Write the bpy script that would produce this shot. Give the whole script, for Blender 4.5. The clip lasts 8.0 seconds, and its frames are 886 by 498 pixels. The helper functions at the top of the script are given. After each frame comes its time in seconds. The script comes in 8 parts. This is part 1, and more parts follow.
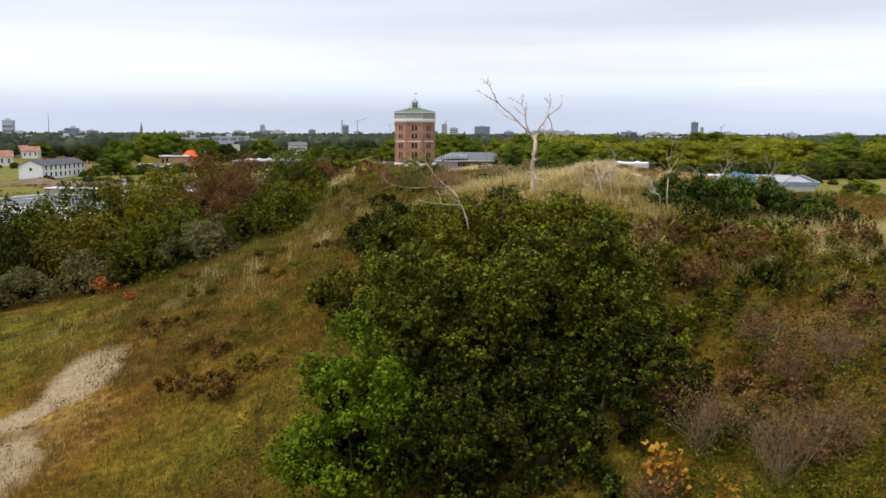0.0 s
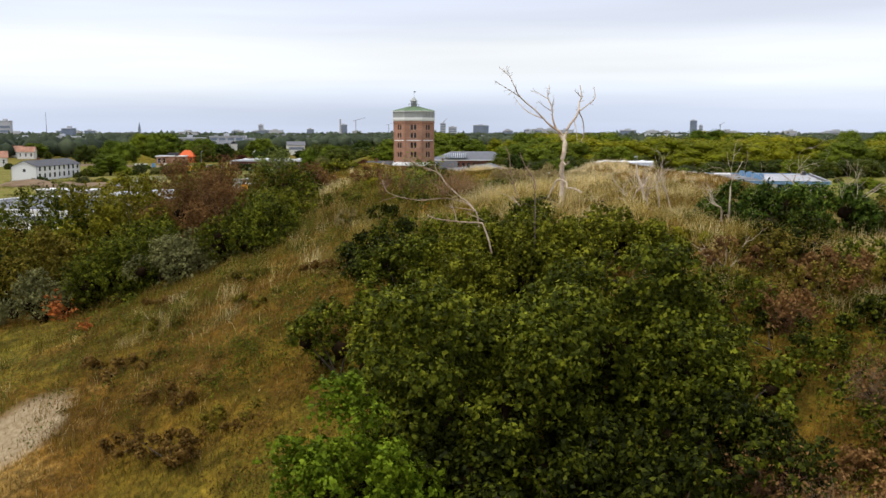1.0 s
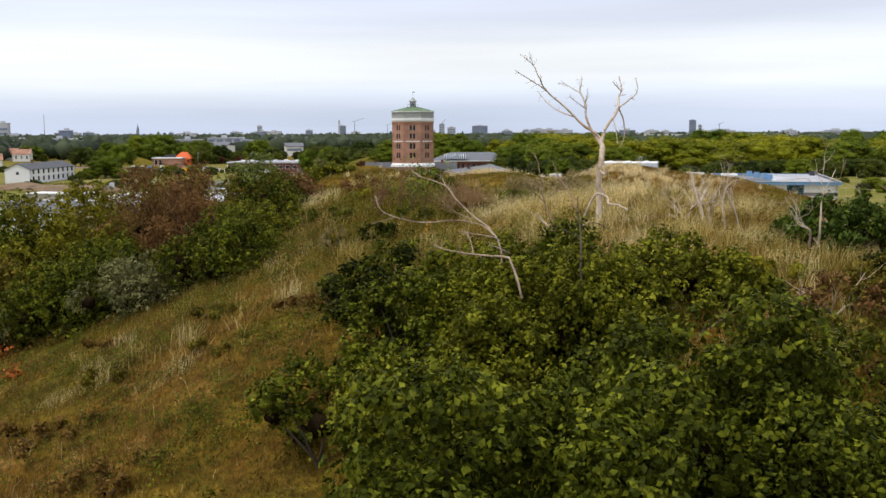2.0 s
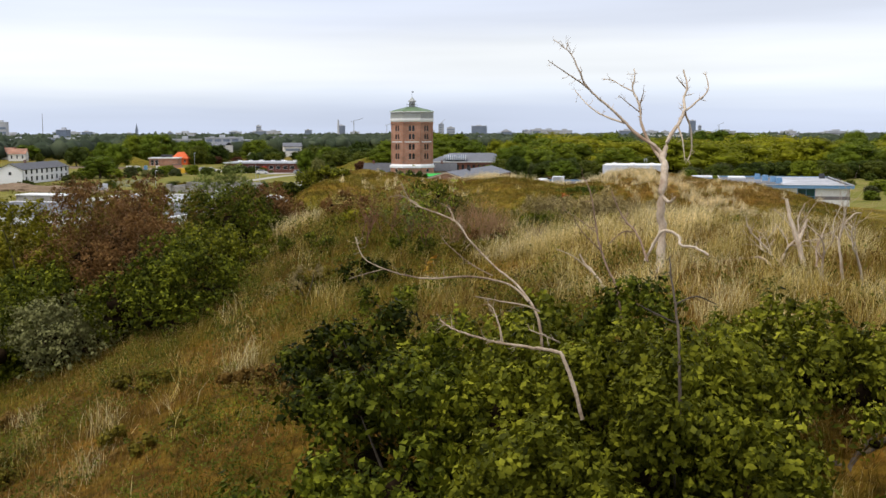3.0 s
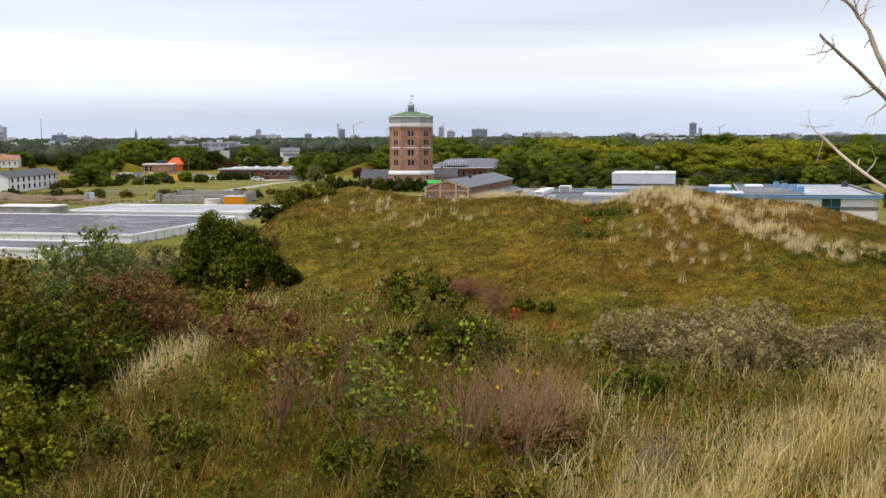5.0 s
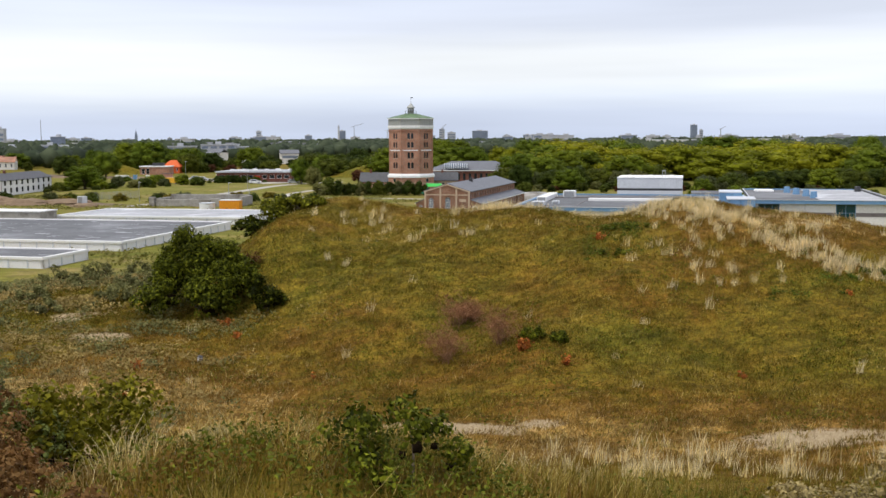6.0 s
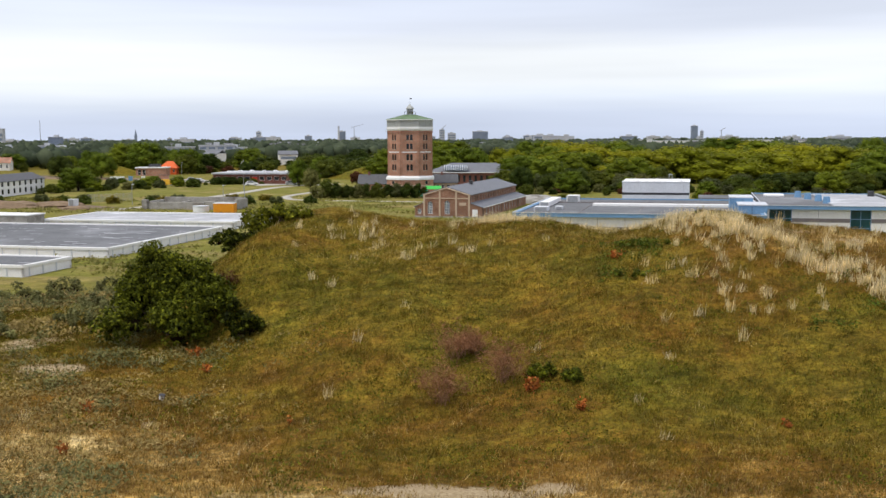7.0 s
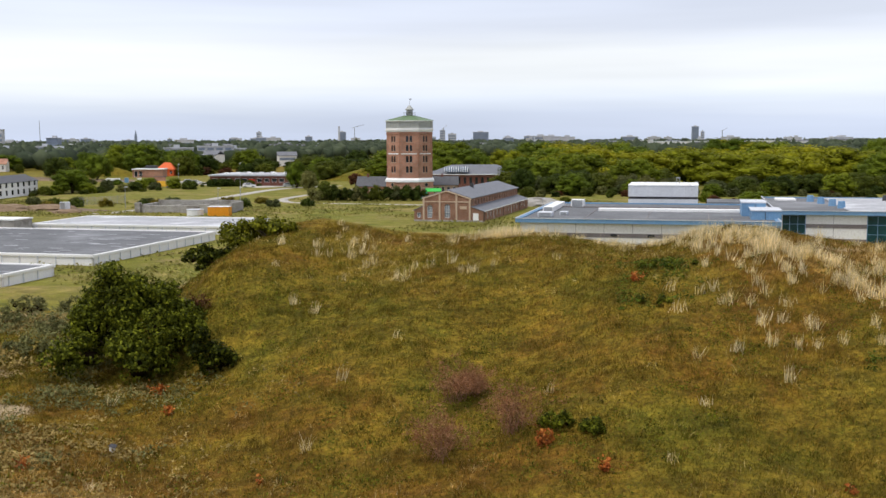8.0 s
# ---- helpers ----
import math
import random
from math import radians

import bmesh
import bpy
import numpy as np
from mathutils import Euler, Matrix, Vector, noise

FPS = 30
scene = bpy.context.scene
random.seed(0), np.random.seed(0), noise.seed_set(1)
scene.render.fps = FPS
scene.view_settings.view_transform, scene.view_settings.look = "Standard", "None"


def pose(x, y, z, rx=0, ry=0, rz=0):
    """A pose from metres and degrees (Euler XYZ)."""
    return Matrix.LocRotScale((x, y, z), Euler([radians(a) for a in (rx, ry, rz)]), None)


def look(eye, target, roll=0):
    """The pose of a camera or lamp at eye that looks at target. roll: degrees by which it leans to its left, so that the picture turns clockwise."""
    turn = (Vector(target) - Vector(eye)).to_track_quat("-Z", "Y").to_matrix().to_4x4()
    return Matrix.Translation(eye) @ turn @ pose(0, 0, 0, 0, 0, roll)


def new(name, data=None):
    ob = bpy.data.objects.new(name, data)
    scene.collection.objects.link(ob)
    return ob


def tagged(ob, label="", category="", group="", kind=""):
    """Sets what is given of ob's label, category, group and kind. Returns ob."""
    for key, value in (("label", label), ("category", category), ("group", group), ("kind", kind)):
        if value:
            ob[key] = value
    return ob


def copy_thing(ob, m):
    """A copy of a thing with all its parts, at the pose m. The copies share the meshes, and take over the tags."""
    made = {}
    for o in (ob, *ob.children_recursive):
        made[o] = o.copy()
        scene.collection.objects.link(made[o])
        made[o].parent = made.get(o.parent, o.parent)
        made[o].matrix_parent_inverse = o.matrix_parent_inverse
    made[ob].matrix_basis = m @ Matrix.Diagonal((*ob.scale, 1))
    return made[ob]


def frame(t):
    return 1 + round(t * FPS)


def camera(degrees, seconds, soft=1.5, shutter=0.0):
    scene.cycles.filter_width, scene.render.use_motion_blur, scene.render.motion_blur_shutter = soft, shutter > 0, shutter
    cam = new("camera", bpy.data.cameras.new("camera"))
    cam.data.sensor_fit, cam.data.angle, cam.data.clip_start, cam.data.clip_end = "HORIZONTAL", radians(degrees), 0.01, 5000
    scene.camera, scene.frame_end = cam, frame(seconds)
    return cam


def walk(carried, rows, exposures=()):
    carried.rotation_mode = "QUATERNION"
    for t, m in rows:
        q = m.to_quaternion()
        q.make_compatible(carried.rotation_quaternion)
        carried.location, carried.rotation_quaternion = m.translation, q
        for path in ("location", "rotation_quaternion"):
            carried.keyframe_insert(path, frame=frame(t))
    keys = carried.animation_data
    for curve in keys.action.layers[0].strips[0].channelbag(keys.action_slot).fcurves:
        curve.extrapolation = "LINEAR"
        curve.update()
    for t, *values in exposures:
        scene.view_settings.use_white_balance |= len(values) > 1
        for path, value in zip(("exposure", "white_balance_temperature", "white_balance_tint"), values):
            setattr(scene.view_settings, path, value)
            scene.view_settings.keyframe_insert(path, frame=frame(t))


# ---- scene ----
cam = camera(45.3, 8.0, soft=1.5)
PATH = [
    (0, (0.614, -2.137, 14.947), (0.612, -0.149, 14.729), 0.2),
    (0.5, (0.435, 0.221, 14.959), (0.435, 2.209, 14.738), 0.1),
    (1, (0.307, 2.61, 14.958), (0.307, 4.598, 14.738), -0.0),
    (1.5, (0.219, 4.988, 14.964), (0.219, 6.976, 14.744), -0.2),
    (2.8, (0.038, 11.455, 15.098), (0.041, 13.443, 14.881), -0.2),
    (3, (0.03, 12.526, 15.148), (0.033, 14.514, 14.929), -0.1),
    (3.5, (0.026, 15.102, 15.295), (0.029, 17.09, 15.078), -0.2),
    (4, (0.036, 17.771, 15.442), (0.039, 19.759, 15.226), -0.3),
    (4.5, (0.047, 20.421, 15.599), (0.049, 22.409, 15.384), -0.3),
    (5, (0.076, 23.111, 15.747), (0.078, 25.1, 15.534), -0.3),
    (5.2, (0.092, 24.22, 15.813), (0.093, 26.209, 15.598), -0.2),
    (6.3, (0.206, 30.33, 16.079), (0.207, 32.319, 15.87), -0.3),
    (6.5, (0.247, 31.465, 16.141), (0.248, 33.454, 15.931), -0.3),
    (7, (0.301, 34.335, 16.267), (0.302, 36.324, 16.058), -0.2),
    (7.5, (0.356, 37.171, 16.403), (0.356, 39.16, 16.195), -0.3),
    (8, (0.41, 40.05, 16.517), (0.41, 42.039, 16.309), -0.2),
]
walk(cam, [(t, look(eye, target, roll)) for t, eye, target, roll in PATH], exposures=[(0, 0.0), (8, 0.0)])

# ---- daylight: a bright, fully clouded sky and a weak broad sun ----
SUN_EL, SUN_AZ = 64.0, 235.0          # degrees; azimuth clockwise from +y
world = bpy.data.worlds.new("overcast_sky")
scene.world = world
world.use_nodes = True
wt = world.node_tree
wt.nodes.clear()


def wnode(kind, **inputs):
    n = wt.nodes.new(kind)
    for k, v in inputs.items():
        n.inputs[k].default_value = v
    return n


w_out = wnode("ShaderNodeOutputWorld")
w_bg = wnode("ShaderNodeBackground")
w_bg.inputs["Strength"].default_value = 1.07
w_sky = wnode("ShaderNodeTexSky")
w_sky.sky_type = "NISHITA"
w_sky.sun_disc = False
w_sky.sun_elevation, w_sky.sun_rotation = radians(SUN_EL), radians(SUN_AZ)
w_dim = wnode("ShaderNodeVectorMath")
w_dim.operation = "SCALE"
w_dim.inputs["Scale"].default_value = 0.10
w_tc = wnode("ShaderNodeTexCoord")
w_sep = wnode("ShaderNodeSeparateXYZ")
w_map = wnode("ShaderNodeMapping")
w_map.inputs["Scale"].default_value = (1.3, 1.3, 16.0)
w_noise = wnode("ShaderNodeTexNoise", Scale=1.6, Detail=5.0, Roughness=0.5)
w_noise2 = wnode("ShaderNodeTexNoise", Scale=0.9, Detail=3.0, Roughness=0.5)
w_map2 = wnode("ShaderNodeMapping")
w_map2.inputs["Scale"].default_value = (2.0, 2.0, 30.0)
w_map2.inputs["Location"].default_value = (3.0, 1.0, 2.0)
w_ramp = wnode("ShaderNodeValToRGB")     # cloud layer against height above the horizon
cr = w_ramp.color_ramp
cr.elements[0].position, cr.elements[0].color = 0.0, (0.64, 0.72, 0.91, 1)
cr.elements[1].position, cr.elements[1].color = 1.0, (0.80, 0.83, 0.92, 1)
for pos, col in ((0.02, (0.68, 0.76, 0.94)), (0.036, (0.78, 0.85, 0.98)), (0.052, (0.92, 0.96, 1.02)), (0.076, (0.95, 0.98, 1.02)), (0.10, (0.81, 0.86, 0.99)), (0.14, (0.75, 0.81, 0.97)),
                 (0.22, (0.76, 0.80, 0.95))):
    e = cr.elements.new(pos)
    e.color = (*col, 1)
w_wob = wnode("ShaderNodeMath")
w_wob.operation = "MULTIPLY_ADD"
w_wob.inputs[1].default_value = 0.05
w_off = wnode("ShaderNodeMath")
w_off.operation = "ADD"
w_sub = wnode("ShaderNodeMath")
w_sub.operation = "SUBTRACT"
w_sub.inputs[1].default_value = 0.025
w_var = wnode("ShaderNodeMapRange")
w_var.inputs["From Min"].default_value, w_var.inputs["From Max"].default_value = 0.3, 0.7
w_var.inputs["To Min"].default_value, w_var.inputs["To Max"].default_value = 0.88, 1.07
w_mul = wnode("ShaderNodeVectorMath")
w_mul.operation = "SCALE"
w_mix = wnode("ShaderNodeMix")
w_mix.data_type = "RGBA"
w_mix.inputs["Factor"].default_value = 0.9
L = wt.links.new
L(w_tc.outputs["Generated"], w_sep.inputs[0])
L(w_tc.outputs["Generated"], w_map.inputs["Vector"])
L(w_tc.outputs["Generated"], w_map2.inputs["Vector"])
L(w_map.outputs[0], w_noise.inputs["Vector"])
L(w_map2.outputs[0], w_noise2.inputs["Vector"])
L(w_noise.outputs["Fac"], w_wob.inputs[0])
L(w_sep.outputs["Z"], w_wob.inputs[2])
L(w_wob.outputs[0], w_sub.inputs[0])
L(w_sub.outputs[0], w_ramp.inputs["Fac"])
L(w_noise2.outputs["Fac"], w_var.inputs["Value"])
L(w_ramp.outputs["Color"], w_mul.inputs[0])
L(w_var.outputs["Result"], w_mul.inputs["Scale"])
L(w_sky.outputs["Color"], w_dim.inputs[0])
L(w_dim.outputs[0], w_mix.inputs["A"])
L(w_mul.outputs[0], w_mix.inputs["B"])
L(w_mix.outputs["Result"], w_bg.inputs["Color"])
L(w_bg.outputs[0], w_out.inputs["Surface"])

sun = new("sun", bpy.data.lights.new("sun", "SUN"))
sun.data.energy, sun.data.angle, sun.data.color = 2.3, radians(20), (1.0, 0.95, 0.86)
_a, _e = radians(SUN_AZ), radians(SUN_EL)
sun.matrix_world = look((0, 0, 60), (-math.sin(_a) * math.cos(_e), -math.cos(_a) * math.cos(_e), 60 - math.sin(_e)))

# ---- materials ----
def mat_base(name, rough=0.8, metal=0.0, spec=0.3):
    m = bpy.data.materials.new(name)
    m.use_nodes = True
    b = m.node_tree.nodes["Principled BSDF"]
    b.inputs["Roughness"].default_value, b.inputs["Metallic"].default_value = rough, metal
    b.inputs["Specular IOR Level"].default_value = spec
    return m, m.node_tree, b


def nd(nt, kind, **inputs):
    n = nt.nodes.new(kind)
    for k, v in inputs.items():
        n.inputs[k].default_value = v
    return n


def ramp(nt, fac, stops):
    r = nt.nodes.new("ShaderNodeValToRGB")
    els = r.color_ramp.elements
    els[0].position, els[0].color = stops[0][0], (*stops[0][1], 1)
    els[1].position, els[1].color = stops[-1][0], (*stops[-1][1], 1)
    for p, c in stops[1:-1]:
        els.new(p).color = (*c, 1)
    nt.links.new(fac, r.inputs["Fac"])
    return r.outputs["Color"]


def mixc(nt, fac, a, b, mode="MIX"):
    n = nt.nodes.new("ShaderNodeMix")
    n.data_type, n.blend_type = "RGBA", mode
    for key, v in (("Factor", fac), ("A", a), ("B", b)):
        if hasattr(v, "is_linked"):
            nt.links.new(v, n.inputs[key])
        elif key == "Factor":
            n.inputs[key].default_value = v
        else:
            n.inputs[key].default_value = (*v, 1)
    return n.outputs["Result"]


def world_noise(nt, scale, detail=4.0, rough=0.55, stretch=(1, 1, 1)):
    g = nt.nodes.new("ShaderNodeNewGeometry")
    mp = nd(nt, "ShaderNodeMapping", Scale=stretch)
    nt.links.new(g.outputs["Position"], mp.inputs["Vector"])
    n = nd(nt, "ShaderNodeTexNoise", Scale=scale, Detail=detail, Roughness=rough)
    nt.links.new(mp.outputs[0], n.inputs["Vector"])
    return n.outputs["Fac"]


def bump(nt, b, height, strength=0.3, dist=0.02):
    n = nd(nt, "ShaderNodeBump", Strength=strength, Distance=dist)
    nt.links.new(height, n.inputs["Height"])
    nt.links.new(n.outputs[0], b.inputs["Normal"])


def worn(name, c1, c2, scale=1.5, fine=18.0, rough=0.8, metal=0.0, spec=0.3, relief=0.2, dist=0.02, stretch=(1, 1, 1), stain=None):
    """A surface of two tones: large cloudy stains and fine grain, with slight relief."""
    m, nt, b = mat_base(name, rough, metal, spec)
    big, small = world_noise(nt, scale, 5, 0.6, stretch), world_noise(nt, fine, 3, 0.6, stretch)
    col = ramp(nt, big, [(0.3, c1), (0.7, c2)])
    col = mixc(nt, 0.35, col, ramp(nt, small, [(0.3, tuple(v * 0.7 for v in c1)), (0.7, tuple(min(1, v * 1.25) for v in c2))]))
    if stain:
        col = mixc(nt, ramp(nt, world_noise(nt, scale * 0.37, 6, 0.65), [(0.52, (0, 0, 0)), (0.68, (1, 1, 1))]), col, stain)
    nt.links.new(col, b.inputs["Base Color"])
    if relief:
        bump(nt, b, small, relief, dist)
    return m


def leafy(name, dark, mid, light, patch=0.5, rough=0.55, per_thing=0.0, trans=0.15, contrast=1.5):
    """Leaves: each differs a little, with larger lighter and darker parts of the crown."""
    m, nt, b = mat_base(name, rough, 0, 0.05)
    g = nt.nodes.new("ShaderNodeNewGeometry")
    own = nt.nodes.new("ShaderNodeMath")
    own.operation = "MULTIPLY_ADD"
    own.inputs[1].default_value = 0.42
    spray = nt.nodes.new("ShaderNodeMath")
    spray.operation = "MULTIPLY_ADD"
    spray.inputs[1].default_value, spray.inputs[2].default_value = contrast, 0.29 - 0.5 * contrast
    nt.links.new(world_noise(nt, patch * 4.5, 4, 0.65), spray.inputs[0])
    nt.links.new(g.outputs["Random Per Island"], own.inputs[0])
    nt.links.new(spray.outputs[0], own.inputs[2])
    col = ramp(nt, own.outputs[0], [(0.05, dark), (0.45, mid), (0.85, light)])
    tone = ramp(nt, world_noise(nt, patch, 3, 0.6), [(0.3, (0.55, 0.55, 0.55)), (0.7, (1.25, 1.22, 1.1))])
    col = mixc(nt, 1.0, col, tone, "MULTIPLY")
    if per_thing:
        oi = nt.nodes.new("ShaderNodeObjectInfo")
        col = mixc(nt, per_thing, col, mixc(nt, 1.0, col, ramp(nt, oi.outputs["Random"], [(0, (0.45, 0.6, 0.55)), (0.5, (1.0, 1.0, 0.9)), (1, (1.7, 1.45, 0.9))]), "MULTIPLY"))
    nt.links.new(col, b.inputs["Base Color"])
    if trans:
        t = nt.nodes.new("ShaderNodeBsdfTranslucent")
        nt.links.new(col, t.inputs["Color"])
        mx = nd(nt, "ShaderNodeMixShader", Fac=trans)
        nt.links.new(b.outputs[0], mx.inputs[1])
        nt.links.new(t.outputs[0], mx.inputs[2])
        nt.links.new(mx.outputs[0], nt.nodes["Material Output"].inputs["Surface"])
    return m


DUNE = [(0.0, (0.100, 0.108, 0.013)), (0.2, (0.146, 0.127, 0.015)), (0.4, (0.194, 0.138, 0.018)), (0.58, (0.165, 0.088, 0.014)),
        (0.74, (0.36, 0.235, 0.070)), (0.88, (0.62, 0.48, 0.22)), (1.0, (0.80, 0.68, 0.42))]
# living to bleached marram, with no red-brown stage between
MARRAM = [(0.0, (0.120, 0.112, 0.014)), (0.25, (0.250, 0.200, 0.028)), (0.5, (0.470, 0.360, 0.085)), (0.75, (0.74, 0.590, 0.250)), (1.0, (0.90, 0.79, 0.54))]


def dune_material(name, fineness, blades, mottle=0.8, stops=DUNE):
    m, nt, b = mat_base(name, 0.9, 0, 0.1)
    dry = nd(nt, "ShaderNodeAttribute")
    dry.attribute_name = "dry"
    spread = nt.nodes.new("ShaderNodeMath")
    spread.operation = "MULTIPLY_ADD"
    spread.inputs[1].default_value = 0.34 if blades else 0.55
    if blades:
        g = nt.nodes.new("ShaderNodeNewGeometry")
        nt.links.new(g.outputs["Random Per Island"], spread.inputs[0])
    else:
        nt.links.new(world_noise(nt, fineness, 6, 0.7), spread.inputs[0])
    less = nt.nodes.new("ShaderNodeMath")
    less.operation = "SUBTRACT"
    less.inputs[1].default_value = 0.17 if blades else 0.275
    nt.links.new(dry.outputs["Fac"], spread.inputs[2])
    nt.links.new(spread.outputs[0], less.inputs[0])
    tuned = less.outputs[0]
    if not blades:
        # broad patches of drier and fresher turf
        patch = nt.nodes.new("ShaderNodeMath")
        patch.operation = "MULTIPLY_ADD"
        patch.inputs[1].default_value = 0.55
        nt.links.new(world_noise(nt, 0.13, 7, 0.72), patch.inputs[0])
        nt.links.new(tuned, patch.inputs[2])
        off = nt.nodes.new("ShaderNodeMath")
        off.operation = "SUBTRACT"
        off.inputs[1].default_value = 0.275
        nt.links.new(patch.outputs[0], off.inputs[0])
        tuned = off.outputs[0]
    col = ramp(nt, tuned, stops)
    tone = ramp(nt, world_noise(nt, 0.8, 5, 0.65), [(0.3, (0.82, 0.82, 0.82)), (0.7, (1.2, 1.18, 1.14))])
    col = mixc(nt, 1.0, col, tone, "MULTIPLY")
    # uneven turf tone, with the shadow between clumps painted in as mottle
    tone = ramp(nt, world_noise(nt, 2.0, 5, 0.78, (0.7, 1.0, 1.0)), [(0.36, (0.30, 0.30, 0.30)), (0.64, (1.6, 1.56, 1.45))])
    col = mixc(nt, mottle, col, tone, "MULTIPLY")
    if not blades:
        # shade in the gaps between the single tussocks, painted by noise
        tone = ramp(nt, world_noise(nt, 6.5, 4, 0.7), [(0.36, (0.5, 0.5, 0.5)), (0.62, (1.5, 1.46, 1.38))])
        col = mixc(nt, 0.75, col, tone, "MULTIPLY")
        # the mown and grazed grass of the flat site is paler
        lawn = nd(nt, "ShaderNodeAttribute")
        lawn.attribute_name = "lawn"
        col = mixc(nt, lawn.outputs["Fac"], col, ramp(nt, world_noise(nt, 0.11, 8, 0.72, (0.6, 1.0, 1.0)), [(0.36, (0.105, 0.125, 0.020)), (0.46, (0.19, 0.20, 0.036)), (0.54, (0.235, 0.215, 0.060)), (0.64, (0.33, 0.255, 0.11))]))
        tone = ramp(nt, world_noise(nt, 0.75, 6, 0.75, (0.5, 1.0, 1.0)), [(0.35, (0.55, 0.55, 0.52)), (0.65, (1.35, 1.3, 1.25))])
        col = mixc(nt, 0.8, col, tone, "MULTIPLY")
        sand = nd(nt, "ShaderNodeAttribute")
        sand.attribute_name = "sand"
        edge = nt.nodes.new("ShaderNodeMath")
        edge.operation = "MULTIPLY_ADD"
        edge.inputs[1].default_value = 1.6
        nt.links.new(world_noise(nt, 2.0, 7, 0.75), edge.inputs[0])
        nt.links.new(sand.outputs["Fac"], edge.inputs[2])
        mask = ramp(nt, edge.outputs[0], [(0.97, (0, 0, 0)), (1.13, (1, 1, 1))])
        grain = ramp(nt, world_noise(nt, 9, 5, 0.7), [(0.3, (0.29, 0.20, 0.10)), (0.7, (0.58, 0.46, 0.29))])
        mask = mixc(nt, 1.0, mask, ramp(nt, sand.outputs["Fac"], [(0.16, (0, 0, 0)), (0.34, (1, 1, 1))]), "MULTIPLY")
        col = mixc(nt, mask, col, grain)
        bump(nt, b, world_noise(nt, 7, 6, 0.75), 0.9, 0.12)
    if blades:
        # each blade lighter or darker than its neighbours
        many = nt.nodes.new("ShaderNodeMath")
        many.operation = "MULTIPLY"
        many.inputs[1].default_value = 37.7
        part_of = nt.nodes.new("ShaderNodeMath")
        part_of.operation = "FRACT"
        nt.links.new(g.outputs["Random Per Island"], many.inputs[0])
        nt.links.new(many.outputs[0], part_of.inputs[0])
        col = mixc(nt, 1.0, col, ramp(nt, part_of.outputs[0], [(0.0, (0.55, 0.55, 0.55)), (0.6, (1.0, 1.0, 1.0)), (1.0, (1.35, 1.33, 1.28))]), "MULTIPLY")
    nt.links.new(col, b.inputs["Base Color"])
    if blades:
        t = nt.nodes.new("ShaderNodeBsdfTranslucent")
        nt.links.new(col, t.inputs["Color"])
        mx = nd(nt, "ShaderNodeMixShader", Fac=0.25)
        nt.links.new(b.outputs[0], mx.inputs[1])
        nt.links.new(t.outputs[0], mx.inputs[2])
        nt.links.new(mx.outputs[0], nt.nodes["Material Output"].inputs["Surface"])
    return m


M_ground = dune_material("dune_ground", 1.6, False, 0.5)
M_blade = dune_material("dune_grass", 1.0, True, 0.65)
M_marram = dune_material("marram_straw", 1.0, True, 0.25, MARRAM)
GOLDEN = [(0.0, (0.115, 0.104, 0.012)), (0.25, (0.225, 0.182, 0.024)), (0.5, (0.42, 0.322, 0.075)), (0.75, (0.70, 0.555, 0.215)), (1.0, (0.88, 0.755, 0.45))]
M_golden = dune_material("golden_dune_grass", 1.0, True, 0.25, GOLDEN)


def brick_mat(name, c1, c2, mortar, sx=4.6, weather=(0.6, 0.55, 0.5)):
    m, nt, b = mat_base(name, 0.85, 0, 0.2)
    tc = nt.nodes.new("ShaderNodeTexCoord")
    br = nd(nt, "ShaderNodeTexBrick", Scale=sx)
    br.inputs["Color1"].default_value, br.inputs["Color2"].default_value, br.inputs["Mortar"].default_value = (*c1, 1), (*c2, 1), (*mortar, 1)
    br.inputs["Mortar Size"].default_value = 0.02
    # x-and-y summed so that every upright face gets its courses
    sep = nt.nodes.new("ShaderNodeSeparateXYZ")
    add = nt.nodes.new("ShaderNodeMath")
    comb = nt.nodes.new("ShaderNodeCombineXYZ")
    nt.links.new(tc.outputs["Object"], sep.inputs[0])
    nt.links.new(sep.outputs["X"], add.inputs[0])
    nt.links.new(sep.outputs["Y"], add.inputs[1])
    nt.links.new(add.outputs[0], comb.inputs["X"])
    nt.links.new(sep.outputs["Z"], comb.inputs["Y"])
    nt.links.new(comb.outputs[0], br.inputs["Vector"])
    tone = ramp(nt, world_noise(nt, 0.35, 6, 0.65), [(0.3, weather), (0.7, (1.15, 1.1, 1.05))])
    nt.links.new(mixc(nt, 1.0, br.outputs["Color"], tone, "MULTIPLY"), b.inputs["Base Color"])
    bump(nt, b, br.outputs["Fac"], -0.3, 0.01)
    return m


M_brick = brick_mat("red_brick", (0.50, 0.270, 0.190), (0.42, 0.215, 0.150), (0.36, 0.28, 0.23), 3.0)
M_brick_pump = brick_mat("brown_brick", (0.32, 0.17, 0.115), (0.26, 0.135, 0.09), (0.33, 0.25, 0.2), 3.0)
M_brick_dark = brick_mat("dark_brick", (0.22, 0.085, 0.065), (0.17, 0.065, 0.05), (0.2, 0.15, 0.13), 3.0)
M_sandstone = worn("sandstone_trim", (0.46, 0.34, 0.24), (0.56, 0.44, 0.33), 1.2, 12)
M_white = worn("white_paint", (0.80, 0.79, 0.78), (0.88, 0.87, 0.86), 0.6, 9, 0.6, relief=0.05)
M_cream = worn("pale_panel", (0.74, 0.71, 0.67), (0.82, 0.80, 0.76), 0.5, 5, 0.6, relief=0.05)
M_greyroof = worn("grey_bitumen_roof", (0.115, 0.118, 0.125), (0.20, 0.205, 0.215), 0.18, 2.5, 0.95, spec=0.1, relief=0.15, stain=(0.26, 0.265, 0.28))
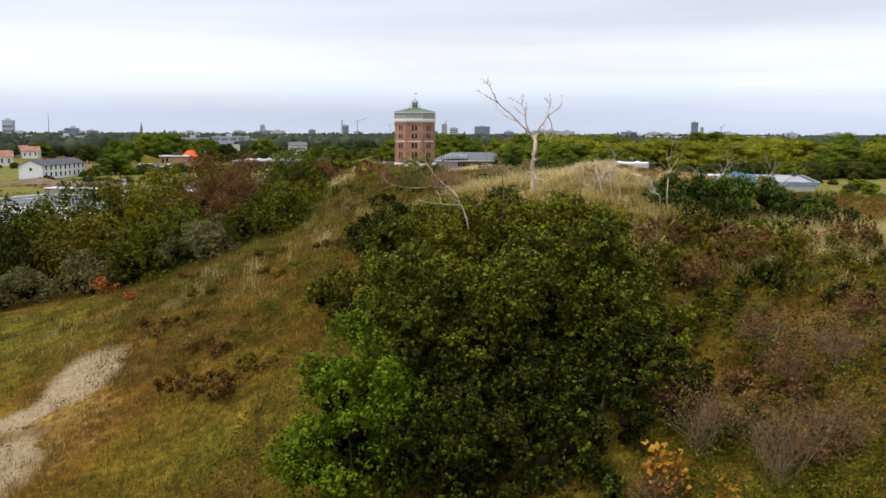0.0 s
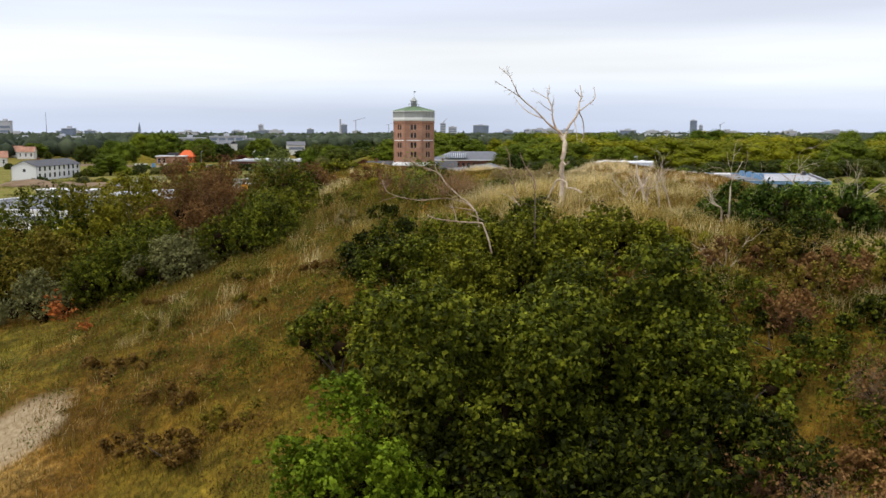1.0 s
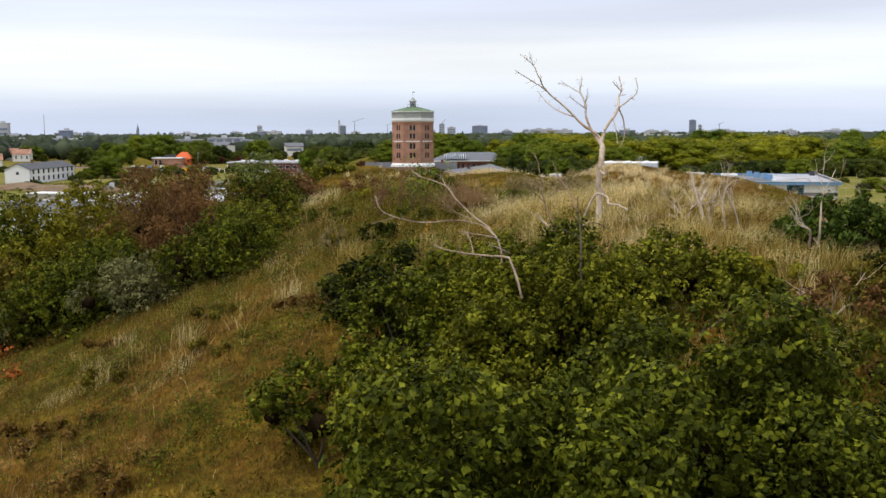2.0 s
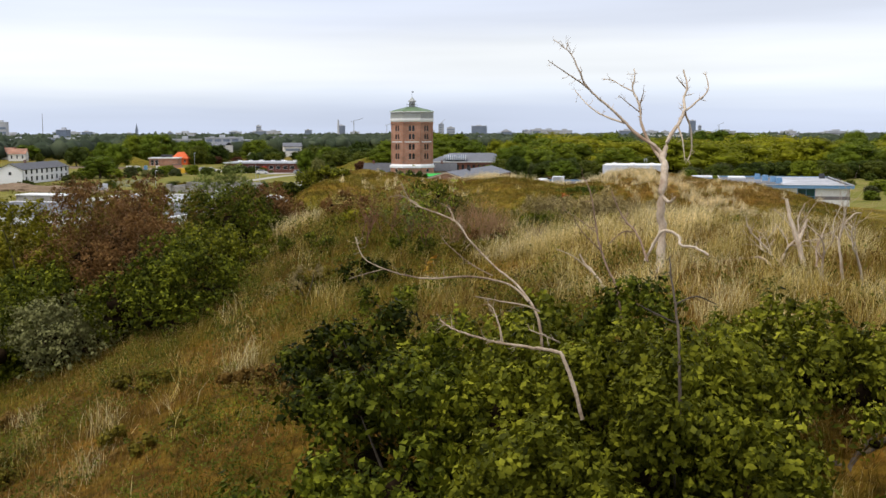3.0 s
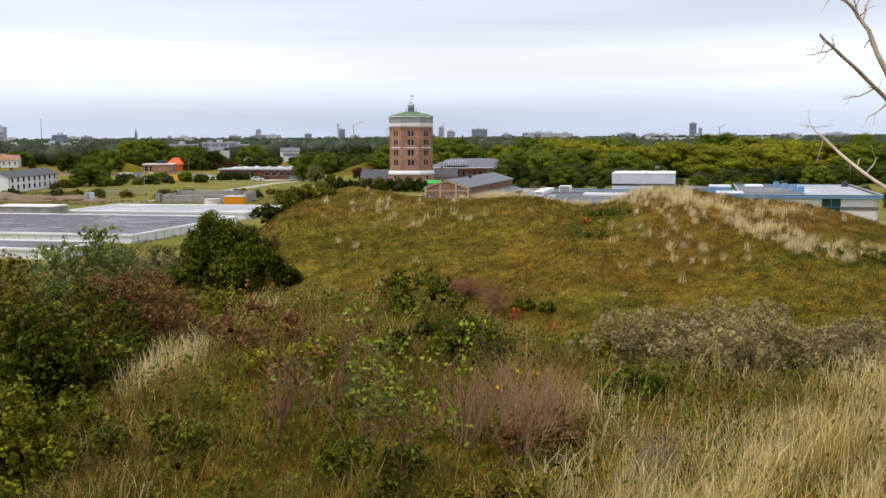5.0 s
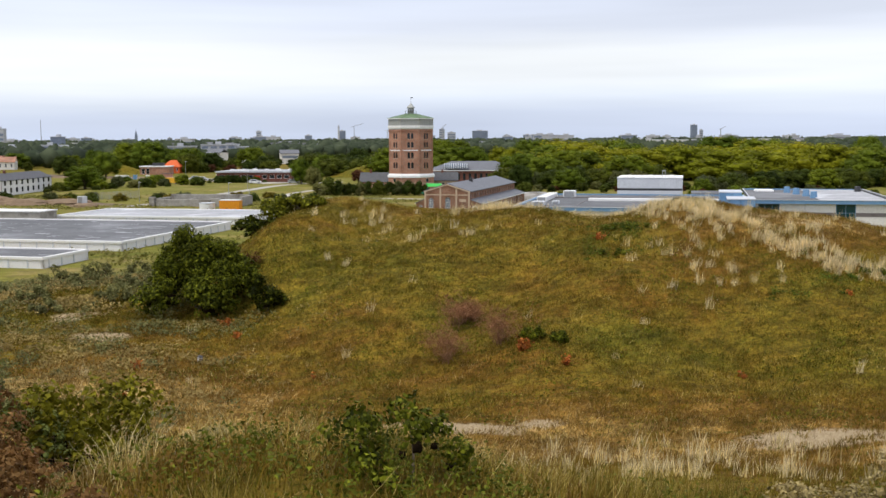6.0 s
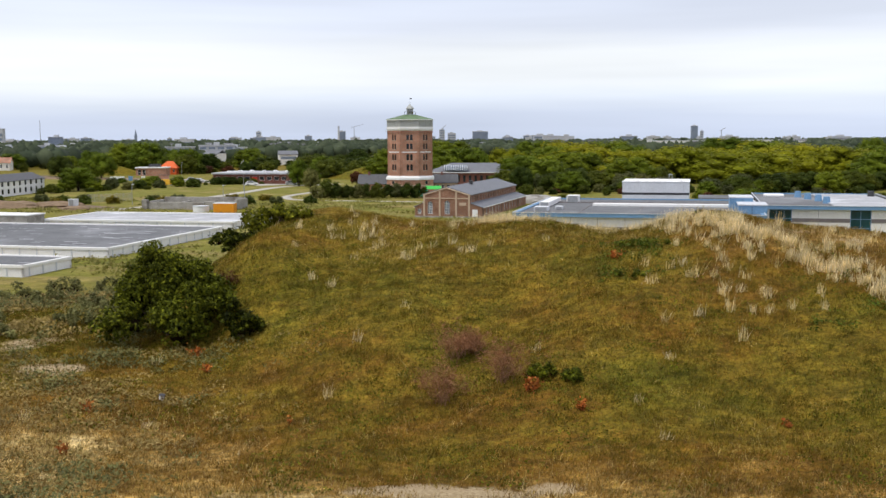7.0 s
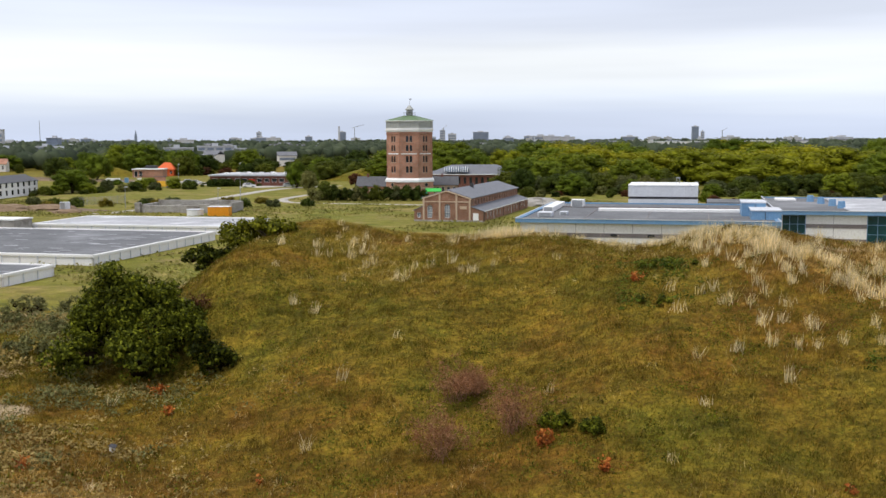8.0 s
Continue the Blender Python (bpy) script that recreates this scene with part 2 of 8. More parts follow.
M_paleroof = worn("pale_bitumen_roof", (0.30, 0.31, 0.33), (0.48, 0.48, 0.50), 0.25, 2.0, 0.7, relief=0.1, stain=(0.68, 0.69, 0.72))
M_slate = worn("slate_roof", (0.12, 0.125, 0.14), (0.19, 0.195, 0.215), 0.8, 10, 0.6, stretch=(1, 1, 3))
M_tile_dark = worn("dark_roof_tiles", (0.07, 0.072, 0.08), (0.12, 0.12, 0.13), 1.0, 12, 0.7)
M_copper = worn("green_copper_roof", (0.10, 0.17, 0.085), (0.17, 0.24, 0.13), 0.5, 5, 0.6)
M_zinc = worn("weathered_zinc_cladding", (0.30, 0.31, 0.29), (0.46, 0.47, 0.45), 1.6, 8, 0.55, 0.2, stretch=(3, 3, 0.4))
M_blue = worn("blue_paint", (0.12, 0.25, 0.42), (0.19, 0.34, 0.52), 0.8, 8, 0.5, relief=0.05)
M_strip = worn("grey_brown_panel", (0.14, 0.12, 0.115), (0.21, 0.185, 0.18), 0.8, 8, 0.6, relief=0.05)
M_grey = worn("light_grey_panel", (0.55, 0.57, 0.61), (0.66, 0.68, 0.72), 0.6, 6, 0.5, relief=0.03)
M_dark = worn("dark_metal", (0.035, 0.035, 0.04), (0.06, 0.06, 0.065), 2, 20, 0.5, relief=0.05)
M_concrete = worn("stained_concrete", (0.24, 0.225, 0.20), (0.42, 0.40, 0.37), 0.7, 6, 0.9, stain=(0.15, 0.13, 0.11))
M_road = worn("pale_shell_path", (0.36, 0.33, 0.29), (0.50, 0.47, 0.42), 0.5, 5, 0.95)
M_orange = worn("orange_paint", (0.70, 0.26, 0.012), (0.80, 0.33, 0.02), 0.8, 8, 0.5, relief=0.05)
M_orangetile = worn("bright_orange_roof_tiles", (0.60, 0.10, 0.025), (0.72, 0.15, 0.04), 0.8, 8, 0.7)
M_green = worn("bright_green_canvas", (0.05, 0.42, 0.07), (0.07, 0.52, 0.10), 0.8, 8, 0.6, relief=0.05)
M_teal = worn("teal_container_paint", (0.02, 0.32, 0.22), (0.03, 0.40, 0.28), 0.8, 8, 0.6, relief=0.05)
M_redpaint = worn("red_paint", (0.55, 0.035, 0.02), (0.65, 0.06, 0.03), 0.8, 8, 0.5, relief=0.05)
M_rubber = worn("black_rubber", (0.02, 0.02, 0.02), (0.035, 0.035, 0.035), 3, 20, 0.9)
M_earth = worn("bare_brown_earth", (0.16, 0.11, 0.07), (0.27, 0.19, 0.12), 0.4, 3, 0.95, relief=0.4, dist=0.1)
M_bark = worn("brown_bark", (0.06, 0.045, 0.03), (0.13, 0.10, 0.07), 3, 30, 0.9, relief=0.5)
M_dead = worn("bleached_dead_wood", (0.36, 0.25, 0.16), (0.70, 0.60, 0.47), 3.0, 35, 0.8, relief=0.5, dist=0.01, stretch=(1, 1, 0.5), stain=(0.26, 0.165, 0.10))
M_deadbrown = worn("weathered_brown_dead_wood", (0.20, 0.130, 0.080), (0.50, 0.40, 0.29), 5.0, 40, 0.85, relief=0.5, dist=0.01, stain=(0.16, 0.10, 0.06))
M_twig = worn("grey_brown_twigs", (0.16, 0.10, 0.065), (0.30, 0.20, 0.14), 3, 30, 0.9, relief=0.2)
M_drystem = worn("dry_tan_stems", (0.26, 0.17, 0.10), (0.44, 0.31, 0.20), 3, 30, 0.9, relief=0.2)
M_twigred = worn("reddish_brown_twigs", (0.14, 0.065, 0.035), (0.25, 0.13, 0.075), 2, 30, 0.9, relief=0.2)
# far_concrete and the blue-grey below hold distance haze in their base colour
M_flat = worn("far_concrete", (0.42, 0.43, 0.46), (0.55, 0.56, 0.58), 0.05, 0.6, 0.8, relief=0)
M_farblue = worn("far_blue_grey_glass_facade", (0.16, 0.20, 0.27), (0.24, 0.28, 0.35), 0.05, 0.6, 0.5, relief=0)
M_steel = worn("galvanised_steel", (0.32, 0.33, 0.34), (0.45, 0.46, 0.47), 3, 20, 0.45, 0.7, relief=0.05)


def glass_mat(name, tint, rough=0.08):
    m, nt, b = mat_base(name, rough, 0.0, 0.5)
    nt.links.new(ramp(nt, world_noise(nt, 0.7, 2), [(0.3, tint), (0.7, tuple(v * 1.8 for v in tint))]), b.inputs["Base Color"])
    return m


M_pane = glass_mat("dark_window_glass", (0.018, 0.022, 0.026))
M_panegreen = glass_mat("green_tinted_glass", (0.010, 0.040, 0.045))
# reflected sky painted into the base colour as pale blue-grey
M_paneblue = glass_mat("sky_reflecting_glass", (0.10, 0.12, 0.15))
# oak ramps run near-black to bright: shaded gaps and lit tips painted in
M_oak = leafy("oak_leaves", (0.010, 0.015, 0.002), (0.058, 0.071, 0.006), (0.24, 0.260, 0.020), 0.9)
# lighter copy of the oak leaves, daylight on the upper scrub put into it
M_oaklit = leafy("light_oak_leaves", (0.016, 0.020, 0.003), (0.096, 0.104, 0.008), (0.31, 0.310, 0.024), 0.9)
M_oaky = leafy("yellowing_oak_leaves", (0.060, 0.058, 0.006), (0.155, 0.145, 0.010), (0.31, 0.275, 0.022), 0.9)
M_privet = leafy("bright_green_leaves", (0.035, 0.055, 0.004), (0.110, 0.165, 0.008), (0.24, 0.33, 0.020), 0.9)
# darkest copy: painted shade for the scrub's foot, own tone of dark shrubs
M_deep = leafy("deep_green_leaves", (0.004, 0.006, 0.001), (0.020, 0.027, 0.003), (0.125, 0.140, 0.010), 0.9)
M_sage = leafy("grey_green_leaves", (0.060, 0.062, 0.020), (0.155, 0.156, 0.058), (0.29, 0.285, 0.125), 0.9)
M_olive = leafy("olive_brown_leaves", (0.055, 0.044, 0.006), (0.135, 0.108, 0.012), (0.27, 0.215, 0.030), 0.9)
M_pinkleaf = leafy("pinkish_brown_leaves", (0.17, 0.065, 0.030), (0.30, 0.140, 0.070), (0.42, 0.24, 0.135), 0.9)
M_pinktwig = worn("pinkish_brown_twigs", (0.20, 0.095, 0.055), (0.34, 0.18, 0.11), 2, 30, 0.9, relief=0.2)
M_rust = leafy("rust_red_leaves", (0.26, 0.060, 0.015), (0.44, 0.125, 0.03), (0.58, 0.24, 0.06), 1.5)
M_amber = leafy("amber_leaves", (0.30, 0.13, 0.015), (0.46, 0.22, 0.03), (0.60, 0.36, 0.06), 1.5)
M_lime = leafy("yellow_green_leaves", (0.14, 0.18, 0.015), (0.24, 0.30, 0.03), (0.38, 0.42, 0.06), 1.2)
# near-black for the crown cores: shade in the leaf gaps put into the colour
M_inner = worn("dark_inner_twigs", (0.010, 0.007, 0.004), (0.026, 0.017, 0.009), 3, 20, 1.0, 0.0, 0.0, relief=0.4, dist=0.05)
M_t_dark = leafy("tree_leaves_dark", (0.022, 0.034, 0.007), (0.058, 0.078, 0.013), (0.125, 0.148, 0.026), 0.12, 0.6, 0.7, contrast=0.5)
M_t_mid = leafy("tree_leaves_mid", (0.042, 0.064, 0.007), (0.110, 0.148, 0.013), (0.21, 0.260, 0.027), 0.12, 0.6, 0.6, contrast=0.5)
M_t_yel = leafy("tree_leaves_yellowing", (0.080, 0.092, 0.006), (0.210, 0.218, 0.011), (0.37, 0.365, 0.024), 0.12, 0.6, 0.4, contrast=0.5)
M_t_grey = leafy("willow_leaves_grey", (0.040, 0.048, 0.018), (0.100, 0.110, 0.042), (0.19, 0.20, 0.088), 0.12, 0.6, 0.5, contrast=0.5)
M_t_rust = leafy("tree_leaves_coppery", (0.055, 0.022, 0.012), (0.10, 0.042, 0.022), (0.16, 0.075, 0.035), 0.12, 0.6, 0.3)
# paler and bluer than the near trees: haze painted into the far crowns
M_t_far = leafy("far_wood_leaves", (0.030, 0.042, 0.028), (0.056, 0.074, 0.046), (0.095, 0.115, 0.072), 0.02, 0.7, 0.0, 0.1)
M_herb = leafy("green_herb_leaves", (0.040, 0.052, 0.006), (0.088, 0.102, 0.010), (0.16, 0.17, 0.022), 0.7)
M_heath = leafy("brown_heath_leaves", (0.070, 0.040, 0.010), (0.140, 0.080, 0.018), (0.23, 0.140, 0.038), 0.7)
M_brown = leafy("withered_brown_leaves", (0.088, 0.042, 0.014), (0.185, 0.094, 0.032), (0.30, 0.175, 0.068), 0.9)
M_fresh = leafy("soft_green_leaves", (0.065, 0.085, 0.018), (0.150, 0.180, 0.042), (0.28, 0.315, 0.095), 0.9)
M_sagebrown = leafy("grey_brown_sage_leaves", (0.150, 0.112, 0.046), (0.300, 0.235, 0.105), (0.50, 0.41, 0.19), 1.6)
M_meadow = leafy("meadow_grass", (0.115, 0.122, 0.024), (0.200, 0.195, 0.045), (0.34, 0.29, 0.105), 0.05)
M_tawny = leafy("tawny_dry_grass", (0.13, 0.095, 0.030), (0.27, 0.200, 0.070), (0.45, 0.34, 0.140), 0.3)
M_holly = leafy("glossy_green_leaves", (0.010, 0.022, 0.003), (0.046, 0.078, 0.009), (0.17, 0.235, 0.030), 0.9)
M_redtwig = worn("russet_rose_stems", (0.25, 0.135, 0.062), (0.50, 0.310, 0.170), 2, 30, 0.9, relief=0.2)

# ---- mesh helpers ----
RNG = np.random.default_rng(7)


def mesh_np(name, verts, faces, mats, attrs=None, smooth=False, mat_index=None):
    """A mesh from arrays; faces is an (n, 3) or (n, 4) array, or a list of such arrays."""
    verts = np.asarray(verts, np.float32)
    blocks = faces if isinstance(faces, list) else [faces]
    blocks = [np.asarray(f, np.int32) for f in blocks if len(f)]
    me = bpy.data.meshes.new(name)
    me.vertices.add(len(verts))
    me.vertices.foreach_set("co", verts.ravel())
    loops = np.concatenate([f.ravel() for f in blocks])
    sizes = np.concatenate([np.full(len(f), f.shape[1], np.int32) for f in blocks])
    me.loops.add(len(loops))
    me.loops.foreach_set("vertex_index", loops)
    me.polygons.add(len(sizes))
    me.polygons.foreach_set("loop_start", np.concatenate([[0], np.cumsum(sizes)[:-1]]).astype(np.int32))
    if smooth:
        me.polygons.foreach_set("use_smooth", np.ones(len(sizes), bool))
    for m in mats if isinstance(mats, (list, tuple)) else [mats]:
        me.materials.append(m)
    if mat_index is not None:
        me.polygons.foreach_set("material_index", np.asarray(mat_index, np.int32))
    for key, values in (attrs or {}).items():
        me.attributes.new(key, "FLOAT", "POINT").data.foreach_set("value", np.asarray(values, np.float32))
    me.update(calc_edges=True)
    return me


def thing(name, label, category, m=None, group="", kind=""):
    ob = new(name)
    if m is not None:
        ob.matrix_world = m
    return tagged(ob, label, category, group, kind)


def part(name, shape, material, parent, label="", loc=(0, 0, 0), rz=0.0):
    """Links a bmesh (or mesh) as one mesh object under a thing or a part."""
    if isinstance(shape, bmesh.types.BMesh):
        me = bpy.data.meshes.new(name)
        bmesh.ops.recalc_face_normals(shape, faces=shape.faces)
        shape.to_mesh(me)
        shape.free()
        for m in material if isinstance(material, (list, tuple)) else [material]:
            me.materials.append(m)
    else:
        me = shape
    ob = new(name, me)
    ob.parent = parent
    if any(loc) or rz:
        ob.matrix_basis = pose(*loc, 0, 0, rz)
    if label:
        tagged(ob, label)
    return ob


def add_box(bm, x0, x1, y0, y1, z0, z1, mi=0, bevel=0.0):
    vs = [bm.verts.new((x, y, z)) for x in (x0, x1) for y in (y0, y1) for z in (z0, z1)]
    out = []
    for q in ((0, 1, 3, 2), (4, 6, 7, 5), (0, 4, 5, 1), (2, 3, 7, 6), (0, 2, 6, 4), (1, 5, 7, 3)):
        f = bm.faces.new([vs[i] for i in q])
        f.material_index = mi
        out.append(f)
    if bevel:
        edges = list({e for f in out for e in f.edges})
        bmesh.ops.bevel(bm, geom=edges, offset=bevel, segments=1, affect="EDGES")
    return bm


def box_bm(x0, x1, y0, y1, z0, z1, bevel=0.0):
    return add_box(bmesh.new(), x0, x1, y0, y1, z0, z1, 0, bevel)


def prism(bm, ring, z0, z1, mi=0, cap=True):
    """An upright prism over a ring of (x, y)."""
    lo = [bm.verts.new((x, y, z0)) for x, y in ring]
    hi = [bm.verts.new((x, y, z1)) for x, y in ring]
    n = len(ring)
    for i in range(n):
        bm.faces.new((lo[i], lo[(i + 1) % n], hi[(i + 1) % n], hi[i])).material_index = mi
    if cap:
        bm.faces.new(hi).material_index = mi
        bm.faces.new(lo[::-1]).material_index = mi
    return bm


def frustum(bm, r0, r1, z0, z1, n=8, turn=22.5, cx=0.0, cy=0.0, mi=0):
    lo, hi = [], []
    for i in range(n):
        a = radians(turn + 360 * i / n)
        lo.append(bm.verts.new((cx + r0 * math.cos(a), cy + r0 * math.sin(a), z0)))
        hi.append(bm.verts.new((cx + r1 * math.cos(a), cy + r1 * math.sin(a), z1)))
    for i in range(n):
        bm.faces.new((lo[i], lo[(i + 1) % n], hi[(i + 1) % n], hi[i])).material_index = mi
    bm.faces.new(hi).material_index = mi
    bm.faces.new(lo[::-1]).material_index = mi
    return bm


def wall_bm(width, height, thick, openings=(), x0=0.0):
    """An upright wall in the plane y = 0 (outer face), its inner face at y = thick, with through openings
    (x, z, width, height, arched)."""
    bm = bmesh.new()
    xs = sorted({x0, x0 + width, *[o[0] for o in openings], *[o[0] + o[2] for o in openings]})
    zs = sorted({0.0, height, *[o[1] for o in openings], *[o[1] + o[3] for o in openings]})
    held = lambda a, b: any(o[0] <= a < o[0] + o[2] and o[1] <= b < o[1] + o[3] for o in openings)  # noqa: E731
    for a, b in zip(xs, xs[1:]):
        for c, d in zip(zs, zs[1:]):
            if held((a + b) / 2, (c + d) / 2):
                continue
            for y in (0.0, thick):
                bm.faces.new([bm.verts.new(p) for p in ((a, y, c), (b, y, c), (b, y, d), (a, y, d))])
    for x, z, w, h, *arch in [(x0, 0.0, width, height), *openings]:
        for p, q in (((x, z), (x + w, z)), ((x + w, z), (x + w, z + h)), ((x + w, z + h), (x, z + h)), ((x, z + h), (x, z))):
            bm.faces.new([bm.verts.new(v) for v in ((p[0], 0, p[1]), (q[0], 0, q[1]), (q[0], thick, q[1]), (p[0], thick, p[1]))])
        if arch and arch[0]:
            r, n = w / 2, 8
            pts = [(x + r - r * math.cos(math.pi * i / n), z + h - r + r * math.sin(math.pi * i / n)) for i in range(n + 1)]
            for (ax, az), (bx, bz) in zip(pts, pts[1:]):
                for y in (0.0, thick):
                    bm.faces.new([bm.verts.new(v) for v in ((ax, y, az), (bx, y, bz), (bx, y, z + h), (ax, y, z + h))])
                bm.faces.new([bm.verts.new(v) for v in ((ax, 0, az), (bx, 0, bz), (bx, thick, bz), (ax, thick, az))])
    bmesh.ops.remove_doubles(bm, verts=bm.verts, dist=1e-4)
    return bm


def window_part(parent, x, z, w, h, mat_frame, mat_glass, cols=1, rows=2, deep=0.18, bar=0.07, name="window", label="", y=0.0, rz=0.0, at=(0, 0, 0)):
    """A window in an opening: frame with glazing bars and a pane set back in the wall."""
    bm = bmesh.new()
    d0, d1 = y + deep - 0.06, y + deep + 0.02
    add_box(bm, x, x + bar, d0, d1, z, z + h)
    add_box(bm, x + w - bar, x + w, d0, d1, z, z + h)
    add_box(bm, x + bar, x + w - bar, d0, d1, z, z + bar)
    add_box(bm, x + bar, x + w - bar, d0, d1, z + h - bar, z + h)
    for i in range(1, cols):
        cx = x + w * i / cols
        add_box(bm, cx - bar / 3, cx + bar / 3, d0 + 0.01, d1 - 0.01, z + bar, z + h - bar)
    for i in range(1, rows):
        cz = z + h * i / rows
        add_box(bm, x + bar, x + w - bar, d0 + 0.015, d1 - 0.015, cz - bar / 3, cz + bar / 3)
    ob = part(name, bm, mat_frame, parent, label, at, rz)
    part("pane", box_bm(x + bar * 0.6, x + w - bar * 0.6, d1 - 0.035, d1 - 0.015, z + bar * 0.6, z + h - bar * 0.6), mat_glass, ob)
    return ob


def tube_np(points, radii, sides=6):
    """A tapering tube along points: verts and quads."""
    pts, rad = np.asarray(points, float), np.asarray(radii, float)
    d = np.gradient(pts, axis=0)
    d /= np.linalg.norm(d, axis=1, keepdims=True) + 1e-9
    ref = np.where(np.abs(d[:, 2:3]) > 0.9, np.array([[1.0, 0, 0]]), np.array([[0, 0, 1.0]]))
    u = np.cross(d, ref)
    u /= np.linalg.norm(u, axis=1, keepdims=True) + 1e-9
    v = np.cross(d, u)
    a = np.linspace(0, 2 * np.pi, sides, endpoint=False)
    ring = pts[:, None] + rad[:, None, None] * (np.cos(a)[None, :, None] * u[:, None] + np.sin(a)[None, :, None] * v[:, None])
    n = len(pts)
    i, j = np.meshgrid(np.arange(n - 1), np.arange(sides), indexing="ij")
    k = (j + 1) % sides
    f = np.stack([i * sides + j, i * sides + k, (i + 1) * sides + k, (i + 1) * sides + j], -1).reshape(-1, 4)
    return ring.reshape(-1, 3), f


class Pile:
    """Collects pieces of geometry for one mesh."""

    def __init__(self):
        self.v, self.f, self.n, self.attr = [], {3: [], 4: []}, 0, []

    def add(self, v, f, attr=None):
        self.v.append(v)
        self.f[np.asarray(f).shape[1]].append(np.asarray(f) + self.n)
        self.n += len(v)
        if attr is not None:
            self.attr.append(attr)

    def mesh(self, name, mats, attr_name="", smooth=False):
        faces = [np.concatenate(b) for b in (self.f[3], self.f[4]) if b]
        return mesh_np(name, np.concatenate(self.v), faces, mats, {attr_name: np.concatenate(self.attr)} if attr_name else None, smooth)


def unit(v):
    return v / (np.linalg.norm(v, axis=-1, keepdims=True) + 1e-9)


_b = bmesh.new()
bmesh.ops.create_icosphere(_b, subdivisions=2, radius=1.0)
ICO_V = np.array([v.co[:] for v in _b.verts])
ICO_F = np.array([[v.index for v in f.verts] for f in _b.faces])
_b.free()


def leaves_np(pos, normal, size, rng, fold=0.25, long=1.5):
    """One folded four-cornered leaf at each place."""
    n = len(pos)
    t = unit(np.cross(normal, rng.normal(size=(n, 3))))
    b = np.cross(normal, t)
    s = (size * rng.uniform(0.65, 1.3, n))[:, None]
    v = np.stack([pos - t * s * long * 0.5, pos + b * s * 0.5 - normal * s * fold, pos + t * s * long * 0.5, pos - b * s * 0.5 - normal * s * fold], 1)
    return v.reshape(-1, 3), np.arange(4 * n).reshape(-1, 4)


def chips_np(pos, normal, size, rng, long=1.4):
    """One three-cornered leaf or spray at each place."""
    n = len(pos)
    t = unit(np.cross(normal, rng.normal(size=(n, 3))))
    b = np.cross(normal, t)
    s = (size * rng.uniform(0.65, 1.3, n))[:, None]
    v = np.stack([pos - t * s * long * 0.5 - b * s * 0.45, pos + t * s * long * 0.5, pos + b * s * 0.55 - t * s * 0.2], 1)
    return v.reshape(-1, 3), np.arange(3 * n).reshape(-1, 3)


def crown_np(clumps, per, leaf, rng, core=0.5, up=0.3):
    """Leaves in small sprays over clumps (x, y, z, r), round rough inner bodies that stop the light."""
    pile = Pile()
    for x, y, z, r in clumps:
        n = max(3, int(per * r * r / 7))
        d = unit(rng.normal(size=(n, 3)) + np.array([0, 0, up]))
        rad = r * (0.62 + 0.55 * rng.random(n))
        c = np.array([x, y, z]) + d * rad[:, None] * np.array([1, 1, 0.9])
        # seven leaves to a spray, fanned round its tip
        c7, d7 = np.repeat(c, 7, 0), np.repeat(unit(d + 0.5 * rng.normal(size=(n, 3)) + np.array([0, 0, 0.35])), 7, 0)
        fan = rng.normal(size=(7 * n, 3))
        p = c7 + fan * leaf * 0.75
        pile.add(*leaves_np(p, unit(d7 + 0.55 * fan), leaf, rng))
        if core:
            k = ICO_V * (r * core * (1 + 0.15 * rng.normal(size=(len(ICO_V), 1)))) + np.array([x, y, z])
            pile.add(k, ICO_F)
    return pile


def branch_np(p0, direction, length, radius, rng, pile, depth, wander=0.25, kids=3, taper=0.35, lift=0.1, sides=5, spread=0.8, tips=None):
    """A branching limb, grown into the pile."""
    n = max(4, int(length / 0.12) if length < 1.5 else 10)
    pts, d = [np.array(p0, float)], unit(np.array(direction, float))
    for _ in range(n):
        d = unit(d + wander * rng.normal(size=3) * 0.5 + np.array([0, 0, lift * 0.3]))
        pts.append(pts[-1] + d * length / n)
    pts = np.array(pts)
    rad = np.linspace(radius, radius * taper, n + 1)
    pile.add(*tube_np(pts, rad, sides))
    if tips is not None:
        tips.append(pts[-1])
    if depth > 0:
        for i in range(kids):
            at = int(n * rng.uniform(0.35, 0.98))
            side = unit(np.cross(d, rng.normal(size=3)))
            branch_np(pts[at], unit(unit(pts[at] - pts[max(0, at - 2)]) + spread * side), length * rng.uniform(0.35, 0.65), rad[at] * 0.62, rng, pile,
                      depth - 1, wander, kids, taper, lift, max(3, sides - 1), spread, tips)
    return pts


# ---- value noise for placing and shaping ----
_LAT = np.random.default_rng(11).random((256, 256))


def vnoise(x, y):
    x, y = np.asarray(x, float), np.asarray(y, float)
    i, j = np.floor(x).astype(int), np.floor(y).astype(int)
    u, v = x - i, y - j
    u, v = u * u * (3 - 2 * u), v * v * (3 - 2 * v)
    g = lambda a, b: _LAT[a % 256, b % 256]  # noqa: E731
    return (g(i, j) * (1 - u) + g(i + 1, j) * u) * (1 - v) + (g(i, j + 1) * (1 - u) + g(i + 1, j + 1) * u) * v


def fbm(x, y, octaves=4):
    s, a, t = 0.0, 0.5, 0.0
    for k in range(octaves):
        s, t = s + a * vnoise(x * 2**k + 17 * k, y * 2**k + 31 * k), t + a
        a *= 0.55
    return s / t


def smooth(a, b, v):
    t = np.clip((np.asarray(v, float) - a) / (b - a), 0, 1)
    return t * t * (3 - 2 * t)

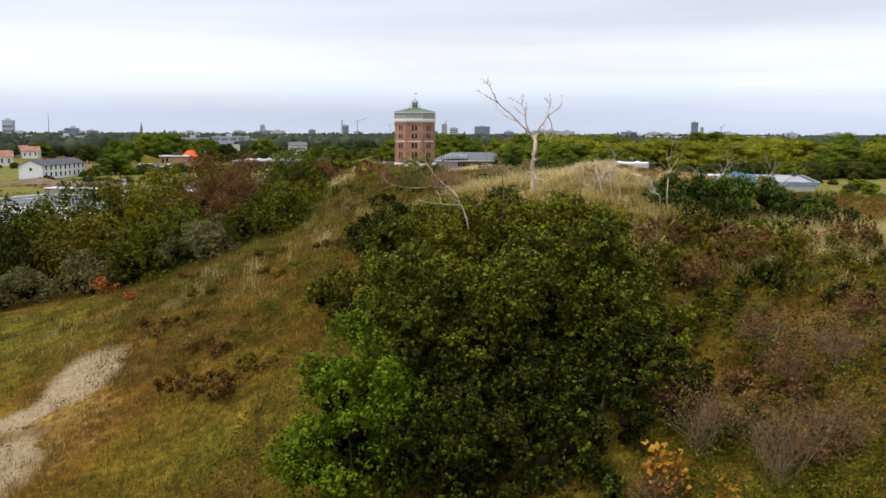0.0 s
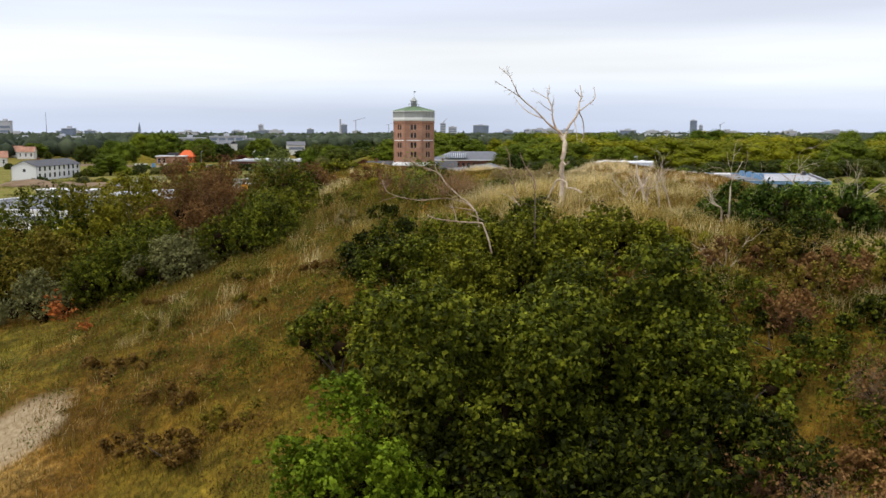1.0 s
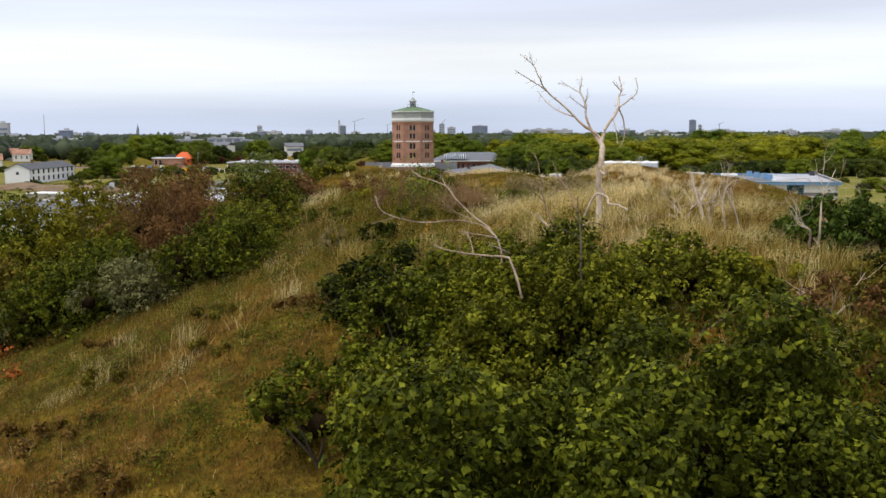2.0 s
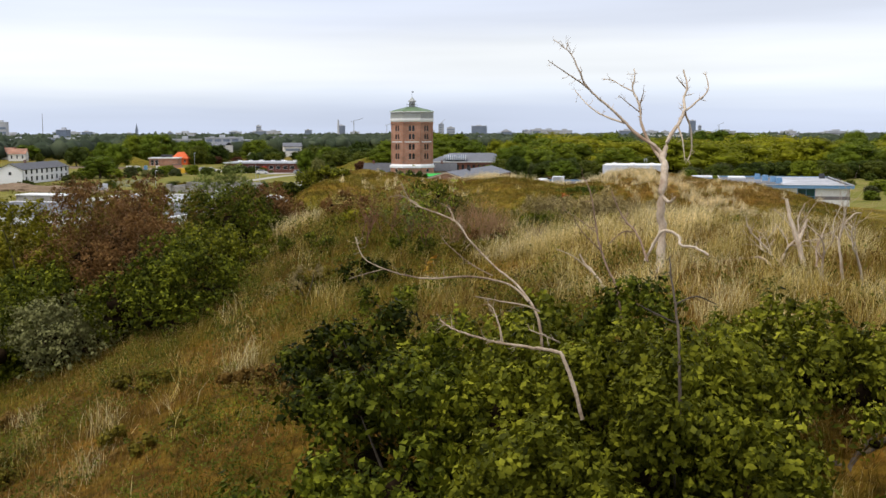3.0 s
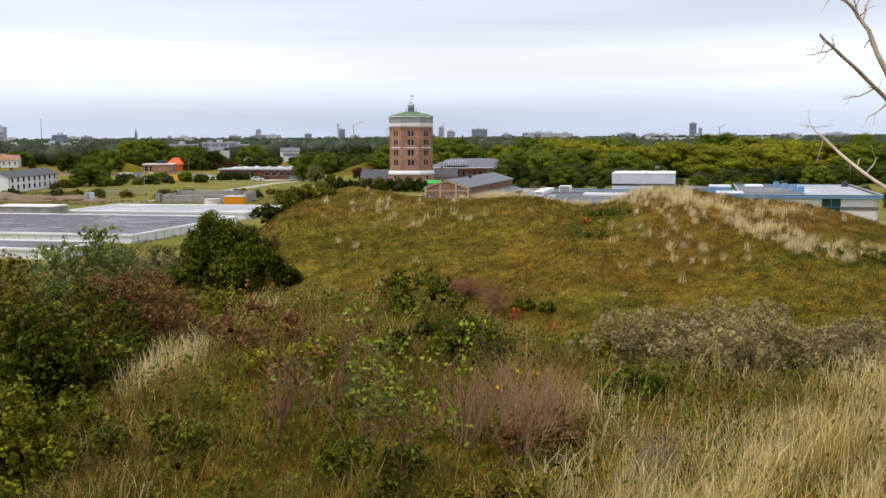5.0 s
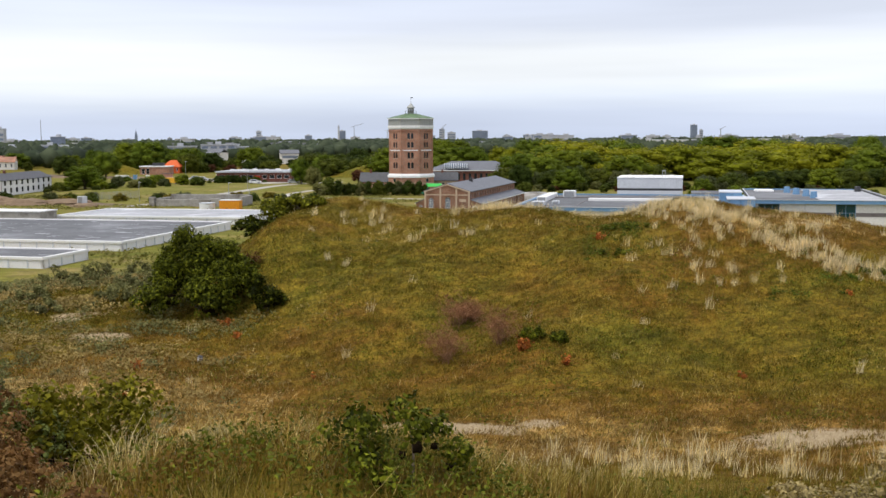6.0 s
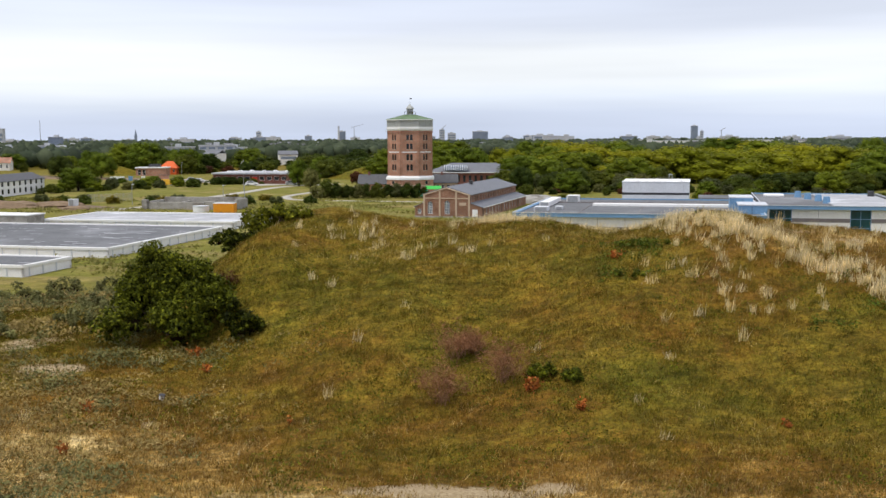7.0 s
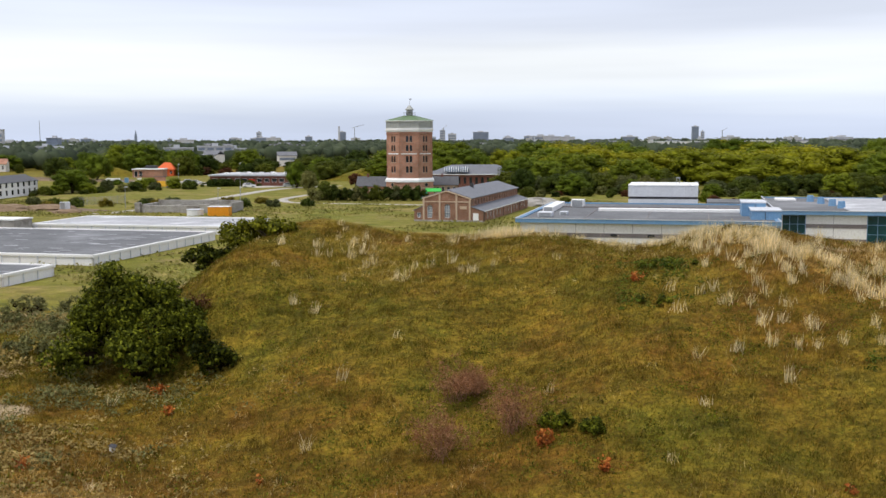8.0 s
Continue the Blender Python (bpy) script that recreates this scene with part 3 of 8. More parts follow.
# ---- the ground: two dunes with a hollow between them, then the flat site and the plain ----
MOUNDS = [
    (5.5, 88.0, 5.06, 15.0),
    (5.5, 28.0, 7.17, 15.0),
    (22.0, 85.6, 3.51, 9.0),
    (-7.2, 97.6, 3.52, 5.5),
    (4.0, 64.0, -2.18, 9.0),
    (35.5, 28.0, 5.5, 15.0),
    (-0.5, 6.4, -2.01, 9.0),
    (-9.5, 42.4, 1.05, 9.0),
    (20.5, -8.0, 2.32, 15.0),
    (-2.2, 36.8, 1.82, 3.5),
    (-7.2, 71.2, -1.29, 5.5),
    (40.0, 85.6, 1.91, 9.0),
    (-9.2, 87.2, 2.07, 3.5),
    (13.5, 87.2, 1.17, 3.5),
    (-32.0, 28.0, 1.17, 15.0),
    (1.0, 102.0, 0.89, 5.5),
    (-5.8, 17.2, -1.71, 3.5),
    (6.5, 14.4, -1.24, 3.5),
    (17.5, 64.0, -1.04, 9.0),
    (-32.0, 112.0, -1.14, 15.0),
    (-23.0, 92.8, 1.21, 9.0),
    (35.5, 107.2, -1.38, 9.0),
    (22.0, 28.0, 1.49, 9.0),
    (31.0, 84.4, 1.14, 3.5),
    (17.0, 98.4, 0.57, 3.5),
    (8.2, 101.2, -0.89, 3.5),
    (-18.5, 28.0, 1.01, 9.0),
    (3.0, 78.8, -1.32, 3.5),
    (-9.5, 121.6, -0.84, 9.0),
    (10.0, 90.0, -0.62, 3.5),
    (8.2, 6.0, -0.94, 3.5),
    (-5.8, 25.6, 0.33, 3.5),
    (35.5, 52.0, 0.95, 15.0),
    (-11.0, 81.6, -0.76, 3.5),
    (-0.5, 17.2, -0.69, 3.5),
    (-11.0, 20.0, -1.0, 3.5),
    (11.8, 70.4, -0.64, 3.5),
    (4.8, -8.0, -0.5, 3.5),
    (13.5, 14.4, -0.55, 3.5),
    (-0.5, 70.4, -0.72, 3.5),
    (9.2, 49.2, -0.39, 5.5),
    (-4.5, 53.6, -0.61, 5.5),
    (8.6, 26.6, -0.75, 3.6),
    (6.5, 93.0, 0.45, 5.0),
]
# bare sand: x, y, half length, half width, turn, strength
SAND = [(-8.1, 23.2, 1.1, 0.9, 70, 0.85), (-9.5, 19.4, 2.0, 1.2, 60, 0.8), (-7.9, 16.4, 1.5, 1.1, 20, 0.85), (0.2, 62.6, 2.6, 0.88, -4, 1.0), (3.3, 62.9, 0.9, 0.48, 0, 0.9),
        (11.4, 59.7, 2.4, 1.28, 5, 1.0), (-15.8, 77.0, 1.5, 0.96, -8, 1.0), (-9.6, 58.2, 4.5, 0.96, -3, 0.8), (1.35, 36.0, 0.45, 1.5, -10, 0.9), (6.7, 40.3, 1.5, 1.44, 0, 0.9),
        (17.4, 84.6, 1.8, 0.6, 25, 0.5), (-18.1, 81.7, 2.0, 1.28, 20, 0.6), (19.4, 83.2, 1.4, 0.5, 0, 0.6), (-23.5, 97.6, 1.6, 1.6, 0, 0.9), (-9.2, 22.0, 0.8, 0.5, 0, 0.8)]


def ground_z(x, y):
    x, y = np.asarray(x, float), np.asarray(y, float)
    z = 6.3 * (1 - smooth(96, 139, y))
    fade = 1 - smooth(118, 143, y)
    for mx, my, h, r in MOUNDS:
        z = z + fade * h * np.exp(-((x - mx) ** 2 + ((y - my) / 1.6) ** 2) / r**2)
    rough = fade * (0.42 * (fbm(x / 3.1, y / 3.1, 4) - 0.5) + 0.16 * (fbm(x / 0.7 + 9, y / 0.7, 3) - 0.5))
    terrace = 0.75 * (1 - smooth(-34, -22, x)) * smooth(140, 152, y) * (1 - smooth(238, 252, y))
    return np.maximum(z + rough, 0.0 * z) + terrace


def gz(x, y):
    return float(ground_z(x, y))


def spot(x, y, cx, cy, rx, ry, turn=0.0):
    c, s = math.cos(radians(turn)), math.sin(radians(turn))
    u, v = (x - cx) * c + (y - cy) * s, -(x - cx) * s + (y - cy) * c
    return np.exp(-((u / rx) ** 2 + (v / ry) ** 2))


def ridge(x, y, pts, width):
    """Nearness to a line across the plan, 1 on it."""
    best = np.full(np.shape(x), 1e9)
    for (ax, ay), (bx, by) in zip(pts, pts[1:]):
        u = np.clip(((x - ax) * (bx - ax) + (y - ay) * (by - ay)) / ((bx - ax) ** 2 + (by - ay) ** 2), 0, 1)
        best = np.minimum(best, (x - ax - u * (bx - ax)) ** 2 + (y - ay - u * (by - ay)) ** 2)
    return np.exp(-best / width**2)


BAND = [(12.2, 86.6), (13.6, 85.2), (14.6, 83.2), (15.8, 81.2), (17.2, 78.9), (18.6, 77.0), (20.4, 76.1), (24.0, 75.6)]
CREST = [(2.0, 92.2), (4.2, 92.6), (6.5, 92.4), (9.0, 91.6), (11.4, 89.6), (13.2, 87.2)]


def straw(x, y):
    """How much tall pale marram grass grows at a place, 0 to 1."""
    w = 0.85 * spot(x, y, 2.8, 29.5, 2.1, 3.0) + 0.5 * spot(x, y, 4.7, 31.3, 1.8, 2.0) + 0.75 * spot(x, y, 9.8, 21.1, 4.5, 2.08, 8) + 0.6 * spot(x, y, 6.8, 26.3, 2.5, 2.56) + 0.7 * spot(x, y, 4.4, 22.9, 1.3, 1.6) + 0.6 * spot(x, y, 3.2, 25.2, 1.3, 1.8)
    w = w + 0.9 * spot(x, y, -2.7, 37.0, 1.1, 1.6) + 0.45 * spot(x, y, -5.6, 26.0, 3.6, 0.5, 22) + 0.25 * spot(x, y, -1.5, 30.2, 1.3, 2.08) + 0.35 * spot(x, y, -8.5, 27.1, 2.2, 0.80, 20)
    w = w + 0.35 * ridge(x, y, [(-3.0, 35.5), (-2.9, 32.0), (-3.1, 28.5), (-4.0, 25.5)], 0.45)
    w = w + 0.95 * ridge(x, y, BAND, 0.95) + 0.7 * ridge(x, y, CREST, 0.8) + 0.6 * spot(x, y, 12.6, 84.6, 1.7, 1.9) + 0.55 * spot(x, y, 3.4, 92.4, 2.0, 1.6)
    w = w + 0.24 * spot(x, y, -4.4, 90.5, 2.0, 3.0) + 0.30 * spot(x, y, 0.2, 86.2, 3.2, 1.1, -4) + 0.2 * spot(x, y, 13.0, 79.5, 3.4, 3.6) + 0.14 * spot(x, y, 18.5, 83.0, 4.0, 3.0)
    w = w + 0.30 * spot(x, y, 0.0, 55.0, 16.0, 4.00)
    return np.clip(w, 0, 1)


def dryness(x, y):
    """Colour of the turf: 0 lush green, 0.4 olive, 0.6 brown, 0.9 straw."""
    d = 0.37 + (0.62 - 0.30 * smooth(46, 58, y)) * (fbm(x / 4.2 + 3, y / 4.2, 4) - 0.5) + 0.25 * (fbm(x / 1.1, y / 1.1 + 5, 3) - 0.5)
    d = d + 0.25 * spot(x, y, -5.6, 22.0, 4.6, 4.2, 10) + 0.13 * spot(x, y, 7.3, 15.8, 4, 4.00) - 0.2 * spot(x, y, -4.2, 19.0, 2.6, 2.2) - 0.12 * spot(x, y, -8.9, 27.7, 3, 2.40)
    d = d + 0.02 * spot(x, y, 0.1, 77.6, 14, 6.40) - 0.2 * spot(x, y, 6.9, 82.1, 1.6, 1.28) - 0.18 * spot(x, y, 20.2, 75.6, 4, 2.40) + 0.36 * spot(x, y, 0.0, 59.7, 24, 5.12) + 0.14 * spot(x, y, 2.0, 69.2, 9, 2.24) - 0.16 * spot(x, y, -5.0, 83.0, 4, 5) + 0.12 * spot(x, y, 12.5, 78.0, 5, 4) - 0.14 * spot(x, y, 10.0, 70.0, 6, 2.5) + 0.12 * spot(x, y, -1.0, 93.0, 6, 3) + 0.38 * spot(x, y, -15.0, 68.0, 9, 7.0)
    d = d + 0.46 * spot(x, y, 18.8, 84.2, 4.4, 3.6) - 0.12 * spot(x, y, -20.1, 86.1, 7, 8.00)
    site = smooth(118, 142, y)
    lawn = 0.23 + 0.6 * (fbm(x / 14 + 40, y / 14, 4) - 0.45) + 0.16 * spot(x, y, -90.0, 287.8, 30, 22.40)
    d = d * (1 - site) + lawn * site
    w = straw(x, y)
    return np.clip(np.where(w > 0.25, np.maximum(d, 0.40 + (0.30 - 0.06 * smooth(46, 58, y)) * w), d), 0.02, 0.97)


def sandiness(x, y):
    s = 0.0 * x
    for cx, cy, rx, ry, turn, k in SAND:
        s = np.maximum(s, k * 0.78 * spot(x, y, cx, cy, rx, ry, turn))
    return s


def stretched(lo, hi, step, far_lo, far_hi, grow=1.22):
    out = list(np.arange(lo, hi + 1e-6, step))
    s = step
    while out[-1] < far_hi:
        s = min(s * grow, 220)
        out.append(out[-1] + s)
    s = step
    while out[0] > far_lo:
        s = min(s * grow, 220)
        out.insert(0, out[0] - s)
    return np.array(out)


_gx, _gy = stretched(-24, 24, 0.34, -3600, 3600), stretched(8, 100, 0.4, -200, 4850)
_X, _Y = np.meshgrid(_gx, _gy)
_v = np.stack([_X, _Y, ground_z(_X, _Y)], -1).reshape(-1, 3)
_i, _j = np.meshgrid(np.arange(len(_gy) - 1), np.arange(len(_gx) - 1), indexing="ij")
_n = len(_gx)
_f = np.stack([_i * _n + _j, _i * _n + _j + 1, (_i + 1) * _n + _j + 1, (_i + 1) * _n + _j], -1).reshape(-1, 4)
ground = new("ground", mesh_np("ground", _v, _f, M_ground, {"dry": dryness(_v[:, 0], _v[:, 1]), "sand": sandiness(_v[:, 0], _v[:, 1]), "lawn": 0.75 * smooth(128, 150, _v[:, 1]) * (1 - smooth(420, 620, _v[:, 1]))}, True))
tagged(ground, "rolling grassy dunes with bare sand patches and flat meadow", "ground", kind="structure")

# ---- the water tower ----
TX, TY = -8.85, 340.0
tower = thing("water_tower", "octagonal red brick water tower with green copper roof", "tower", pose(TX, TY, 0) @ Matrix.Diagonal((1.018, 1.018, 1.018, 1)))
AP = 6.15                                  # from the middle to a face
FW = 2 * AP * math.tan(radians(22.5))


def tower_face(k):
    a = -90 + 45 * k
    c, s = math.cos(radians(a)), math.sin(radians(a))
    m = Matrix.Translation((AP * c, AP * s, 0)) @ Matrix.Rotation(radians(a + 90), 4, "Z")
    rows = ((15.2, 1.65), (12.75, 1.6), (9.7, 1.75), (6.9, 1.75))
    ops = [(sx, z - 5.4, 0.72, h, True) for z, h in rows for sx in (-0.86, 0.14)]
    w = part("wall", wall_bm(FW, 12.6, 0.5, ops, -FW / 2), M_brick, tower)
    w.matrix_basis = m @ Matrix.Translation((0, 0, 5.4))
    for x, z, ww, h, _ in ops:
        window_part(w, x, z, ww, h, M_dark, M_pane, 1, 3, 0.25, 0.06)
        part("sill", box_bm(x - 0.05, x + ww + 0.05, -0.06, 0.2, z - 0.12, z), M_sandstone, w)
    # brick strips at the corners and a toothed cornice
    bm = bmesh.new()
    for sx in (-FW / 2 + 0.02, FW / 2 - 0.42):
        add_box(bm, sx, sx + 0.4, -0.10, 0.05, 0, 12.6)
    add_box(bm, -FW / 2 - 0.03, FW / 2 + 0.03, -0.16, 0.0, 12.1, 12.35)
    for i in range(13):
        cx = -FW / 2 + 0.25 + i * (FW - 0.5) / 12
        add_box(bm, cx - 0.1, cx + 0.1, -0.2, 0.0, 11.75, 12.1)
    q = part("cornice", bm, M_brick, w)
    part("string_course", box_bm(-FW / 2 + 0.45, FW / 2 - 0.45, -0.07, 0.05, 6.45, 6.72), M_white, w)


for _k in range(8):
    tower_face(_k)
RO = 1 / math.cos(radians(22.5))
bm = frustum(bmesh.new(), (AP + 0.35) * RO, (AP + 0.30) * RO, 0.0, 4.3)
part("plinth", bm, M_brick, tower)
bm = frustum(bmesh.new(), (AP + 0.55) * RO, (AP + 0.55) * RO, 4.3, 4.85)
frustum(bm, (AP + 0.55) * RO, (AP + 0.12) * RO, 4.85, 5.4)
part("base_band", bm, M_white, tower, "thick white plaster band")
part("plinth_course", frustum(bmesh.new(), (AP + 0.40) * RO, (AP + 0.40) * RO, 2.6, 2.85), M_sandstone, tower)
for sx in (-4.45, 4.45):
    a = -135 if sx < 0 else -45
    m = Matrix.Rotation(radians(a + 90), 4, "Z") @ Matrix.Translation((0, -AP - 0.34, 3.55))
    bm = bmesh.new()
    bmesh.ops.create_cone(bm, cap_ends=True, segments=14, radius1=0.62, radius2=0.62, depth=0.12, matrix=Matrix.Rotation(radians(90), 4, "X"))
    o = part("round_window", bm, M_sandstone, tower)
    o.matrix_basis = m
    bm = bmesh.new()
    bmesh.ops.create_cone(bm, cap_ends=True, segments=14, radius1=0.5, radius2=0.5, depth=0.16, matrix=Matrix.Rotation(radians(90), 4, "X"))
    part("pane", bm, M_pane, o)
bm = frustum(bmesh.new(), (AP + 0.15) * RO, (AP + 0.3) * RO, 17.9, 18.3)
part("upper_band", frustum(bm, (AP + 0.32) * RO, (AP + 0.32) * RO, 18.3, 18.95), M_white, tower, "white band under the tank room")
part("tank_room", frustum(bmesh.new(), (AP + 0.12) * RO, (AP + 0.12) * RO, 18.95, 20.75), M_zinc, tower, "grey weathered cladding of the tank room")
bm = bmesh.new()
for k in range(8):
    a0, a1 = radians(-112.5 + 45 * k), radians(-67.5 + 45 * k)
    r = (AP + 0.13) * RO
    for i in range(9):
        u = (i + 0.0) / 8
        x, y = (r * ((1 - u) * math.cos(a0) + u * math.cos(a1)), r * ((1 - u) * math.sin(a0) + u * math.sin(a1)))
        n = (math.cos((a0 + a1) / 2), math.sin((a0 + a1) / 2))
        prism(bm, [(x + n[0] * p - n[1] * q, y + n[1] * p + n[0] * q) for p, q in ((-0.02, -0.06), (0.07, -0.06), (0.07, 0.06), (-0.02, 0.06))], 18.95, 20.75)
part("batten", bm, M_zinc, tower)
part("eave", frustum(bmesh.new(), (AP + 0.42) * RO, (AP + 0.42) * RO, 20.75, 20.95), M_white, tower)
bm = frustum(bmesh.new(), (AP + 0.40) * RO, 1.15 * RO, 20.95, 22.35)
part("roof", bm, M_copper, tower, "low green copper roof")
bm = bmesh.new()
for k in range(8):
    a = radians(22.5 + 45 * k)
    p0, p1 = Vector(((AP + 0.40) * RO * math.cos(a), (AP + 0.40) * RO * math.sin(a), 20.97)), Vector((1.15 * RO * math.cos(a), 1.15 * RO * math.sin(a), 22.37))
    s = Vector((-math.sin(a), math.cos(a), 0)) * 0.06
    u = Vector((0, 0, 0.09))
    vs = [bm.verts.new(v) for v in (p0 - s, p0 + s, p0 + u, p1 - s, p1 + s, p1 + u)]
    for q in ((0, 1, 4, 3), (1, 2, 5, 4), (2, 0, 3, 5)):
        bm.faces.new([vs[i] for i in q])
part("roof_ridge", bm, M_copper, tower)
lantern = part("lantern", frustum(bmesh.new(), 1.0, 0.95, 22.3, 24.0), M_zinc, tower, "small grey roof lantern")
bm = frustum(bmesh.new(), 1.3, 1.3, 23.95, 24.1)
part("lantern_roof", frustum(bm, 1.25, 0.06, 24.1, 25.35), M_zinc, lantern)
bm = bmesh.new()
frustum(bm, 0.035, 0.02, 25.3, 27.2, 6)
add_box(bm, -0.02, 0.55, -0.015, 0.015, 26.7, 27.0)
part("weather_vane", bm, M_dark, lantern)
bm = bmesh.new()
for k in range(8):
    a = radians(22.5 + 45 * k)
    frustum(bm, 0.03, 0.03, 22.35, 23.2, 5, 0, 1.65 * math.cos(a), 1.65 * math.sin(a))
frustum(bm, 1.69, 1.69, 23.15, 23.2)
bmesh.ops.delete(bm, geom=[f for f in bm.faces if abs(f.normal.z) > 0.9 and len(f.verts) == 8], context="FACES")
part("railing", bm, M_dark, tower)

# ---- the buildings of the waterworks ----
def gable_bm(w, h0, h1, thick, openings=(), cut=0.0):
    """A gable wall: wall_bm to the eaves with a triangle above."""
    bm = wall_bm(w, h0, thick, openings)
    for y in (0.0, thick):
        bm.faces.new([bm.verts.new(p) for p in ((0, y, h0), (w, y, h0), (w / 2, y, h1))])
    for a, b in (((0, h0), (w / 2, h1)), ((w / 2, h1), (w, h0))):
        bm.faces.new([bm.verts.new(p) for p in ((a[0], 0, a[1]), (b[0], 0, b[1]), (b[0], thick, b[1]), (a[0], thick, a[1]))])
    bmesh.ops.remove_doubles(bm, verts=bm.verts, dist=1e-4)
    return bm


def slab(bm, a, b, c, d, t):
    """A roof slab of thickness t under the four corners."""
    top = [bm.verts.new(p) for p in (a, b, c, d)]
    low = [bm.verts.new((p[0], p[1], p[2] - t)) for p in (a, b, c, d)]
    bm.faces.new(top)
    bm.faces.new(low[::-1])
    for i in range(4):
        bm.faces.new((top[i], low[i], low[(i + 1) % 4], top[(i + 1) % 4]))
    return bm


def side_wall(parent, m, width, height, thick, ops, mat, glass, mframe, name="wall", cols=1, rows=2, bar=0.07):
    w = part(name, wall_bm(width, height, thick, ops), mat, parent)
    w.matrix_basis = m
    for x, z, ww, h, *_ in ops:
        window_part(w, x, z, ww, h, mframe, glass, cols, rows, thick * 0.5, bar)
    return w


def pump_house():
    ob = thing("pump_house", "long brown brick pump house with grey slate roof", "building", pose(-5.3, 251.8, 0, 0, 0, -15.5))
    W0, W1, W2, LEN, EAVE, RIDGE = 1.8, 11.6, 14.1, 46.0, 4.65, 6.15
    wm = W1 - W0
    ops = [(0.9, 0.75, 1.05, 2.55, True), (4.45, 0.75, 1.15, 2.75, True)]
    w = part("gable_wall", gable_bm(wm, EAVE, RIDGE, 0.4, ops), M_brick_pump, ob, loc=(W0, 0, 0))
    for x, z, ww, h, _ in ops:
        window_part(w, x, z, ww, h, M_white, M_paneblue, 3, 5, 0.2, 0.07, "arched_window")
    for px in (0.0, 3.3, 6.75, wm - 0.35):
        part("pilaster", box_bm(px, px + 0.35, -0.12, 0.05, 0.352, EAVE + (0.05 if px in (0.0, wm - 0.35) else 0.75)), M_sandstone, w, "pale sandstone pilaster")
    bm = bmesh.new()
    add_box(bm, 0, wm, -0.09, 0.05, 3.85, 4.05)
    slab(bm, (-0.1, -0.16, EAVE + 0.02), (wm / 2, -0.16, RIDGE + 0.06), (wm / 2, 0.1, RIDGE + 0.06), (-0.1, 0.1, EAVE + 0.02), 0.24)
    slab(bm, (wm / 2, -0.16, RIDGE + 0.06), (wm + 0.1, -0.16, EAVE + 0.02), (wm + 0.1, 0.1, EAVE + 0.02), (wm / 2, 0.1, RIDGE + 0.06), 0.24)
    part("cornice", bm, M_sandstone, w)
    part("stone_panel", box_bm(7.6, 9.0, -0.05, 0.02, 2.5, 3.1), M_sandstone, w, "pale stone tablet in the gable wall")
    part("plinth", box_bm(-W0 - 0.05, W2 - W0 + 0.05, -0.1, 0.02, 0, 0.35), M_concrete, w)
    # lean-to fronts
    for x0, x1, ops2 in ((0.0, W0, [(0.55, 0.75, 0.8, 1.0, False)]), (W1, W2, [])):
        lw = part("lean_to_wall", wall_bm(x1 - x0, 2.15, 0.35, ops2), M_brick_pump, ob, loc=(x0, 0.02, 0))
        for x, z, ww, h, _ in ops2:
            window_part(lw, x, z, ww, h, M_white, M_paneblue, 2, 3, 0.18, 0.06)
        bm = bmesh.new()
        hi = (0.0 if x0 else x1 - x0)
        for y in (0.0, 0.35):
            bm.faces.new([bm.verts.new(p) for p in ((0, y, 2.15), (x1 - x0, y, 2.15), (hi, y, 3.05))])
        part("lean_to_gable", bm, M_brick_pump, lw)
    part("white_board", box_bm(W1 + 0.5, W1 + 1.6, -0.08, 0.0, 0.25, 1.75), M_white, ob, "white board fixed to the wall")
    # long walls with clerestory windows, lean-to walls with doors and windows
    right = Matrix.Translation((W1, 0, 0)) @ Matrix.Rotation(radians(90), 4, "Z")
    n = 18
    side_wall(ob, right, LEN, EAVE, 0.4, [(1.0 + i * (LEN - 1.6) / n, 3.25, 1.1, 0.95, False) for i in range(n)], M_brick_pump, M_paneblue, M_sandstone, "clerestory_wall", 2, 1)
    left = Matrix.Translation((W0, LEN, 0)) @ Matrix.Rotation(radians(-90), 4, "Z")
    side_wall(ob, left, LEN, EAVE, 0.4, [(1.0 + i * (LEN - 1.6) / n, 3.25, 1.1, 0.95, False) for i in range(n)], M_brick_pump, M_paneblue, M_sandstone, "clerestory_wall", 2, 1)
    low = Matrix.Translation((W2, 0, 0)) @ Matrix.Rotation(radians(90), 4, "Z")
    ops3 = [(0.9 + i * 2.9, 0.6 if i % 3 else 0.02, 0.95, 1.25 if i % 3 else 1.95, False) for i in range(15)]
    lw = part("lean_to_wall", wall_bm(LEN, 2.15, 0.35, ops3), M_brick_pump, ob)
    lw.matrix_basis = low
    for i, (x, z, ww, h, _) in enumerate(ops3):
        if i % 3:
            window_part(lw, x, z, ww, h, M_white, M_paneblue, 2, 3, 0.15, 0.06)
        else:
            part("door", box_bm(x + 0.02, x + ww - 0.02, 0.12, 0.2, z, z + h), M_white if i % 2 else M_dark, lw)
    lw2 = part("lean_to_wall", wall_bm(LEN, 2.15, 0.35), M_brick_pump, ob)
    lw2.matrix_basis = Matrix.Translation((0, LEN, 0)) @ Matrix.Rotation(radians(-90), 4, "Z")
    part("back_wall", gable_bm(wm, EAVE, RIDGE, 0.4), M_brick_pump, ob, loc=(W0, LEN - 0.4, 0))
    cx = (W0 + W1) / 2
    bm = bmesh.new()
    slab(bm, (W0 - 0.3, 0.12, EAVE + 0.08), (cx, 0.12, RIDGE + 0.2), (cx, LEN + 0.2, RIDGE + 0.2), (W0 - 0.3, LEN + 0.2, EAVE + 0.08), 0.16)
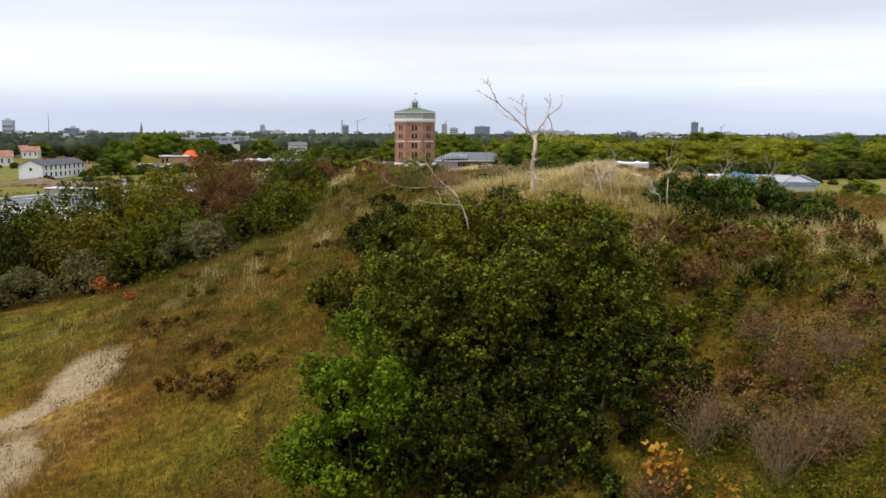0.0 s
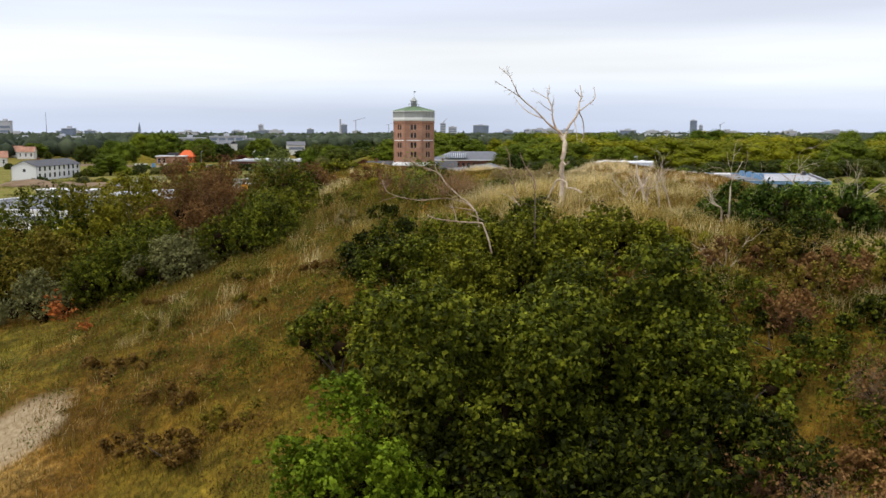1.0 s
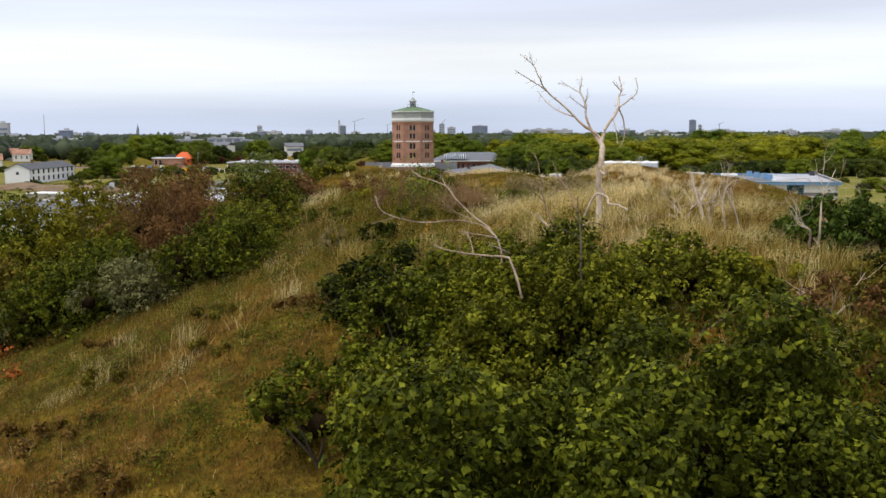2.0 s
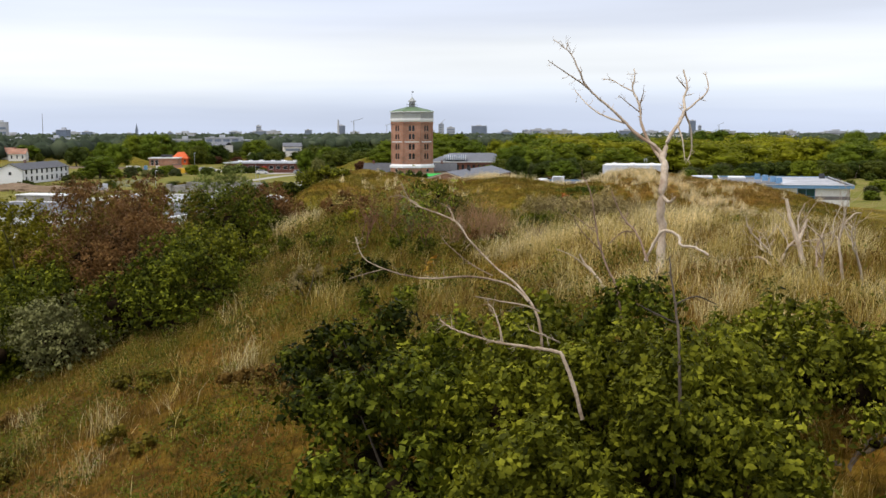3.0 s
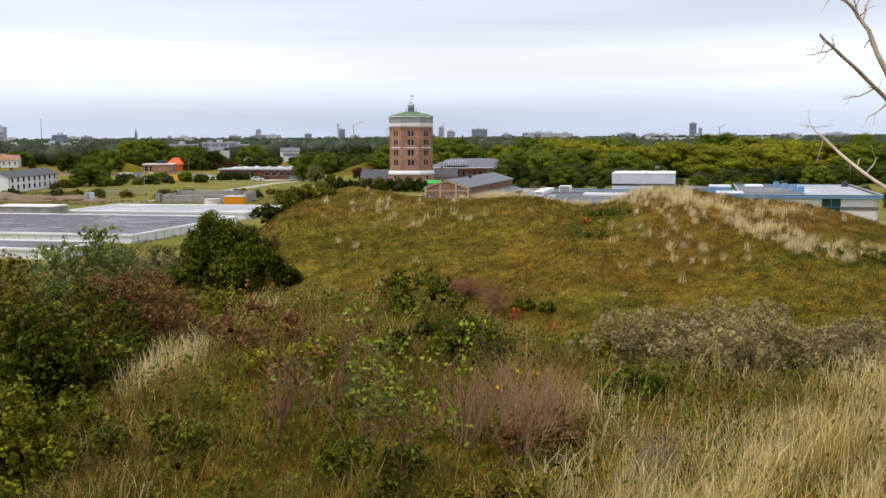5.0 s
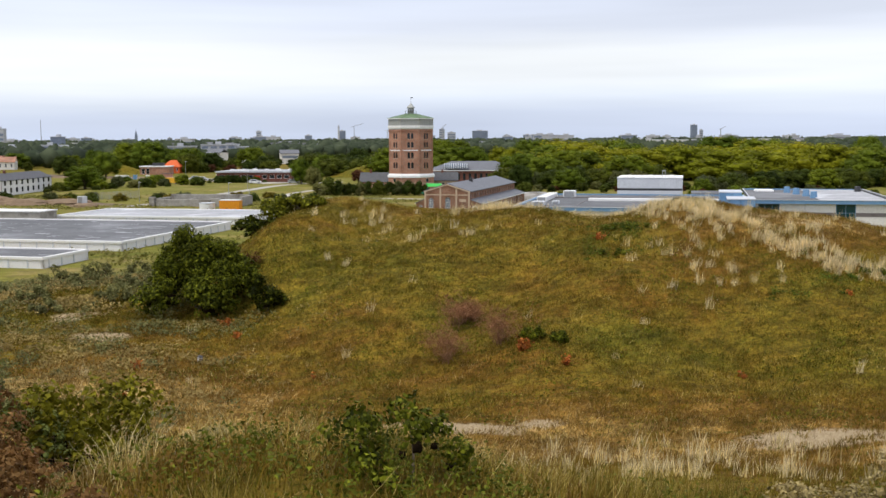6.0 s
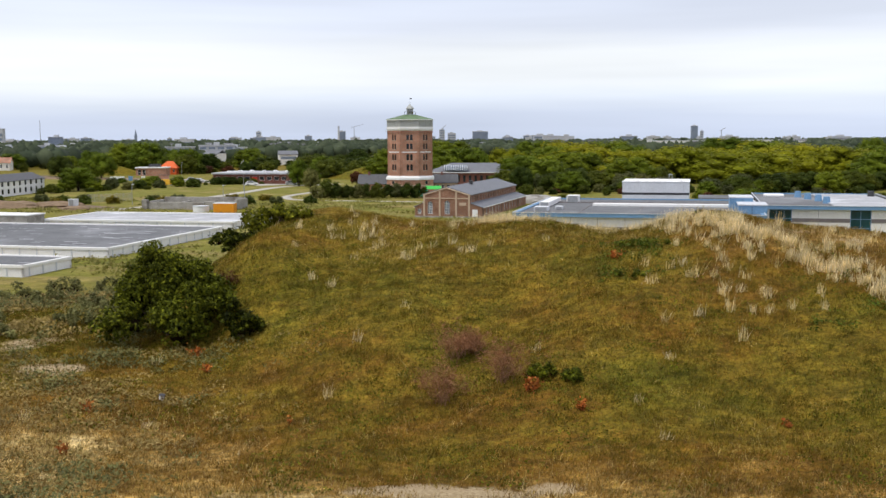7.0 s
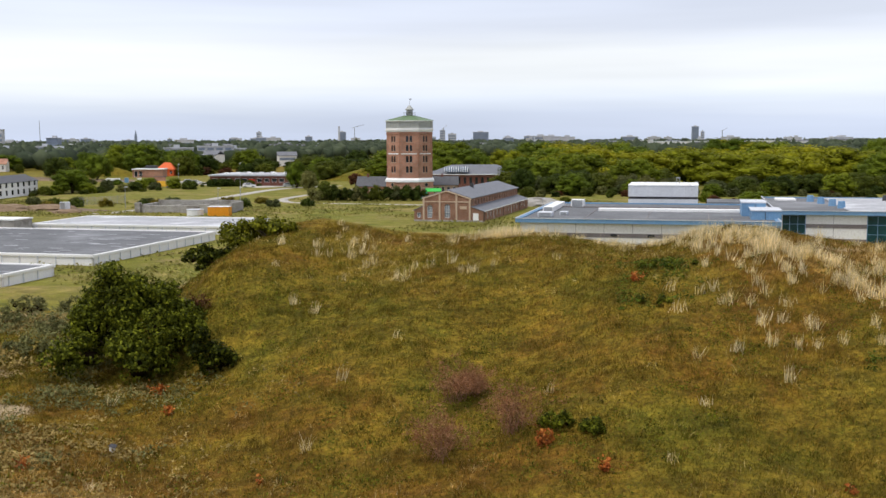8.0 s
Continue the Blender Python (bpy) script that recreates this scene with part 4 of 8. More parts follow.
    slab(bm, (cx, 0.12, RIDGE + 0.2), (W1 + 0.3, 0.12, EAVE + 0.08), (W1 + 0.3, LEN + 0.2, EAVE + 0.08), (cx, LEN + 0.2, RIDGE + 0.2), 0.16)
    part("roof", bm, M_slate, ob, "grey slate saddle roof")
    for x0, x1, z0, z1 in ((W1 + 0.02, W2 + 0.25, 3.1, 2.2), (W0 - 0.02, -0.25, 3.1, 2.2)):
        part("lean_to_roof", slab(bmesh.new(), (x0, -0.1, z0), (x1, -0.1, z1), (x1, LEN + 0.1, z1), (x0, LEN + 0.1, z0), 0.12), M_slate, ob)
        part("gutter", box_bm(min(x1, x1 + 0.08), max(x1, x1 + 0.08), -0.1, LEN, z1 - 0.16, z1 - 0.02), M_white, ob)
    part("chimney", box_bm(cx + 0.5, cx + 1.2, 17, 17.7, RIDGE - 0.4, RIDGE + 0.75), M_dark, ob)
    return ob


pump_house()


def banded_wall(parent, m, width, height, bays, lines=True, glass=()):
    """A wall of pale panels with dark strips that hold small windows; glass: (x0, x1) stretches of full-height glazing."""
    ops = [(a, 0.3, b - a, height - 0.45, False) for a, b in glass]
    w = part("wall", wall_bm(width, height, 0.3, ops), M_cream, parent)
    w.matrix_basis = m
    edges = [0.0] + [v for g in glass for v in g] + [width]
    for a, b in zip(edges[::2], edges[1::2]):
        if b - a < 0.5:
            continue
        for z in (height - 1.85, height - 3.75):
            bm = box_bm(a, b, -0.05, 0.02, z, z + 0.52)
            s = part("dark_strip", bm, M_strip, w)
            for i in range(int((b - a) // bays)):
                cx = a + bays * (i + 0.5)
                part("window", box_bm(cx, cx + 0.75, -0.09, -0.02, z + 0.06, z + 0.46, 0.01), M_pane, s)
        bm = bmesh.new()
        for i in range(1, int((b - a) // 3.4)):
            add_box(bm, a + 3.4 * i - 0.02, a + 3.4 * i + 0.02, -0.025, 0.0, 0.1, height - 0.1)
        if len(bm.verts):
            part("panel_joint", bm, M_strip, w)
        else:
            bm.free()
    for a, b in glass:
        n = max(2, int((b - a) / 0.95))
        window_part(w, a, 0.3, b - a, height - 0.45, M_blue, M_panegreen, n, 5, 0.12, 0.09, "glazed_bay")
    return w


def flat_hall(name, label, m, wide, deep, height, bays, glass=(), side_trim=None):
    ob = thing(name, label, "building", m)
    banded_wall(ob, Matrix.Identity(4), wide, height, bays, glass=glass)
    banded_wall(ob, Matrix.Translation((0, deep, 0)) @ Matrix.Rotation(radians(-90), 4, "Z"), deep, height, bays)
    banded_wall(ob, Matrix.Translation((wide, 0, 0)) @ Matrix.Rotation(radians(90), 4, "Z"), deep, height, bays)
    banded_wall(ob, Matrix.Translation((wide, deep, 0)) @ Matrix.Rotation(radians(180), 4, "Z"), wide, height, bays)
    part("roof", box_bm(-0.1, wide + 0.1, -0.1, deep + 0.1, height + 0.002, height + 0.18), M_greyroof, ob, "flat grey bitumen roof with pale patches")
    for y0, y1 in ((-0.55, -0.1), (deep + 0.1, deep + 0.55)):
        part("fascia", box_bm(-0.55, wide + 0.55, y0, y1, height - 0.12, height + 0.36), M_blue, ob, "blue painted roof edge")
    for x0, x1 in ((-0.55, -0.1), (wide + 0.1, wide + 0.55)):
        part("fascia", box_bm(x0, x1, -0.098, deep + 0.098, height - 0.12, height + 0.34), side_trim or M_blue, ob)
    for x0, x1, y0, y1 in ((-0.62, wide + 0.62, -0.62, -0.50), (-0.62, -0.50, -0.498, deep + 0.5), (wide + 0.50, wide + 0.62, -0.498, deep + 0.5)):
        part("edge_trim", box_bm(x0, x1, y0, y1, height + 0.364, height + 0.42), M_grey, ob)
    return ob


hall = flat_hall("laboratory_hall", "low white-panelled hall with blue roof edge and flat roof", pose(9.9, 169.9, 0, 0, 0, -13.5), 30, 33, 6.35, 4.4)
part("roof_light", box_bm(8.0, 29.0, 16.5, 18.0, 6.53, 6.95, 0.05), M_white, hall, "long white ridge light on the roof")
bm = bmesh.new()
for jx in (7.5, 15.0, 22.5):
    add_box(bm, jx - 0.05, jx + 0.05, 0.2, 32.8, 6.53, 6.58)
add_box(bm, 0.2, 29.8, 24.0, 24.2, 6.53, 6.7)
part("roof_seam", bm, M_strip, hall)
for k, (ax, ay, aw, ad, ah) in enumerate(((0.8, 14.0, 1.4, 13.0, 0.7), (3.4, 24.0, 1.8, 2.2, 1.1), (1.4, 5.0, 1.8, 2.0, 0.6), (3.8, 8.0, 1.0, 1.2, 0.5))):
    unit_ob = part("air_handling_unit", box_bm(ax, ax + aw, ay, ay + ad, 6.53, 6.53 + ah, 0.06), M_white if k < 2 else M_grey, hall, "pale metal ventilation unit")
    part("grille", box_bm(ax + 0.15, ax + aw - 0.15, ay - 0.03, ay + 0.0, 6.6, 6.48 + ah), M_steel, unit_ob)
hall2 = flat_hall("laboratory_hall", "white hall with large dark green glazed bays", pose(44.37, 178.07, 0, 0, 0, -13.5), 18.3, 33, 6.6, 9.0, glass=((0.2, 3.2), (10.65, 13.3)), side_trim=M_greyroof)
part("roof_panel", box_bm(8.8, 17.9, 2.0, 32.0, 6.79, 6.92, 0.03), M_paleroof, hall2, "pale grey sheet-metal roof area")
for k, (ax, ay) in enumerate(((6.0, 24.0), (7.0, 19.0), (8.0, 14.0), (8.6, 9.0), (17.0, 26.0))):
    bm = bmesh.new()
    bmesh.ops.create_cone(bm, cap_ends=True, segments=12, radius1=0.55, radius2=0.45, depth=1.0, matrix=Matrix.Translation((ax, ay, 7.25)))
    part("roof_vent", bm, M_blue if k < 4 else M_dark, hall2, "blue roof ventilator")
bm = box_bm(1.0, 4.0, 24.0, 27.0, 6.79, 7.2, 0.1)
part("skylight", bm, M_white, hall2)
link = thing("plant_room", "blue-clad plant room between the two halls", "building", pose(37.7, 168.1, 0, 0, 0, -13.5))
for x0, x1, y0, y1, z1 in ((0.0, 3.5, 0.0, 6.0, 7.6), (-0.9, 2.0, 6.004, 12.0, 8.2)):
    b = part("body", box_bm(x0, x1, y0, y1, 0, z1), M_blue, link)
    part("roof", box_bm(x0 - 0.08, x1 + 0.08, y0 - 0.08, y1 - 0.01, z1 + 0.002, z1 + 0.14), M_grey, b)
    part("panel_joint", box_bm(x0 + 1.6, x0 + 1.66, y0 - 0.02, y0, 5.9, z1 - 0.1), M_dark, b)
filt = thing("filter_tower", "tall windowless grey-white panelled block with dark louvre band", "building", pose(29.1, 204.2, 0, 0, 0, -13.0))
part("lower_block", box_bm(0, 10.5, 0, 11, 0, 7.05), M_grey, filt)
part("louvre_band", box_bm(0.06, 10.44, 0.06, 10.94, 7.05, 7.42), M_dark, filt, "dark recessed louvre band")
ub = part("upper_block", box_bm(0, 10.5, 0, 11, 7.42, 9.1), M_grey, filt)
bm = bmesh.new()
for i in range(1, 11):
    add_box(bm, i * 0.955 - 0.012, i * 0.955 + 0.012, -0.012, 0.0, 7.44, 9.05)
part("panel_joint", bm, M_flat, ub)
part("roof_edge", box_bm(-0.06, 10.56, -0.06, 11.06, 9.1, 9.2), M_white, filt)
for cx in (2.0, 5.3, 8.7):
    bm = bmesh.new()
    bmesh.ops.create_uvsphere(bm, u_segments=14, v_segments=8, radius=0.75, matrix=Matrix.Translation((cx, 1.4, 9.2)) @ Matrix.Diagonal((1, 1, 0.55, 1)))
    part("dome_light", bm, M_white, filt, "white dome roof light")
bm = bmesh.new()
for fx in (7.2, 7.65):
    add_box(bm, fx, fx + 0.08, 3.0, 3.3, 9.2, 10.3)
add_box(bm, 7.16, 7.77, 2.96, 3.34, 10.15, 10.3)
part("flue", bm, M_steel, filt)
annex = thing("low_annex", "low pale annex beside the filter block", "building", pose(41.3, 203.5, 0, 0, 0, -13.5))
part("body", box_bm(0, 7.5, 0, 9, 0, 6.3), M_grey, annex)
part("roof", box_bm(-0.15, 7.65, -0.15, 9.15, 6.3, 6.55), M_greyroof, annex)


def reservoir(label, m, wide, deep, height, skylights, seed, felt=None):
    """A covered water reservoir: low white walls with posts, a white coping and a felted flat roof."""
    rng = np.random.default_rng(seed)
    ob = thing("covered_reservoir", label, "building", m, "covered reservoirs")
    for mm, length in ((Matrix.Translation((-wide, 0, 0)), wide), (Matrix.Rotation(radians(90), 4, "Z"), deep),
                       (Matrix.Translation((0, deep, 0)) @ Matrix.Rotation(radians(180), 4, "Z"), wide), (Matrix.Translation((-wide, deep, 0)) @ Matrix.Rotation(radians(-90), 4, "Z"), deep)):
        w = part("wall", wall_bm(length, height - 0.22, 0.3), M_white, ob)
        w.matrix_basis = mm
        c = part("coping", box_bm(-0.12, length + 0.12, -0.14, 0.36, height - 0.216, height + 0.12, 0.02), M_white, w)
        for i in range(int(length // 2.6)):
            part("post", box_bm(1.0 + 2.6 * i, 1.16 + 2.6 * i, -0.09, 0.0, 0, height - 0.23), M_grey, w)
    part("roof", box_bm(-wide + 0.2, -0.2, 0.2, deep - 0.2, height - 0.15, height - 0.02), felt or M_greyroof, ob, "flat grey felted roof with pale water stains")
    for _ in range(skylights):
        x, y, s = -wide + rng.uniform(2, wide - 2), rng.uniform(1.5, deep - 2), rng.uniform(0.5, 1.6)
        part("roof_patch", box_bm(x, x + s * 1.6, y, y + 0.25 * s, height - 0.018, height + 0.0), M_paleroof, ob)
    return ob


reservoir("wide covered reservoir with low white walls and grey roof", pose(-43.3, 172.0, 0, 0, 0, -13.5), 48, 34.5, 2.0, 70, 1)
reservoir("covered reservoir with pale grey stained roof", pose(-35.4, 215.2, 0, 0, 0, -12.0), 36, 19.0, 2.0, 26, 2, M_paleroof)
reservoir("small covered reservoir with low white walls", pose(-46.9, 153.0, 0, 0, 0, -13.5), 24, 9.5, 2.0, 6, 3)
pump_box = thing("valve_house", "small pale flat-roofed valve house", "building", pose(-71.5, 217.5, 0, 0, 0, -13.5))
part("body", box_bm(-12, 0, 0, 5, 0, 3.0), M_concrete, pump_box)
part("roof", box_bm(-12.15, 0.15, -0.15, 5.15, 3.0, 3.2), M_white, pump_box)


def simple_house(name, label, m, wide, deep, eave, ridge, wall_mat, roof_mat, rows=1, n=6, hip=0.0, chimney=True, wmat=None, glass=None, ww=0.9):
    """A house with a saddle or hipped roof, its ridge along x, windows in the front and back walls."""
    ob = thing(name, label, "house", m)
    step = (wide - 0.6) / n
    sh = eave / rows
    ops = [(0.3 + step * (i + 0.5) - ww / 2, sh * r + 0.85 * sh / 2.6, ww, (0.3 + ww) * sh / 2.6, False) for r in range(rows) for i in range(n)]
    side_wall(ob, Matrix.Identity(4), wide, eave, 0.3, ops, wall_mat, glass or M_pane, wmat or M_white, rows=2)
    side_wall(ob, Matrix.Translation((wide, deep, 0)) @ Matrix.Rotation(radians(180), 4, "Z"), wide, eave, 0.3, [], wall_mat, M_pane, M_white)
    for mm in (Matrix.Translation((0, deep, 0)) @ Matrix.Rotation(radians(-90), 4, "Z"), Matrix.Translation((wide, 0, 0)) @ Matrix.Rotation(radians(90), 4, "Z")):
        g = part("gable_wall", gable_bm(deep, eave, ridge if not hip else eave + 0.01, 0.3, [(deep / 2 - 0.45, eave * 0.62, 0.9, 0.9, False)]), wall_mat, ob)
        g.matrix_basis = mm
        window_part(g, deep / 2 - 0.45, eave * 0.62, 0.9, 0.9, wmat or M_white, M_pane, 2, 1, 0.15)
    bm = bmesh.new()
    o, c = 0.3, deep / 2
    e = eave - 0.02
    if hip:
        A, B, C, D = (-o, -o, e), (wide + o, -o, e), (wide + o, deep + o, e), (-o, deep + o, e)
        P, Q = (hip, c, ridge), (wide - hip, c, ridge)
        for f in ((A, B, Q, P), (C, D, P, Q), (B, C, Q), (D, A, P), (D, C, B, A)):
            bm.faces.new([bm.verts.new(v) for v in f])
        bmesh.ops.remove_doubles(bm, verts=bm.verts, dist=1e-4)
    else:
        slab(bm, (-o, -o, e), (wide + o, -o, e), (wide + o, c, ridge + 0.12), (-o, c, ridge + 0.12), 0.14)
        slab(bm, (-o, c, ridge + 0.12), (wide + o, c, ridge + 0.12), (wide + o, deep + o, e), (-o, deep + o, e), 0.14)
    r = part("roof", bm, roof_mat, ob)
    if chimney:
        part("chimney", box_bm(wide * 0.3, wide * 0.3 + 0.6, c - 0.3, c + 0.3, ridge - 0.4, ridge + 0.9), M_brick_dark, r)
    return ob


simple_house("white_house", "long white two-storey house with dark tiled roof", pose(-123.5, 327.0, 0, 0, 0, 88), 35.0, 8.0, 4.3, 6.0, M_white, M_tile_dark, 2, 9, chimney=True, wmat=M_dark, ww=1.4)
simple_house("keeper_house", "small brick house with dark roof by the tower", pose(-24.5, 348.0, 0, 0, 0, -4), 8.4, 7.0, 2.7, 5.3, M_brick, M_tile_dark, 1, 3)
simple_house("keeper_house", "yellow brick house with dark mansard roof", pose(-2.2, 350.8, 0, 0, 0, 0), 7.0, 6.0, 2.9, 5.2, M_sandstone, M_tile_dark, 1, 4)
offices = simple_house("office_block", "dark red brick offices with wide grey hipped roof", pose(-5.0, 387.6, 0, 0, 0, -3), 31.0, 16.0, 4.7, 7.7, M_brick_dark, M_slate, 1, 16, hip=8.0, chimney=False, wmat=M_dark)
for i in range(11):
    x = 6.0 + i * 0.75
    bm = bmesh.new()
    for k in range(8):
        a0, a1 = math.pi * k / 8, math.pi * (k + 1) / 8
        for rr in (1.75,):
            vs = [(x, 1.2 - rr * math.cos(a0), 5.4 + rr * math.sin(a0)), (x + 0.12, 1.2 - rr * math.cos(a0), 5.4 + rr * math.sin(a0)),
                  (x + 0.12, 1.2 - rr * math.cos(a1), 5.4 + rr * math.sin(a1)), (x, 1.2 - rr * math.cos(a1), 5.4 + rr * math.sin(a1))]
            bm.faces.new([bm.verts.new(v) for v in vs])
    part("vault_rib", bm, M_white, offices)
bm = bmesh.new()
for k in range(10):
    a0, a1 = math.pi * k / 10, math.pi * (k + 1) / 10
    bm.faces.new([bm.verts.new(v) for v in ((5.9, 1.2 - 1.7 * math.cos(a0), 5.4 + 1.7 * math.sin(a0)), (13.8, 1.2 - 1.7 * math.cos(a0), 5.4 + 1.7 * math.sin(a0)),
                                            (13.8, 1.2 - 1.7 * math.cos(a1), 5.4 + 1.7 * math.sin(a1)), (5.9, 1.2 - 1.7 * math.cos(a1), 5.4 + 1.7 * math.sin(a1)))])
part("vault_glass", bm, M_paneblue, offices, "glazed barrel vault")
part("sign_panel", box_bm(27.0, 29.0, -0.12, -0.02, 3.0, 3.9), M_teal, offices, "teal panel on the wall")
part("fascia", box_bm(-0.4, 31.4, -0.5, -0.3, 4.55, 4.8), M_white, offices)
brick_low = thing("brick_shed", "low flat-roofed brick shed with white roof edge", "building", pose(-133.5, 499.2, 0, 0, 0, 3))
side_wall(brick_low, Matrix.Identity(4), 13, 3.3, 0.3, [(0.8, 0.3, 1.4, 2.4, False), (2.8, 0.3, 1.4, 2.4, False)], M_brick, M_pane, M_white)
part("body", box_bm(0.0, 13, 0.302, 9, 0, 3.3), M_brick, brick_low)
part("roof", box_bm(-0.3, 13.3, -0.3, 9.3, 3.302, 3.75), M_white, brick_low)
part("roof_housing", box_bm(4.5, 9.5, 5, 7.5, 3.75, 5.0), M_dark, brick_low)
simple_house("orange_roofed_house", "house with steep bright orange hipped roof", pose(-127.5, 515.4, 0, 0, 0, 0), 8.0, 7.5, 3.0, 6.0, M_orangetile, M_orangetile, 1, 3, hip=2.6, chimney=False)
works = thing("workshop", "long low dark brick workshop with pale flat roof", "building", pose(-82.0, 416.3, 0, 0, 0, -8))
side_wall(works, Matrix.Identity(4), 28, 3.4, 0.3, [(1.0 + i * 2.7, 1.3, 1.8, 1.3, False) for i in range(10)], M_brick_dark, M_pane, M_white, rows=1)
part("body", box_bm(0.0, 28, 0.302, 24, 0, 3.4), M_brick_dark, works)
part("roof", box_bm(-0.5, 28.5, -0.5, 24.5, 3.402, 3.9), M_paleroof, works)
part("red_door", box_bm(14.5, 16.3, -0.08, 0.0, 0, 2.4), M_redpaint, works)
for k in range(9):
    part("roof_light", box_bm(2 + 3 * k, 3.4 + 3 * k, 9 + (k % 3) * 4, 10.2 + (k % 3) * 4, 3.9, 4.4, 0.1), M_white, works)

# ---- roads and paths ----
def strip(name, label, pts, width, mat, z=0.03, wob=0.25):
    p = np.array(pts, float)
    t = np.linspace(0, len(p) - 1, 8 * (len(p) - 1) + 1)
    i = np.clip(t.astype(int), 0, len(p) - 2)
    u = (t - i)[:, None]
    pm, pn = p[np.maximum(i - 1, 0)], p[np.minimum(i + 2, len(p) - 1)]
    q = 0.5 * (2 * p[i] + (p[i + 1] - pm) * u + (2 * pm - 5 * p[i] + 4 * p[i + 1] - pn) * u**2 + (3 * p[i] - pm - 3 * p[i + 1] + pn) * u**3)
    d = unit(np.gradient(q, axis=0))
    nrm = np.stack([-d[:, 1], d[:, 0]], -1)
    rng = np.random.default_rng(len(pts))
    a = q + nrm * (width / 2 + wob * rng.normal(size=(len(q), 1)) * 0.3)
    b = q - nrm * (width / 2 + wob * rng.normal(size=(len(q), 1)) * 0.3)
    n = len(q)
    v = np.concatenate([np.c_[a, np.full(n, z)], np.c_[b, np.full(n, z)], np.c_[a, np.full(n, -0.1)], np.c_[b, np.full(n, -0.1)]])
    k = np.arange(n - 1)
    f = np.concatenate([np.stack([k, n + k, n + k + 1, k + 1], -1), np.stack([k, k + 1, 2 * n + k + 1, 2 * n + k], -1), np.stack([n + k, 3 * n + k, 3 * n + k + 1, n + k + 1], -1)])
    return tagged(new(name, mesh_np(name, v, f, mat)), label, "path", kind="structure")


strip("site_road", "pale shell-sand service road", [(-150.0, 266.5), (-110.0, 268.7), (-82.0, 269.5), (-70.0, 290.1), (-65.5, 316.2), (-60.0, 350.9), (-56.0, 378.7), (-50.0, 396.0), (-36.0, 413.0)], 4.0, M_road)
strip("footpath", "pale curved footpath across the grass", [(-26.0, 395.2), (-33.0, 371.0), (-39.0, 352.0), (-43.0, 332.9), (-41.0, 319.7), (-36.0, 313.4), (-24.0, 309.6), (-8.6, 304.7), (2.0, 300.0)], 2.6, M_road, 0.034)
strip("yard", "pale bare yard with parked vehicles", [(-118.0, 461.2), (-96.0, 443.0), (-72.0, 421.2), (-56.0, 403.2)], 15, M_road, 0.038, 2.0)
strip("bare_plot", "bare sandy plot behind the yard", [(-190.0, 503.7), (-150.0, 472.7), (-118.0, 461.2)], 22, M_earth, 0.026, 3.0)
strip("bare_plot", "bare brown earth beside the road", [(-150.0, 304.9), (-118.0, 296.9), (-92.0, 290.8), (-80.0, 281.7)], 12, M_earth, 0.022, 2.0)


def heap(x, y, r, h, seed, mat, label):
    bm = bmesh.new()
    bmesh.ops.create_icosphere(bm, subdivisions=3, radius=1)
    for v in bm.verts:
        nz = fbm(v.co.x * 2 + seed * 7, v.co.y * 2 + 3 * v.co.z)
        v.co = (v.co.x * r * (0.8 + 0.5 * nz), v.co.y * r * 0.6 * (0.8 + 0.5 * nz), max(-0.2, v.co.z * h * (0.7 + 0.7 * nz)))
    me = bpy.data.meshes.new("soil_mound")
    bm.to_mesh(me)
    bm.free()
    me.materials.append(mat)
    ob = new("soil_mound", me)
    ob.location = (x, y, 0)
    return tagged(ob, label, "heap", "earth heaps")


for k, (hx, hy, hr, hh) in enumerate(((-103.0, 287.7, 7, 1.6), (-93.0, 290.8, 6, 1.3), (-112.0, 293.2, 8, 1.8), (-84.0, 278.3, 3.5, 0.9))):
    heap(hx, hy, hr, hh, k, M_earth, "heap of dug brown earth and sand")
heap(24.0, 299.3, 6, 1.8, 9, M_concrete, "heap of grey rubble")

ruin = thing("concrete_basin", "long weathered grey concrete basin with broken walls", "structure", pose(-67.5, 278.7, 0, 0, 0, -9))
for x0, x1, y0, y1, z1 in ((0, 13.5, 0, 0.6, 1.7), (13.55, 21, 0.4, 1.0, 1.9), (0, 0.6, 0.65, 8.5, 1.9), (20.4, 21, 1.05, 8.5, 2.3), (0.65, 20.35, 7.9, 8.5, 2.5), (6.5, 7.1, 0.65, 7.85, 1.6), (13.55, 14.1, 1.05, 7.85, 1.8)):
    part("basin_wall", box_bm(x0, x1, y0, y1, 0, z1, 0.06), M_concrete, ruin)
part("pillar", box_bm(-1.3, -0.05, -0.6, 0.6, 0, 2.3, 0.08), M_concrete, ruin)
cont = thing("site_container", "orange-yellow steel site container with white roof", "container", pose(-49.6, 265.3, 0, 0, 0, -6))
cb = part("body", box_bm(0, 4.6, 0, 2.3, 0.1, 2.1, 0.03), M_orange, cont)
bm = bmesh.new()
for i in range(12):
    add_box(bm, 0.2 + i * 0.37, 0.38 + i * 0.37, -0.03, 0.0, 0.2, 2.0)
part("rib", bm, M_orange, cb)
part("roof", box_bm(-0.03, 4.63, -0.05, 2.35, 2.104, 2.22), M_white, cont)
part("door", box_bm(1.9, 2.8, -0.06, -0.032, 0.15, 1.9), M_orange, cont)
tank = thing("water_tank", "low round white water tank", "tank", pose(-52.8, 267.7, 0))
part("shell", frustum(bmesh.new(), 1.75, 1.75, 0, 1.35, 24, 0), M_white, tank)
part("rim", frustum(bmesh.new(), 1.82, 1.82, 1.354, 1.5, 24, 0), M_grey, tank)
tc = thing("container", "teal steel container beside the tower", "container", pose(-6.4, 326.5, 0))
